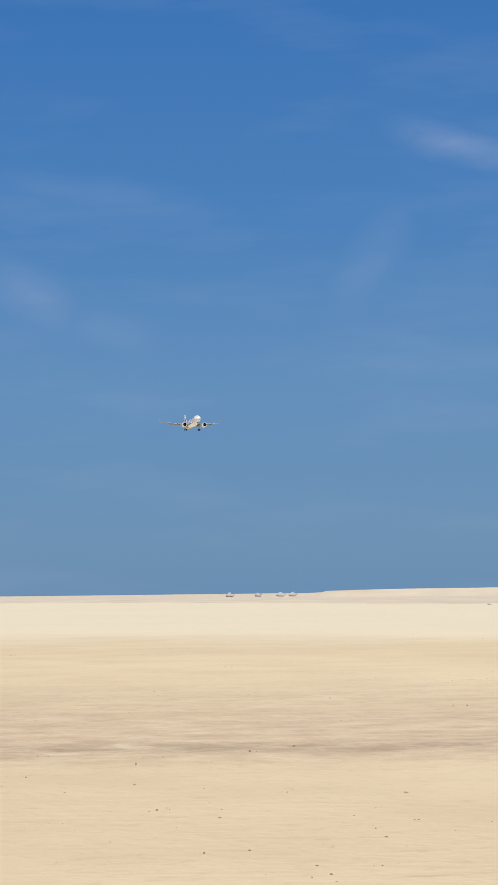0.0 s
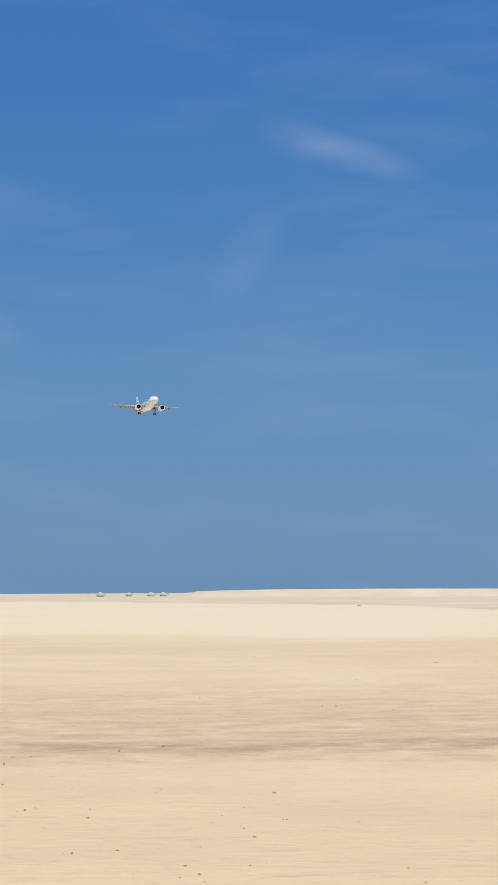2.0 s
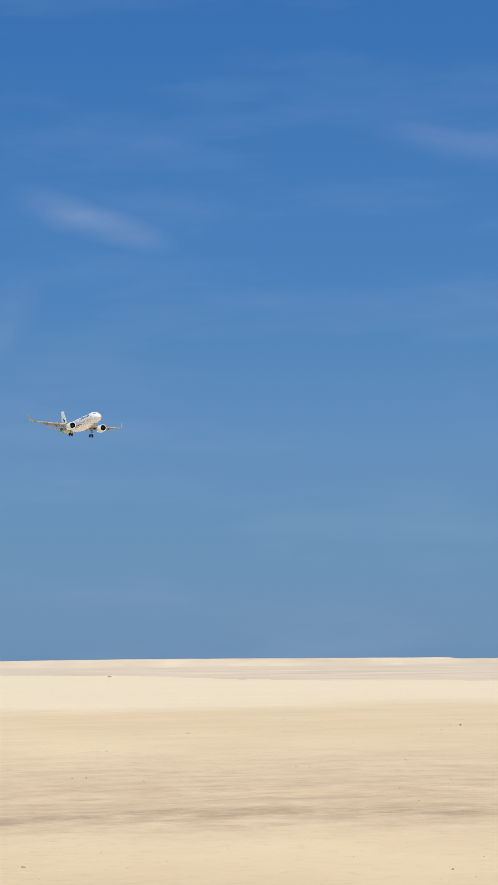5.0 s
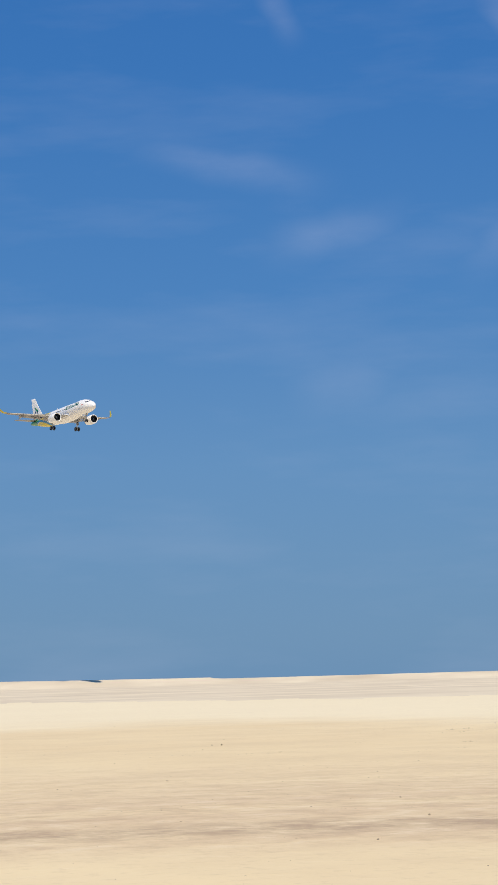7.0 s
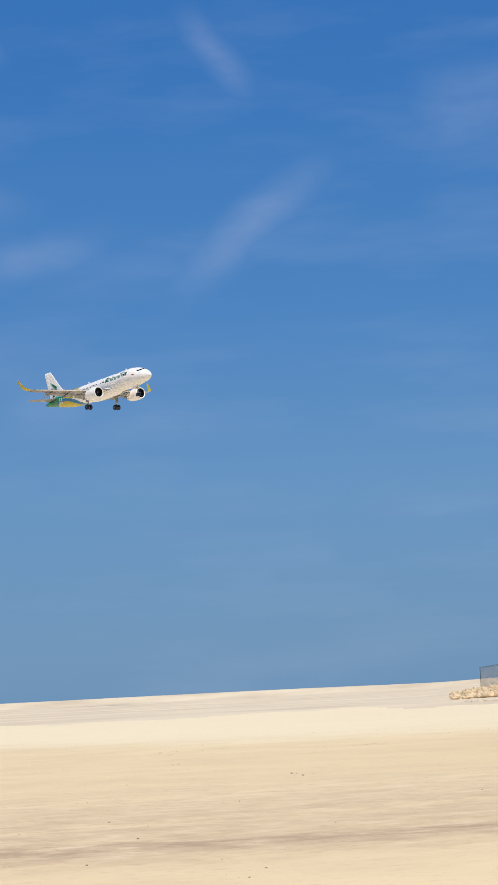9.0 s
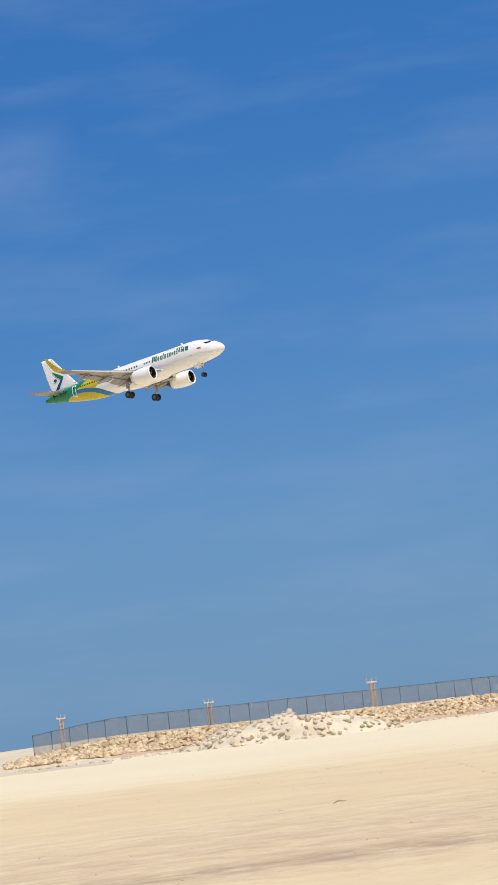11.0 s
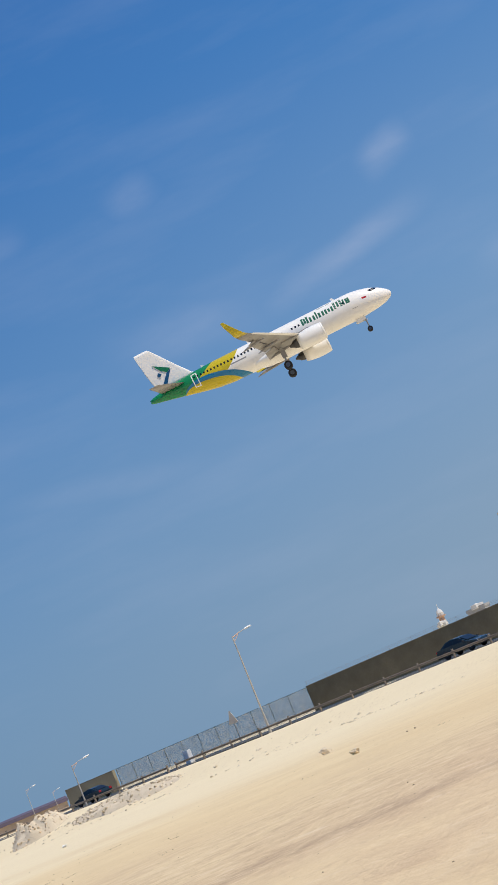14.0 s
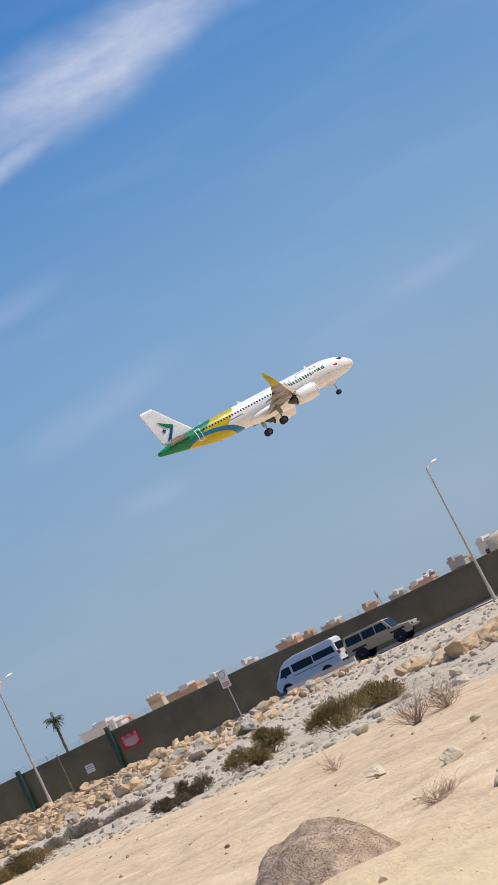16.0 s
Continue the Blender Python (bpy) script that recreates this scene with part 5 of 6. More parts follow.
def pickup_truck():
    body = [(2.45, 0.40), (2.52, 0.70), (2.35, 0.95), (1.30, 1.08), (-0.75, 1.10), (-2.55, 1.10), (-2.60, 0.50)]
    cabin = [(1.30, 1.05), (0.62, 1.66), (-0.10, 1.72), (-0.75, 1.66), (-0.92, 1.08)]
    win = [[(1.02, 1.12), (0.58, 1.58), (0.18, 1.62), (0.18, 1.12)], [(0.10, 1.12), (0.10, 1.62), (-0.62, 1.60), (-0.74, 1.14)]]

    def extra(car):
        lights(car, 2.44, -2.58, 0.86, 0.82, 0.9)
        bm = bmesh.new()
        for s in (1, -1):
            add_tube(bm, (-1.0, s * 0.72, 1.1), (-1.0, s * 0.66, 1.72), 0.035, seg=6)
            add_tube(bm, (-1.0, s * 0.66, 1.72), (-1.7, s * 0.72, 1.12), 0.035, seg=6)
        for k in range(4):
            add_tube(bm, (-1.0, -0.5 + k * 0.33, 1.1), (-1.0, -0.5 + k * 0.33, 1.7), 0.02, seg=5)
        add_tube(bm, (-1.0, -0.66, 1.72), (-1.0, 0.66, 1.72), 0.035, seg=6)
        part("roll_bar", bm, BLACKISH, car, "dark roll bar")
        part("tailgate", boxes(((-2.62, 0, 1.0), (0.05, 1.5, 0.5)), bevel=0.015), PAINT_WHITE, car, "white tailgate")
    return vehicle("pickup_truck", "white double-cab pickup truck with dark windows on the road", "pickup truck", body, cabin, 0.87, 0.80, (1.52, -1.48), 0.36, PAINT_WHITE, win, extra)


def estate_4x4():
    body = [(2.35, 0.45), (2.42, 0.78), (2.30, 1.02), (1.05, 1.14), (-2.28, 1.16), (-2.36, 0.50)]
    cabin = [(1.08, 1.12), (0.72, 1.78), (0.30, 1.86), (-2.20, 1.86), (-2.32, 1.16)]
    win = [[(0.84, 1.20), (0.60, 1.70), (0.02, 1.72), (0.02, 1.20)], [(-0.06, 1.20), (-0.06, 1.72), (-0.95, 1.72), (-0.95, 1.20)], [(-1.06, 1.20), (-1.06, 1.72), (-2.12, 1.72), (-2.18, 1.22)]]

    def extra(car):
        lights(car, 2.34, -2.36, 0.88, 0.86, 0.95)
        part("spare_wheel", lathe([(-2.52, 0.16), (-2.52, 0.38), (-2.40, 0.40), (-2.36, 0.2)], (0, 0.1, 1.1), "x", 24), BLACKISH, car, "black spare wheel")
        part("windscreen", loft([[Vector((1.10, -0.68, 1.16)), Vector((1.10, 0.68, 1.16)), Vector((0.74, 0.60, 1.76)), Vector((0.74, -0.60, 1.76))], [Vector((1.13, -0.68, 1.17)), Vector((1.13, 0.68, 1.17)), Vector((0.77, 0.60, 1.77)), Vector((0.77, -0.60, 1.77))]]), GLASS, car, "dark windscreen")
        for s in (1, -1):
            for x in (1.42, -1.40):
                part("wheel_flare", boxes(((x, s * 0.90, 0.86), (1.05, 0.07, 0.12)), bevel=0.02), BLACKISH, car)
        part("snorkel", tubes(((1.0, 0.86, 1.1), (0.72, 0.80, 1.8), 0.05), seg=8), BLACKISH, car)
    return vehicle("off_road_estate", "tan boxy off-road estate car with dark windows", "off-road car", body, cabin, 0.88, 0.82, (1.42, -1.40), 0.39, PAINT_TAN, win, extra)


def high_van():
    body = [(2.45, 0.35), (2.55, 0.75), (2.30, 1.15), (-2.50, 1.15), (-2.56, 0.40)]
    cabin = [(2.32, 1.12), (1.75, 1.85), (1.35, 2.12), (0.6, 2.26), (-2.20, 2.26), (-2.42, 2.12), (-2.52, 1.13)]
    win = [[(2.02, 1.22), (1.72, 1.72), (1.12, 1.74), (1.12, 1.22)], [(0.95, 1.24), (0.95, 1.76), (-0.62, 1.76), (-0.62, 1.24)], [(-0.70, 1.30), (-0.70, 1.76), (-2.25, 1.76), (-2.32, 1.30)]]

    def extra(car):
        lights(car, 2.46, -2.54, 0.90, 0.85, 1.2)
        part("windscreen", loft([[Vector((2.34, -0.78, 1.20)), Vector((2.34, 0.78, 1.20)), Vector((1.80, 0.70, 1.86)), Vector((1.80, -0.70, 1.86))], [Vector((2.37, -0.78, 1.22)), Vector((2.37, 0.78, 1.22)), Vector((1.83, 0.70, 1.88)), Vector((1.83, -0.70, 1.88))]]), GLASS, car, "dark windscreen")
        part("rear_window", boxes(((-2.50, 0, 1.6), (0.05, 1.3, 0.5)), bevel=0.01), GLASS, car, "dark rear window")
        part("door_rail", boxes(((-0.6, 0.915, 1.02), (3.2, 0.02, 0.04)), ((-0.6, -0.915, 1.02), (3.2, 0.02, 0.04))), BLACKISH, car)
    return vehicle("minibus", "silver-white high-roof minibus with dark windows", "van", body, cabin, 0.90, 0.88, (1.75, -1.35), 0.34, PAINT_SILVER, win, extra)


dark_a = sedan("dark_saloon", "dark teal saloon car driving on the road", PAINT_DARK)
dark_b = sedan("dark_saloon", "glossy dark saloon car on the near lane", PAINT_DARK)
pickup = pickup_truck()
taxi = sedan("white_saloon", "white saloon car with blue side panels", PAINT_WHITE, True)
estate = estate_4x4()
van = high_van()
far_car = sedan("blue_saloon", "dark blue saloon car on the far stretch of road", PAINT_NAVY)

# thing, lane (w), place along the road at 15 s, speed along it
TRAFFIC = ((dark_a, 129.6, 187.2, 12.2), (dark_b, 125.2, 97.3, -17.95), (pickup, 129.6, 104.8, 16.9), (taxi, 129.6, 83.8, 12.6), (estate, 125.2, 62.1, -16.9), (van, 129.6, 32.8, 19.45), (far_car, 129.6, 200.3, 2.6))


def drive(thing_, w, v15, speed):
    rows = []
    for k in range(17):
        v = v15 + speed * (k - 15)
        m = Matrix.Translation(vw(v, w, road_z(v) + 0.035)) @ Matrix.Rotation(radians(ROAD_YAW + (0 if speed > 0 else 180)), 4, "Z")
        rows.append((float(k), m))
    walk(thing_, rows)


# ---------------------------------------------------------------- stones
def rock_mesh(name, seed, material, sub=2, flat=0.75, rough=0.34):
    bm = bmesh.new()
    bmesh.ops.create_icosphere(bm, subdivisions=sub, radius=0.5)
    rng = random.Random(seed)
    off = Vector((rng.uniform(0, 50), rng.uniform(0, 50), rng.uniform(0, 50)))
    cuts = [(Vector((rng.uniform(-1, 1), rng.uniform(-1, 1), rng.uniform(-0.6, 1))).normalized(), rng.uniform(0.22, 0.38)) for _ in range(11)]
    for v in bm.verts:
        p = v.co.copy()
        p *= 1 + rough * noise.noise(p * 2.3 + off) + 0.12 * noise.noise(p * 6.0 + off)
        for nrm, dist in cuts:
            k = p.dot(nrm) - dist
            if k > 0:
                p -= nrm * k * 0.96
        p *= 1 + 0.16 * noise.noise(p * 6.0 + off) + 0.10 * noise.noise(p * 13.0 + off)
        v.co = Vector((p.x * rng.uniform(0.98, 1.02) * 1.25, p.y, p.z * flat))
    me = bpy.data.meshes.new(name)
    bm.to_mesh(me), bm.free()
    me.materials.append(material)
    return me


BOULDERS = [rock_mesh("boulder", 100 + k, ROCK, 3) for k in range(9)]
GREY_BOULDERS = [rock_mesh("boulder", 140 + k, surf_grey, 3) for k, surf_grey in enumerate([surf("grey_limestone", (0.50, 0.425, 0.335), 0.92, 0, 0.22, 0.9, 9.0, 0.6, (0.64, 0.555, 0.445), 0.3, 0.2, height=0.05)] * 4)]


def boulder(pos, size, rng, group, label="rough tan limestone boulder on the bank", meshes=None, sink=0.18):
    ob = new("boulder", rng.choice(meshes or BOULDERS))
    ob.location = (pos.x, pos.y, pos.z + size * (0.36 - sink))
    ob.rotation_euler = (rng.uniform(-0.5, 0.5), rng.uniform(-0.5, 0.5), rng.uniform(0, 6.28))
    ob.scale = (size * rng.uniform(0.85, 1.2), size * rng.uniform(0.8, 1.1), size * rng.uniform(0.8, 1.15))
    return tagged(ob, label, "boulder", group)


def on_ground(x, y, dz=0.0):
    return Vector((x, y, height(x, y) + dz))


def rubble(name, spots, material, label, category, seed, sub=1):
    """Many loose stones in one mesh: spots of (point, size)."""
    rng = random.Random(seed)
    variants = []
    for k in range(6):
        me = rock_mesh("tmp", seed + k, material, sub)
        variants.append(([v.co.copy() for v in me.vertices], [tuple(p.vertices) for p in me.polygons]))
        bpy.data.meshes.remove(me)
    verts, faces = [], []
    for p, size in spots:
        vs, fs = rng.choice(variants)
        r = Euler((rng.uniform(-0.6, 0.6), rng.uniform(-0.6, 0.6), rng.uniform(0, 6.28))).to_matrix() * size
        b = len(verts)
        verts += [p + r @ v for v in vs]
        faces += [tuple(b + i for i in f) for f in fs]
    return tagged(link_mesh(name, verts, faces, material), label, category, kind="stuff")


def bank_stones():
    rng = random.Random(5)
    # tan boulders heaped along the crest before the road
    for k in range(285):
        v = 42 + 50 * k / 285 + rng.uniform(-0.4, 0.4)
        w = 112.8 - (112.8 - min(max(0.82 * v + 44, 88.0), 105.5)) * rng.random() ** 1.1
        size = rng.uniform(0.55, 1.05) * (0.8 if w > 111 else 1.0)
        if v < 53 and w > 100 and rng.random() < 0.75:
            continue
        p = vw(v, w)
        grey = v < 52 and rng.random() < 0.5
        boulder(on_ground(p.x, p.y), size, rng, "boulders along the road bank", "rough grey limestone boulder on the bank" if grey else "rough tan limestone boulder on the bank", GREY_BOULDERS if grey else BOULDERS, 0.08)
    # the largest, lower down beside the lamp
    for az, d, s in ((95.9, 83, 0.9), (96.4, 80, 1.2), (96.9, 78, 1.35), (97.5, 76, 1.5), (98.0, 79, 1.3), (98.5, 75, 1.5), (99.1, 73, 1.4), (97.2, 84, 1.0), (98.3, 86, 1.2), (99.0, 84, 1.3), (96.0, 88, 0.9), (97.8, 71, 0.8), (99.6, 80, 1.4), (95.2, 86, 0.6), (96.7, 90, 0.8), (98.9, 92, 1.0)):
        for _ in range(2):
            q = bearing(az + rng.uniform(-0.25, 0.25), d + rng.uniform(-2, 2))
            boulder(on_ground(q.x, q.y), s * rng.uniform(0.5, 0.85), rng, "boulders along the road bank", "large orange-tan limestone boulder on the bank")
    spots = []
    for _ in range(9000):
        v = rng.uniform(14, 96)
        foot = 0.82 * v + 30
        w = foot + (112 - foot) * rng.random()
        p = vw(v, w)
        spots.append((on_ground(p.x, p.y, 0.0), 0.07 + 0.33 * rng.random() ** 2.6 + (0.32 if rng.random() < 0.03 else 0.0)))
    tan = []
    for _ in range(4600):
        v = rng.uniform(41, 92.5)
        w = 112.6 - (112.6 - min(max(0.82 * v + 44, 87.0), 105.0)) * rng.random() ** 1.05
        if v < 53 and rng.random() < 0.88:
            continue
        p = vw(v, w)
        tan.append((on_ground(p.x, p.y, 0.08), rng.uniform(0.35, 0.8)))
    rubble("tan_rubble", tan, TAN_RUBBLE, "broken orange-tan limestone along the road bank", "rubble", 310, 1)
    rubble("grey_rubble", spots, GREY_ROCK, "loose grey rubble spread down the road bank", "rubble", 300)
    spots = []
    for _ in range(500):
        v = rng.uniform(96, 190)
        w = table([(96, 103), (125, 108), (190, 110)], v) + rng.gauss(0, 1.6)
        p = vw(v, w)
        spots.append((on_ground(p.x, p.y, 0.0), 0.10 + 0.35 * rng.random() ** 3))
    rubble("roadside_stones", spots, PALE_ROCK, "scattered pale stones beside the road", "rubble", 320)


bank_stones()


def riprap_stones():
    rng = random.Random(8)
    spots, line = [], []
    for a, b in zip(RIPRAP, RIPRAP[1:]):
        line.append((a, b, (b - a).length))
    total = sum(l for _, _, l in line)
    for _ in range(5200):
        s = rng.uniform(0, total)
        for a, b, l in line:
            if s <= l:
                break
            s -= l
        d = (b - a).normalized()
        nrm = Vector((-d.y, d.x, 0))
        off = rng.uniform(-3.6, 3.0)
        p = a + d * s + nrm * off
        if math.degrees(math.atan2(p.x, p.y)) < 30.24:
            continue
        size = rng.uniform(0.45, 0.9)
        spots.append((on_ground(p.x, p.y, 0.10 + size * 0.15), size))
    rubble("riprap", spots, ROCK_MANY, "packed tan limestone rip-rap bank below the fence", "rip-rap", 340, 1)
    spots = []
    for _ in range(420):
        a = rng.uniform(30.5, 53.5)
        d = table([(30, 172), (36, 182), (44, 215), (50, 252), (54, 250)], a) + rng.uniform(-7, 6)
        q = bearing(a, d)
        spots.append((on_ground(q.x, q.y), 0.2 + 0.6 * rng.random() ** 2))
    rubble("bank_foot_rubble", spots, PALE_ROCK, "pale rubble along the foot of the stone bank", "rubble", 360)


riprap_stones()


def heap(name, centre, along, half_l, half_w, h, material, label, seed, stones, stone_material, size0, size1, rough=0.18):
    """A tipped heap: a low lumpy mound with loose stones on it."""
    top = thing(name, Matrix.Translation(centre), label, "heap")
    ca, sa = math.cos(along), math.sin(along)
    verts, faces, n, m = [], [], 40, 14

    def hz(u, v):
        r = math.sqrt(u * u + v * v)
        base = max(0.0, 1 - r ** 2.2)
        return h * base * (1 + rough * 2.2 * noise.noise(Vector((u * 2.2, v * 2.2, seed)))) + h * rough * 0.5 * noise.noise(Vector((u * 7, v * 7, seed))) * base - 0.12 * (1 - base)
    for j in range(m + 1):
        r = 1.15 * j / m
        for i in range(n):
            a = i * math.tau / n
            u, v = r * math.cos(a), r * math.sin(a)
            x, y = u * half_l, v * half_w
            gx, gy = x * ca - y * sa, x * sa + y * ca
            verts.append((gx, gy, hz(u, v) + height(centre.x + gx, centre.y + gy) - centre.z))
    for j in range(m):
        for i in range(n):
            k = (i + 1) % n
            faces.append((j * n + i, j * n + k, (j + 1) * n + k, (j + 1) * n + i))
    link_mesh("mound", verts, faces, material, top, "", True)
    rng = random.Random(seed)
    spots = []
    for _ in range(stones):
        r, a = math.sqrt(rng.random()), rng.uniform(0, math.tau)
        u, v = r * math.cos(a), r * math.sin(a)
        x, y = u * half_l, v * half_w
        s = size0 + (size1 - size0) * rng.random() ** 2
        gx, gy = x * ca - y * sa, x * sa + y * ca
        spots.append((Vector((gx, gy, hz(u, v) + height(centre.x + gx, centre.y + gy) - centre.z + s * 0.12)), s))
    st = rubble("rubble_cover", spots, stone_material, "", "", seed + 7)
    st.parent = top
    return top


TAN_EARTH_ROCK = surf("tan_clods", (0.74, 0.58, 0.40), 0.95, 0, 0.18, 0.8, 8.0, 0.5, (0.84, 0.69, 0.50), 0.25, 0.2, True, 0.05)
EARTH = surf("pale_tipped_earth", (0.72, 0.59, 0.41), 0.95, 0, 0.15, 0.5, 6.0, 0.5, (0.80, 0.68, 0.50), height=0.08)
c = bearing(38.3, 172)
heap("rock_heap", on_ground(c.x, c.y, 0.0), radians(-35), 8.6, 4.0, 1.75, EARTH, "heap of pale tipped rock and sand before the fence", 21, 420, PALE_ROCK, 0.3, 0.8, 0.35)
c = bearing(36.6, 176)
heap("rock_heap", on_ground(c.x, c.y, 0.0), radians(-35), 5.5, 3.5, 1.25, EARTH, "lower heap of tan tipped rock before the fence", 22, 240, PALE_ROCK, 0.3, 0.75, 0.35)
c = vw(146, 111)
heap("earth_heap", on_ground(c.x, c.y), radians(ROAD_YAW), 9.0, 2.2, 0.5, EARTH, "low ridge of pale rubble and earth beside the road", 23, 260, PALE_ROCK, 0.15, 0.5, 0.4)
c = vw(160.3, 111.5)
heap("earth_heap", on_ground(c.x, c.y), radians(ROAD_YAW), 3.7, 2.8, 1.35, EARTH, "steep heap of tan tipped earth beside the road", 24, 260, TAN_EARTH_ROCK, 0.12, 0.4, 0.5)
c = bearing(91.35, 18.6)
heap("gravel_heap", on_ground(c.x, c.y, -0.03), radians(0), 0.92, 0.82, 0.44, GRAVEL, "heap of brown coarse gravel on the sand", 25, 4600, GRAVEL, 0.008, 0.022, 0.12)


def near_rocks():
    rng = random.Random(31)
    yellow = [rock_mesh("boulder", 180 + k, YELLOW_ROCK, 4, 0.7, 0.5) for k in range(4)]
    pale = [rock_mesh("boulder", 190 + k, EARTH, 3, 0.75, 0.5) for k in range(3)]
    # az, distance, size
    for az, d, s in ((76.3, 17.4, 0.2), (80.1, 17.9, 0.25), (82.3, 17.6, 0.22), (84.9, 17.4, 0.24)):
        q = bearing(az, d)
        boulder(on_ground(q.x, q.y), s, rng, "yellowish rocks close by", "yellowish crumbling rock on the sand", yellow, 0.22)
    for n, (az, d, l, w, h) in enumerate(((54.3, 15.2, 0.50, 0.35, 0.16), (60.1, 15.7, 0.42, 0.35, 0.20), (78.4, 17.0, 0.80, 0.55, 0.21), (83.6, 16.9, 0.50, 0.4, 0.18))):
        q = bearing(az, d)
        heap("rock_heap", on_ground(q.x, q.y, -0.02), radians(90 - az) + math.pi / 2, l, w, h, YELLOW_ROCK, "crumbled yellowish rock heap on the sand", 41 + n, 420, YELLOW_ROCK, 0.015, 0.11, 0.7)
    for az, d, s in ((95.9, 25.0, 0.34), (93.8, 28.0, 0.30), (96.9, 31.0, 0.2), (78.2, 40.9, 0.30), (81.8, 34.6, 0.22), (68.2, 79.0, 0.55), (69.0, 62.6, 0.35), (97.3, 20.0, 0.3), (96.8, 19.4, 0.18), (93.9, 46, 0.4), (97.0, 60, 0.5)):
        q = bearing(az, d)
        boulder(on_ground(q.x, q.y), s, rng, "loose stones on the sand", "single pale stone lying on the sand", pale, 0.1)


YELLOW_ROCK = surf("yellow_crumbling_rock", (0.82, 0.650, 0.410), 0.95, 0, 0.16, 5.0, 22.0, 0.8, (0.90, 0.77, 0.53), 0.12, 0.2, height=0.04)
near_rocks()


# ---------------------------------------------------------------- dry plants
def leaf_clump(name, pos, width, depth, h, count, material, label, seed, blade=0.16):
    rng = random.Random(seed)
    bush = thing(name, Matrix.Translation(pos), label, "bush", "dry bushes on the bank")
    verts, faces = [], []
    lobes = []
    for _ in range(12):
        u = rng.uniform(-0.42, 0.42)
        lobes.append((u * width, rng.uniform(-0.4, 0.4) * depth, rng.uniform(0.08, 0.5) * h * (1 - 0.9 * abs(u)), rng.uniform(0.16, 0.30) * width))
    for _ in range(count):
        lx, ly, lz, lr = rng.choice(lobes)
        d = Vector((rng.gauss(0, 1), rng.gauss(0, 1), rng.gauss(0.35, 0.8))).normalized()
        k = rng.uniform(0.35, 1.0)
        p = Vector((lx + d.x * lr * k, ly + d.y * lr * k * depth / width, max(0.02, lz + d.z * min(lr * 0.75, h * 0.5) * k)))
        if p.z > h:
            p.z = h * rng.uniform(0.75, 1.0)
        along = (d + Vector((rng.gauss(0, 0.5), rng.gauss(0, 0.5), 0.5))).normalized() * blade * rng.uniform(0.5, 1.3)
        side = along.cross(Vector((rng.gauss(0, 1), rng.gauss(0, 1), rng.gauss(0, 1)))).normalized() * blade * 0.13
        b = len(verts)
        verts += [p - side, p + side, p + along + side * 0.3, p + along - side * 0.3]
        faces.append((b, b + 1, b + 2, b + 3))
    link_mesh("leaves", verts, faces, material, bush, "many small dry leaves")
    bm = bmesh.new()
    for _ in range(26):
        lx, ly, lz, lr = rng.choice(lobes)
        add_tube(bm, (lx * 0.3, ly * 0.3, -0.05), (lx + rng.gauss(0, 0.1), ly, lz + lr * 0.5), 0.02, 0.006, 5)
    part("stems", bm, TWIG, bush, "thin brown stems")
    bush.rotation_euler = (0, 0, math.atan2(-pos.x, pos.y))
    return bush


BUSHES = (
    (93.55, 66, 2.0, 1.75, OLIVE, "tall olive-brown dry bush on the bank"), (94.65, 67.5, 1.9, 1.4, OLIVE, "olive-brown dry bush on the bank"),
    (91.45, 70, 1.5, 2.0, OLIVE, "tall olive-brown dry bush on the bank"), (90.75, 67.5, 1.4, 1.5, OLIVE, "olive-brown dry bush on the bank"),
    (89.15, 67, 1.2, 1.4, BROWN_BUSH, "dark brown dry bush on the bank"), (88.45, 65.5, 1.0, 1.0, BROWN_BUSH, "small dark brown dry bush"),
    (84.3, 73.5, 1.9, 1.0, OLIVE, "low olive-brown dry bush on the slope"), (83.4, 73, 1.5, 0.85, OLIVE, "low olive-brown dry bush"),
    (85.8, 84, 2.4, 0.7, GREY_TWIG, "grey dry scrub among the rubble"), (87.2, 82, 2.0, 0.6, GREY_TWIG, "grey dry scrub among the rubble"),
    (83.9, 112, 1.5, 1.2, TWIG, "thin brown dry bush before the wall"), (83.4, 114, 1.2, 0.9, TWIG, "thin brown dry bush before the wall"),
    (79.6, 132, 1.7, 1.5, OLIVE, "olive bush among the boulders"),
    (53.0, 232, 2.4, 0.9, BROWN_BUSH, "dark brown bush below the fence"), (55.3, 228, 2.0, 0.6, OLIVE, "olive bush below the screen"), (55.8, 224, 1.3, 0.5, OLIVE, "low olive bush below the screen"))
for n, (az, d, wd, h, mat, lab) in enumerate(BUSHES):
    q = bearing(az, d)
    leaf_clump("bush", on_ground(q.x, q.y, -0.10), wd, wd * 0.6, h, int(7000 * min(2.2, wd / 1.5)), mat, lab, 400 + n, 0.085)


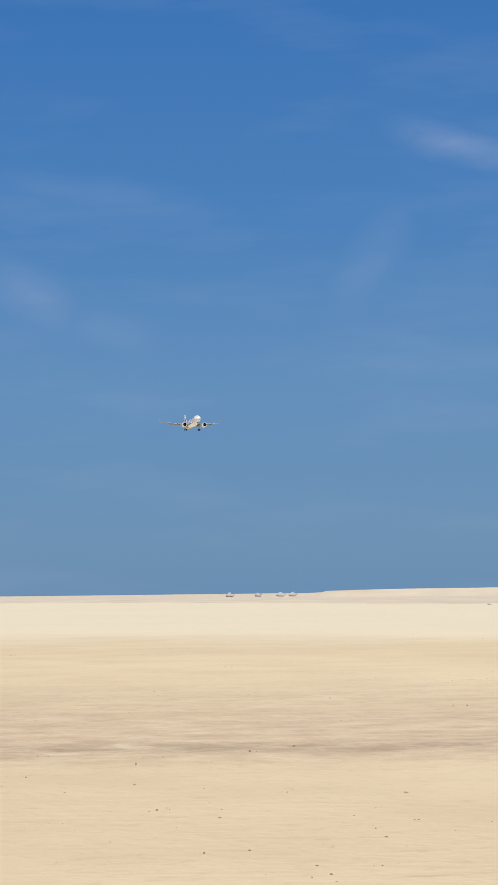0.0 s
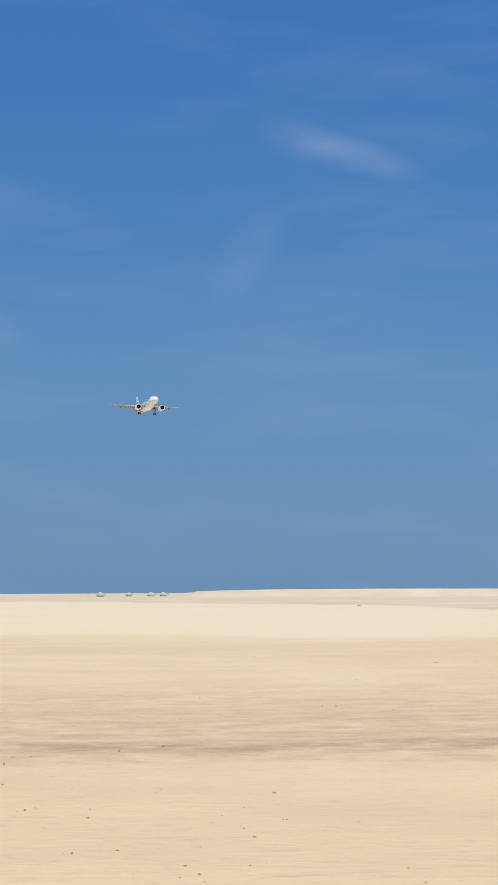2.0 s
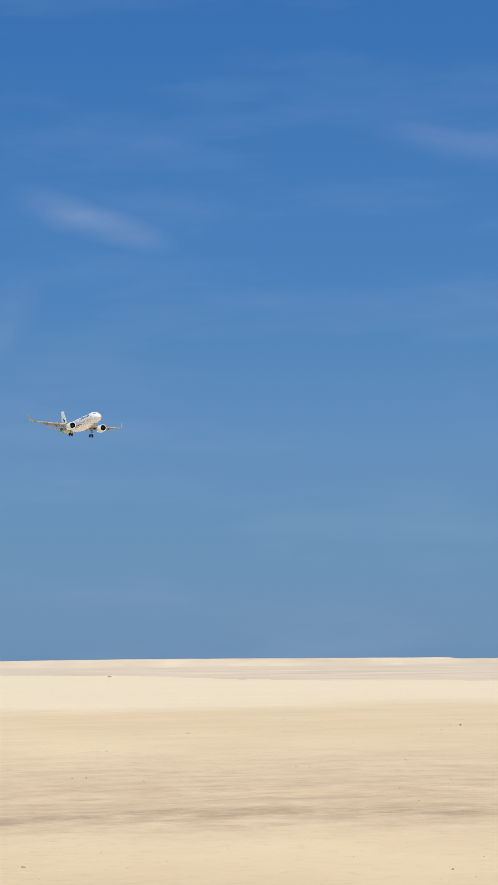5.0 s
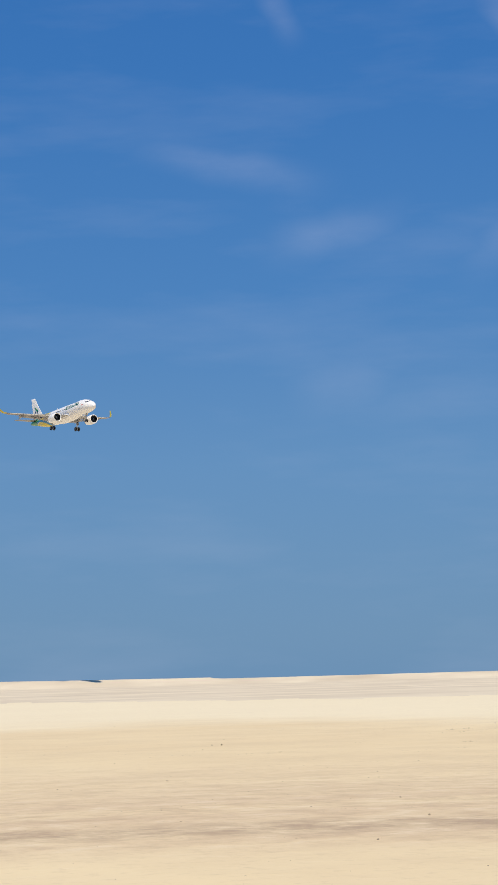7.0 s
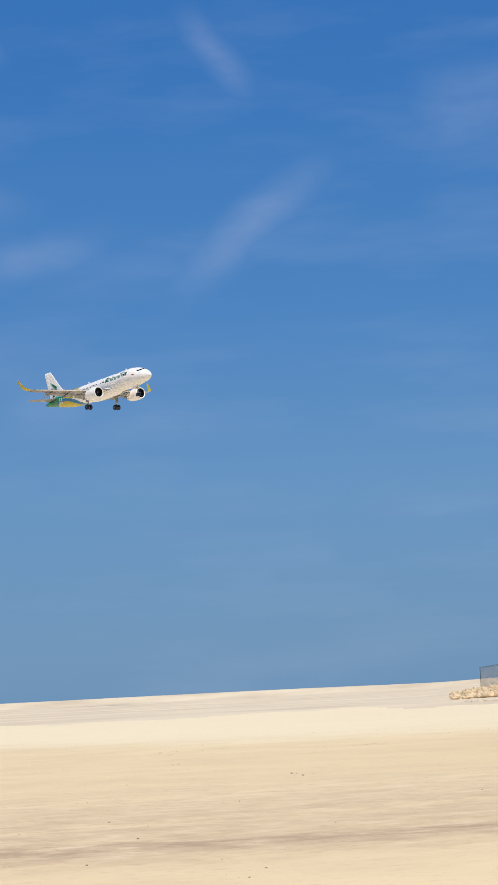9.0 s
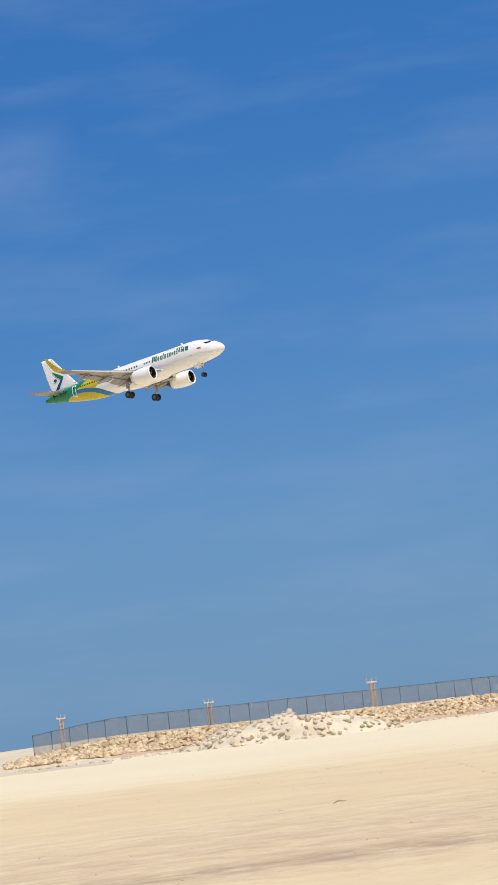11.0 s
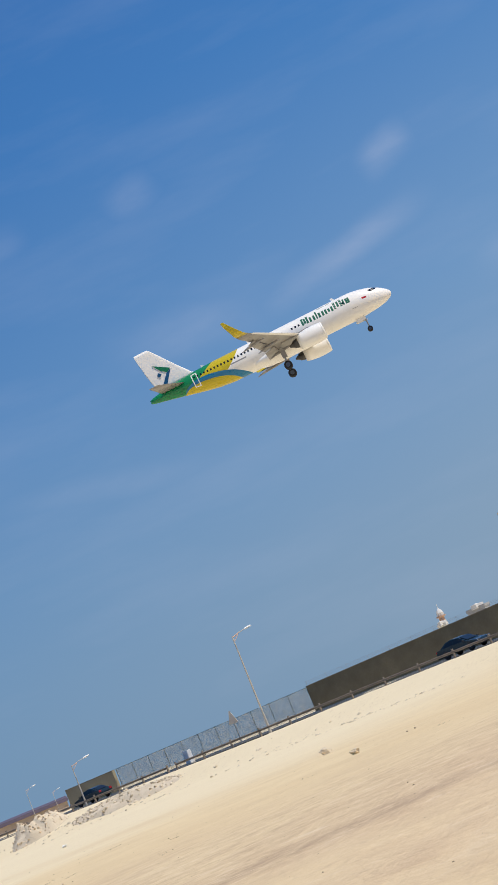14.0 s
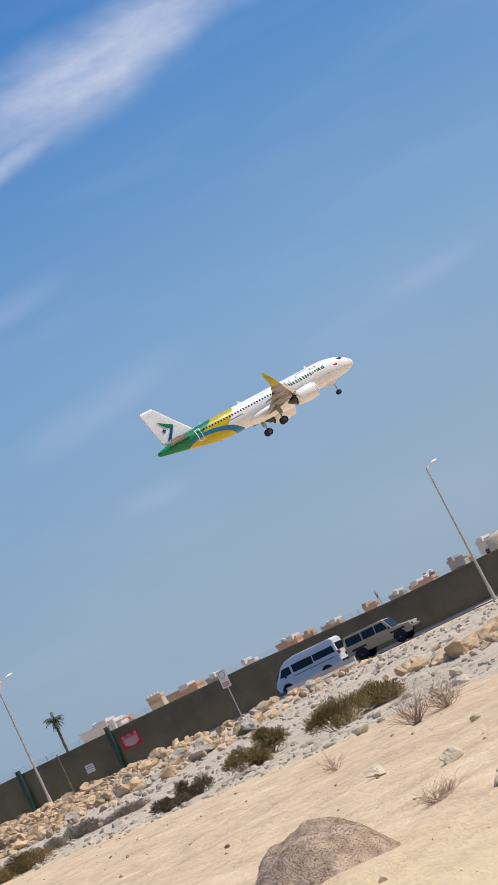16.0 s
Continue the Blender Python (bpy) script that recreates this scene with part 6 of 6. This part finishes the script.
def twig_shrub(pos, h, spread, seed, label, count=16, thick=0.011):
    rng = random.Random(seed)
    shrub = thing("dry_shrub", Matrix.Translation(pos), label, "shrub", "bare dry shrubs")
    bm = bmesh.new()

    def grow(p, d, length, r, depth):
        pts = 3
        for _ in range(pts):
            q = p + d * length / pts
            add_tube(bm, p, q, r, r * 0.8, 4, False)
            p, r = q, r * 0.8
            d = (d + Vector((rng.gauss(0, 0.22), rng.gauss(0, 0.22), rng.gauss(0.03, 0.16)))).normalized()
            if depth and rng.random() < 0.85:
                e = (d + Vector((rng.gauss(0, 0.6), rng.gauss(0, 0.6), rng.gauss(0.0, 0.4)))).normalized()
                grow(p, e, length * rng.uniform(0.45, 0.75), r * 0.75, depth - 1)
    for _ in range(count):
        d = Vector((rng.gauss(0, spread), rng.gauss(0, spread), 1.0)).normalized()
        grow(Vector((rng.gauss(0, 0.04), rng.gauss(0, 0.04), -0.03)), d, h * rng.uniform(0.6, 1.1), thick, 3)
    part("twig_tangle", bm, TWIG, shrub, "tangle of bare brown twigs")
    return shrub


SHRUBS = ((80.75, 20.6, 0.42, 0.62, 46, "bare brown dry shrub on the sand", 0.0042), (95.45, 37.5, 0.52, 0.7, 44, "pinkish-brown bare shrub on the slope", 0.006), (96.35, 38.5, 0.46, 0.75, 40, "pinkish-brown bare shrub on the slope", 0.006),
          (95.0, 20.3, 0.19, 0.9, 34, "low reddish dry shrub", 0.003), (95.35, 20.8, 0.15, 0.9, 24, "low reddish dry shrub", 0.003), (82.6, 19.3, 0.16, 0.7, 18, "low dry shrub beside the rocks", 0.003), (92.9, 36, 0.3, 0.9, 16, "small dry shrub on the slope", 0.005))
for n, (az, d, h, sp, cnt, lab, th) in enumerate(SHRUBS):
    q = bearing(az, d)
    twig_shrub(on_ground(q.x, q.y), h, sp, 500 + n, lab, cnt, th)


def palm_tree(pos, h):
    rng = random.Random(77)
    palm = thing("palm_tree", Matrix.Translation(pos), "lone date palm with drooping fronds behind the wall", "palm tree")
    rings = []
    for k in range(15):
        t = k / 14
        r = 0.13 - 0.04 * t + (0.02 if k % 2 else 0)
        rings.append([Vector((0.25 * t * t + r * math.cos(i * math.tau / 10), r * math.sin(i * math.tau / 10), h * t)) for i in range(10)])
    part("trunk", loft(rings), BARK, palm)
    for k in range(30):
        a, tilt = k * 2.4, rng.choice((rng.uniform(0.5, 1.4), rng.uniform(-1.4, -0.6), rng.uniform(-0.4, 0.5)))
        verts, faces = [], []
        p = Vector((0.25, 0, h))
        d = Vector((math.cos(a) * math.cos(tilt), math.sin(a) * math.cos(tilt), math.sin(tilt)))
        side = Vector((-math.sin(a), math.cos(a), 0))
        pts = []
        for j in range(9):
            pts.append(p.copy())
            p = p + d * 0.100
            d = (d + Vector((0, 0, -0.13))).normalized()
        for j in range(1, 9):
            w = 0.15 * math.sin(math.pi * (j + 1) / 10.5)
            for s in (1, -1):
                b = len(verts)
                tip = pts[j] + side * s * w + d * 0.22 - Vector((0, 0, 0.08))
                verts += [pts[j - 1], pts[j], tip]
                faces.append((b, b + 1, b + 2))
        link_mesh("frond", verts, faces, PALM, palm)
    return palm


palm_tree(bearing(86.55, 163, road_z(60)), 6.0)


# ---------------------------------------------------------------- buildings behind the wall and far off
def building(az0, az1, el, d, kind, n):
    mats = {"white": HOUSE_WHITE, "whiteT": HOUSE_WHITE, "cream": surf_cream, "grey": HOUSE_GREY, "tan": HOUSE_TAN, "pink": HOUSE_PINK, "castle": surf_cream, "shed": SHED, "roof": HOUSE_TAN}
    words = {"white": "white-rendered flat-roofed house", "whiteT": "narrow white stair tower", "cream": "cream-rendered block", "grey": "grey flat-roofed house", "tan": "tan flat-roofed house", "pink": "pinkish flat-roofed house", "castle": "cream building with pointed roof ornaments", "shed": "grey-blue storage shed", "roof": "long low shed with a dull purple roof"}
    where = " behind the boundary wall" if d < 400 else " far across the sand"
    mid, wd = (az0 + az1) / 2, 2 * d * math.tan(radians((az1 - az0) / 2))
    h = EYE[2] + d * math.tan(radians(el - (0.02 if d > 400 else (0.10 if az0 < 81 else (0.13 if az0 < 92 else 0.20))))) - 0.7
    b = thing("house" if kind not in ("shed", "roof") else "shed", Matrix.Translation(bearing(mid, d, 0.7)), words[kind] + where, "building")
    turn = 25 if d < 400 else 0
    b.rotation_euler = (0, 0, radians(-mid - turn))
    rng = random.Random(n)
    wd *= 0.86 if turn else 1.0
    dep = wd * 0.6 if turn else max(6.0, wd * 0.7)
    m = mats[kind]
    part("wall", boxes(((0, dep / 2, h / 2 - 0.4), (wd, dep, h + 0.8)), bevel=0.04), m, b)
    if kind == "roof":
        part("roof", loft([[Vector((-wd / 2 - 0.6, -0.8, h - 1.3)), Vector((wd / 2 + 0.6, -0.8, h - 1.3)), Vector((wd / 2 + 0.6, -0.6, h + 0.05)), Vector((-wd / 2 - 0.6, -0.6, h + 0.05))], [Vector((-wd / 2 - 0.6, dep, h - 0.6)), Vector((wd / 2 + 0.6, dep, h - 0.6)), Vector((wd / 2 + 0.6, dep, h + 0.9)), Vector((-wd / 2 - 0.6, dep, h + 0.9))]]), ROOF_PURPLE, b, "dull purple roof")
        return b
    t = 0.18
    part("parapet", boxes(((0, -0.02, h + 0.1), (wd + 0.1, t, 0.35)), ((-wd / 2, dep / 2, h + 0.1), (t, dep, 0.35)), ((wd / 2, dep / 2, h + 0.1), (t, dep, 0.35))), m, b)
    if kind in ("white", "pink", "tan", "grey", "cream"):
        k = max(1, int(wd / 3.0))
        rows = max(1, int((h - 2.2) / 3.0)) if d < 400 else 1
        for r in range(rows):
            z = h - 1.5 - 3.0 * r
            for i in range(k):
                if rng.random() < (0.55 if d < 400 else 0.8):
                    part("window", boxes(((-wd / 2 + (i + 0.5) * wd / k, -0.03, z), (min(1.0, wd / k * 0.45), 0.12, 1.1))), GLASS, b, "dark window")
        if d < 400:
            x = rng.uniform(-0.3, 0.3) * wd
            part("roof_room", boxes(((x, dep * 0.4, h + 0.3), (min(2.2, wd * 0.3), 2.4, 0.6)), bevel=0.03), m if rng.random() < 0.5 else HOUSE_WHITE, b)
            if rng.random() < 0.6:
                part("water_tank", lathe([(h + 0.05, 0.05), (h + 0.05, 0.35), (h + 0.6, 0.35), (h + 0.7, 0.15)], (-x * 0.8, dep * 0.5, 0), "z", 16), HOUSE_WHITE, b, "round water tank")
    if kind == "castle":
        for x in (-0.38, -0.13, 0.13, 0.38):
            part("ornament", lathe([(h - 0.1, 0.16), (h + 0.25, 0.16), (h + 0.6, 0.02)], (x * wd, 0.1, 0), "z", 10), HOUSE_WHITE, b, "white pointed roof ornament")
        part("frieze", boxes(((0, -0.06, h - 0.5), (wd * 0.96, 0.08, 0.35))), HOUSE_PINK, b)
    return b


surf_cream = surf("cream_render", (0.66, 0.55, 0.38), 0.9, 0, 0.1, 0.25, 4.0, 0.1)
# bearings of both ends, elevation of the top, distance, kind
NORTH_HOUSES = (
    (75.35, 75.95, 0.87, 260, "grey"),
    (76.47, 77, 0.94, 270, "grey"),
    (76.94, 77.4, 0.96, 275, "tan"),
    (77.45, 77.87, 0.94, 280, "white"),
    (78.17, 78.52, 1.3, 300, "whiteT"),
    (78.55, 79.28, 1.15, 290, "white"),
    (79.2, 79.72, 0.97, 270, "white"),
    (79.65, 80.31, 0.9, 300, "grey"),
    (80.27, 80.72, 0.9, 280, "pink"),
    (80.7, 81.25, 0.84, 300, "grey"),
    (81.34, 81.77, 1.02, 290, "tan"),
    (73.16, 73.82, 0.85, 270, "grey"),
    (72.32, 72.62, 0.79, 300, "white"))
MIDDLE_HOUSES = (
    (81.76, 82.16, 1.01, 250, "cream"),
    (81.28, 81.74, 0.92, 255, "tan"),
    (80.28, 81.32, 0.97, 260, "grey"),
    (87.32, 88.28, 1.01, 210, "white"),
    (86.89, 88.14, 1.15, 210, "white"),
    (88.09, 88.51, 1.01, 230, "pink"),
    (89.01, 89.51, 1.26, 240, "castle"),
    (89.46, 90.58, 1.1, 245, "pink"),
    (90.68, 91.24, 1.04, 260, "grey"),
    (91.8, 92.23, 1.01, 250, "white"))
SOUTH_HOUSES = (
    (92.78, 93.55, 1.12, 260, "pink"),
    (93.52, 93.99, 1.06, 270, "tan"),
    (94.13, 94.79, 1.03, 280, "tan"),
    (95.41, 95.88, 1.04, 260, "tan"),
    (96.17, 96.69, 1, 280, "grey"),
    (96.74, 97.6, 1, 260, "pink"),
    (97.3, 97.66, 1.08, 265, "grey"),
    (98, 98.58, 1.15, 250, "grey"),
    (98.49, 98.78, 0.99, 260, "tan"),
    (98.91, 99.61, 1.28, 240, "white"))
FAR_BUILDINGS = (
    (45.43, 47.42, 0.31, 700, "tan"),
    (47.41, 48.02, 0.25, 650, "shed"),
    (48.06, 48.67, 0.26, 660, "shed"),
    (48.78, 49.73, 0.24, 900, "white"),
    (49.74, 50.68, 0.26, 900, "tan"),
    (50.72, 51.06, 0.46, 800, "white"),
    (51.04, 52.23, 0.43, 800, "white"),
    (52.22, 52.75, 0.42, 850, "white"),
    (52.77, 53.57, 0.47, 820, "white"),
    (57.18, 58.95, 0.4, 900, "roof"),
    (58.93, 61.28, 0.31, 800, "roof"),
    (53.66, 54.38, 0.35, 800, "white"))
for n, row in enumerate(NORTH_HOUSES + MIDDLE_HOUSES + SOUTH_HOUSES + FAR_BUILDINGS):
    building(*row, n)
dome = thing("mast_tower", Matrix.Translation(bearing(72.55, 305, 0.7)), "slim pale tower with a white dome behind the wall", "tower")
part("shaft", lathe([(0, 0.5), (5.8, 0.42), (5.9, 0.7), (6.1, 0.7)], (0, 0, 0), "z", 14), HOUSE_PINK, dome)
part("dome", lathe([(6.1, 0.5), (6.5, 0.55), (6.9, 0.35), (7.2, 0.05), (7.8, 0.02)], (0, 0, 0), "z", 14), HOUSE_WHITE, dome, "white dome")
tank = thing("storage_tank", Matrix.Translation(bearing(99.75, 232, 0.7)), "pale round storage tank behind the wall", "tank")
part("shell", lathe([(0, 2.0), (5.2, 2.0), (5.7, 1.2), (5.8, 0.1)], (0, 0, 0), "z", 28), surf_cream, tank, "", True)
dish = thing("roof_dish", Matrix.Translation(bearing(96.0, 262, 5.6)), "dark round satellite dish on a roof", "satellite dish")
part("bowl", lathe([(0, 0.1), (0.12, 0.45), (0.3, 0.6), (0.28, 0.58), (0.05, 0.05)], (0, 0, 0.9), "y", 18), AIR_MARK, dish)
part("foot", tubes(((0, 0.1, -2.9), (0, 0.1, 0.9), 0.05), seg=8), GALV, dish)

# far craft on the shore
for az, d, w, h in ((-0.54, 900, 4.2, 1.9), (0.23, 950, 3.5, 1.7), (0.85, 900, 4.5, 1.8), (1.18, 905, 4.0, 1.8)):
    b = thing("beached_boat", Matrix.Translation(bearing(az, d, 0.0)), "small white and brown boat far off on the shore", "boat", "boats on the far shore")
    b.rotation_euler = (0, 0, radians(-az))
    part("hull", loft([[(-w / 2, -0.8, 0.55), (-w / 2, 0.8, 0.55), (-w / 2, 1.0, 1.15), (-w / 2, -1.0, 1.15)], [(w * 0.25, -0.9, 0.35), (w * 0.25, 0.9, 0.35), (w * 0.25, 1.1, 1.15), (w * 0.25, -1.1, 1.15)], [(w / 2, -0.1, 0.9), (w / 2, 0.1, 0.9), (w / 2, 0.1, 1.5), (w / 2, -0.1, 1.5)]]), FAR_WHITE, b, "white hull")
    part("keel", loft([[(-w / 2 + 0.1, -0.6, 0.0), (-w / 2 + 0.1, 0.6, 0.0), (-w / 2 + 0.1, 0.75, 0.54), (-w / 2 + 0.1, -0.75, 0.54)], [(w * 0.3, -0.5, 0.0), (w * 0.3, 0.5, 0.0), (w * 0.3, 0.8, 0.36), (w * 0.3, -0.8, 0.36)]]), SHADOW_GREY, b, "brown-grey lower hull")
    part("mast", tubes(((w * 0.1, 0, 1.1), (w * 0.1, 0, 2.4), 0.06), seg=6), SHADOW_GREY, b)
    part("cabin", boxes(((-w * 0.1, 0, 1.4 + (h - 1.4) / 2), (w * 0.3, 1.4, h - 1.4)), bevel=0.08), FAR_WHITE, b, "white cabin")


# ---------------------------------------------------------------- litter and specks
def bag(name, pos, size, material, label, seed):
    me = rock_mesh(name, seed, material, 4, 0.55, 0.75)
    ob = new(name, me)
    ob.location, ob.scale = pos + Vector((0, 0, size * 0.15)), (size, size * 0.6, size * 0.8)
    return tagged(ob, label, "litter")


q = bearing(90.75, 16.9)
bag("plastic_bag", on_ground(q.x, q.y, 0.02), 0.30, BAG, "crumpled light blue plastic bag on the gravel", 61)
q = bearing(90.45, 16.75)
bag("plastic_bag", on_ground(q.x, q.y, 0.0), 0.18, BAG, "torn light blue plastic scrap on the sand", 63)
q = bearing(85.95, 18.3)
bag("rubbish_bag", on_ground(q.x, q.y), 0.26, RUBBISH, "crumpled black plastic rubbish on the sand", 62)
for az, d, l in ((59.0, 27.2, 0.32), (57.7, 28.2, 0.2), (46.6, 37, 0.25), (39.1, 40.3, 0.3), (62.5, 23.0, 0.25)):
    q = bearing(az, d)
    st = thing("driftwood", Matrix.Translation(on_ground(q.x, q.y, 0.02)), "dark weathered stick lying on the sand", "stick", "sticks on the sand")
    part("stick", tubes(((-l / 2, 0, 0.0), (0, 0.05, 0.03), 0.008, 0.014), ((0, 0.05, 0.03), (l / 2, 0, 0.015), 0.014, 0.006), seg=6), PEBBLE, st)

SPECKS = [(-0.7, 48.2), (0.1, 22.3), (1.2, 15.7), (-0.7, 16.7), (27.9, 244.0), (15.1, 53.0), (9.7, 25.1), (5.6, 16.3), (24.4, 32.1), (17.9, 21.6), (20.2, 15.5), (14.4, 10.8), (76.6, 58.1), (41.0, 8.7), (46.2, 26.0), (59.3, 20.9), (20.2, 0.7), (32.4, 1.0), (-1.4, 15.7), (0.8, 15.0), (-0.7, 16.8), (0.8, 12.9), (-1.2, 20.9), (-2.1, 22.3), (1.0, 16.8), (0.3, 18.0), (3.1, 31.0), (-1.1, 19.0), (-0.4, 13.6), (12.2, 33.2), (18.6, 38.2), (13.7, 30.7), (19.0, 39.1), (14.6, 12.2)]


def specks():
    rng = random.Random(91)
    spots = []
    for x, y in SPECKS:
        d = math.hypot(x, y)
        for _ in range(2):
            s = d * rng.uniform(0.0006, 0.0015)
            spots.append((on_ground(x + rng.gauss(0, d * 0.003), y + rng.gauss(0, d * 0.004), s * 0.2), s))
    for _ in range(1300):
        az, d = rng.uniform(-9, 103), 12 + 75 * rng.random() ** 1.6
        q = bearing(az, d)
        spots.append((on_ground(q.x, q.y, 0.0), 0.008 + 0.032 * rng.random() ** 5 + 0.0003 * d))
    for _ in range(700):
        az, d = rng.uniform(74, 103), 14 + 60 * rng.random() ** 1.3
        q = bearing(az, d)
        spots.append((on_ground(q.x, q.y, 0.0), 0.02 + 0.10 * rng.random() ** 4))
    rubble("pebbles", spots, PEBBLE, "dark pebbles and debris strewn on the sand", "pebbles", 600)


specks()


def clods():
    """Broken crust: wheel marks up the slope and scattered runs of sand clods."""
    rng = random.Random(97)
    spots = []
    for a0, d0, a1, d1, n in ((47.22, 72, 48.17, 36, 160), (48.71, 72, 49.98, 37, 160), (41.95, 60, 44.06, 40, 200), (43.83, 60, 46.25, 40, 220), (46.65, 51, 47.31, 63, 120)):
        for _ in range(n):
            t = rng.random()
            a, d = a0 + (a1 - a0) * t + 0.06 * math.sin(9 * t) + rng.gauss(0, 0.05), d0 + (d1 - d0) * t
            q = bearing(a, d)
            spots.append((on_ground(q.x, q.y, -0.005), d * (0.0003 + 0.0008 * rng.random() ** 2)))
    for _ in range(95):
        az, d = rng.uniform(-8, 100), 13 + 55 * rng.random() ** 1.5
        ln, turn = rng.uniform(0.5, 3.0), radians(24) + rng.gauss(0, 0.2)
        c = bearing(az, d)
        for _ in range(rng.randint(15, 50)):
            u, w = rng.gauss(0, ln * 0.4), rng.gauss(0, 0.14)
            x, y = c.x + u * math.cos(turn) - w * math.sin(turn), c.y + u * math.sin(turn) + w * math.cos(turn)
            spots.append((on_ground(x, y, -0.004), d * (0.0003 + 0.0011 * rng.random() ** 3)))
    rubble("sand_clods", spots, CLOD, "broken clods and wheel marks in the sand crust", "sand clods", 640)


clods()
q = bearing(60.75, 112)
bag("plastic_bag", on_ground(q.x, q.y, 0.02), 0.42, WHITE, "crumpled white plastic bag on the sand", 66)


# ---------------------------------------------------------------- motion in the scene
def motions():
    walk(airliner, [(t, flight_pose(*row)) for t, *row in FLIGHT])
    for item in TRAFFIC:
        drive(*item)


motions()
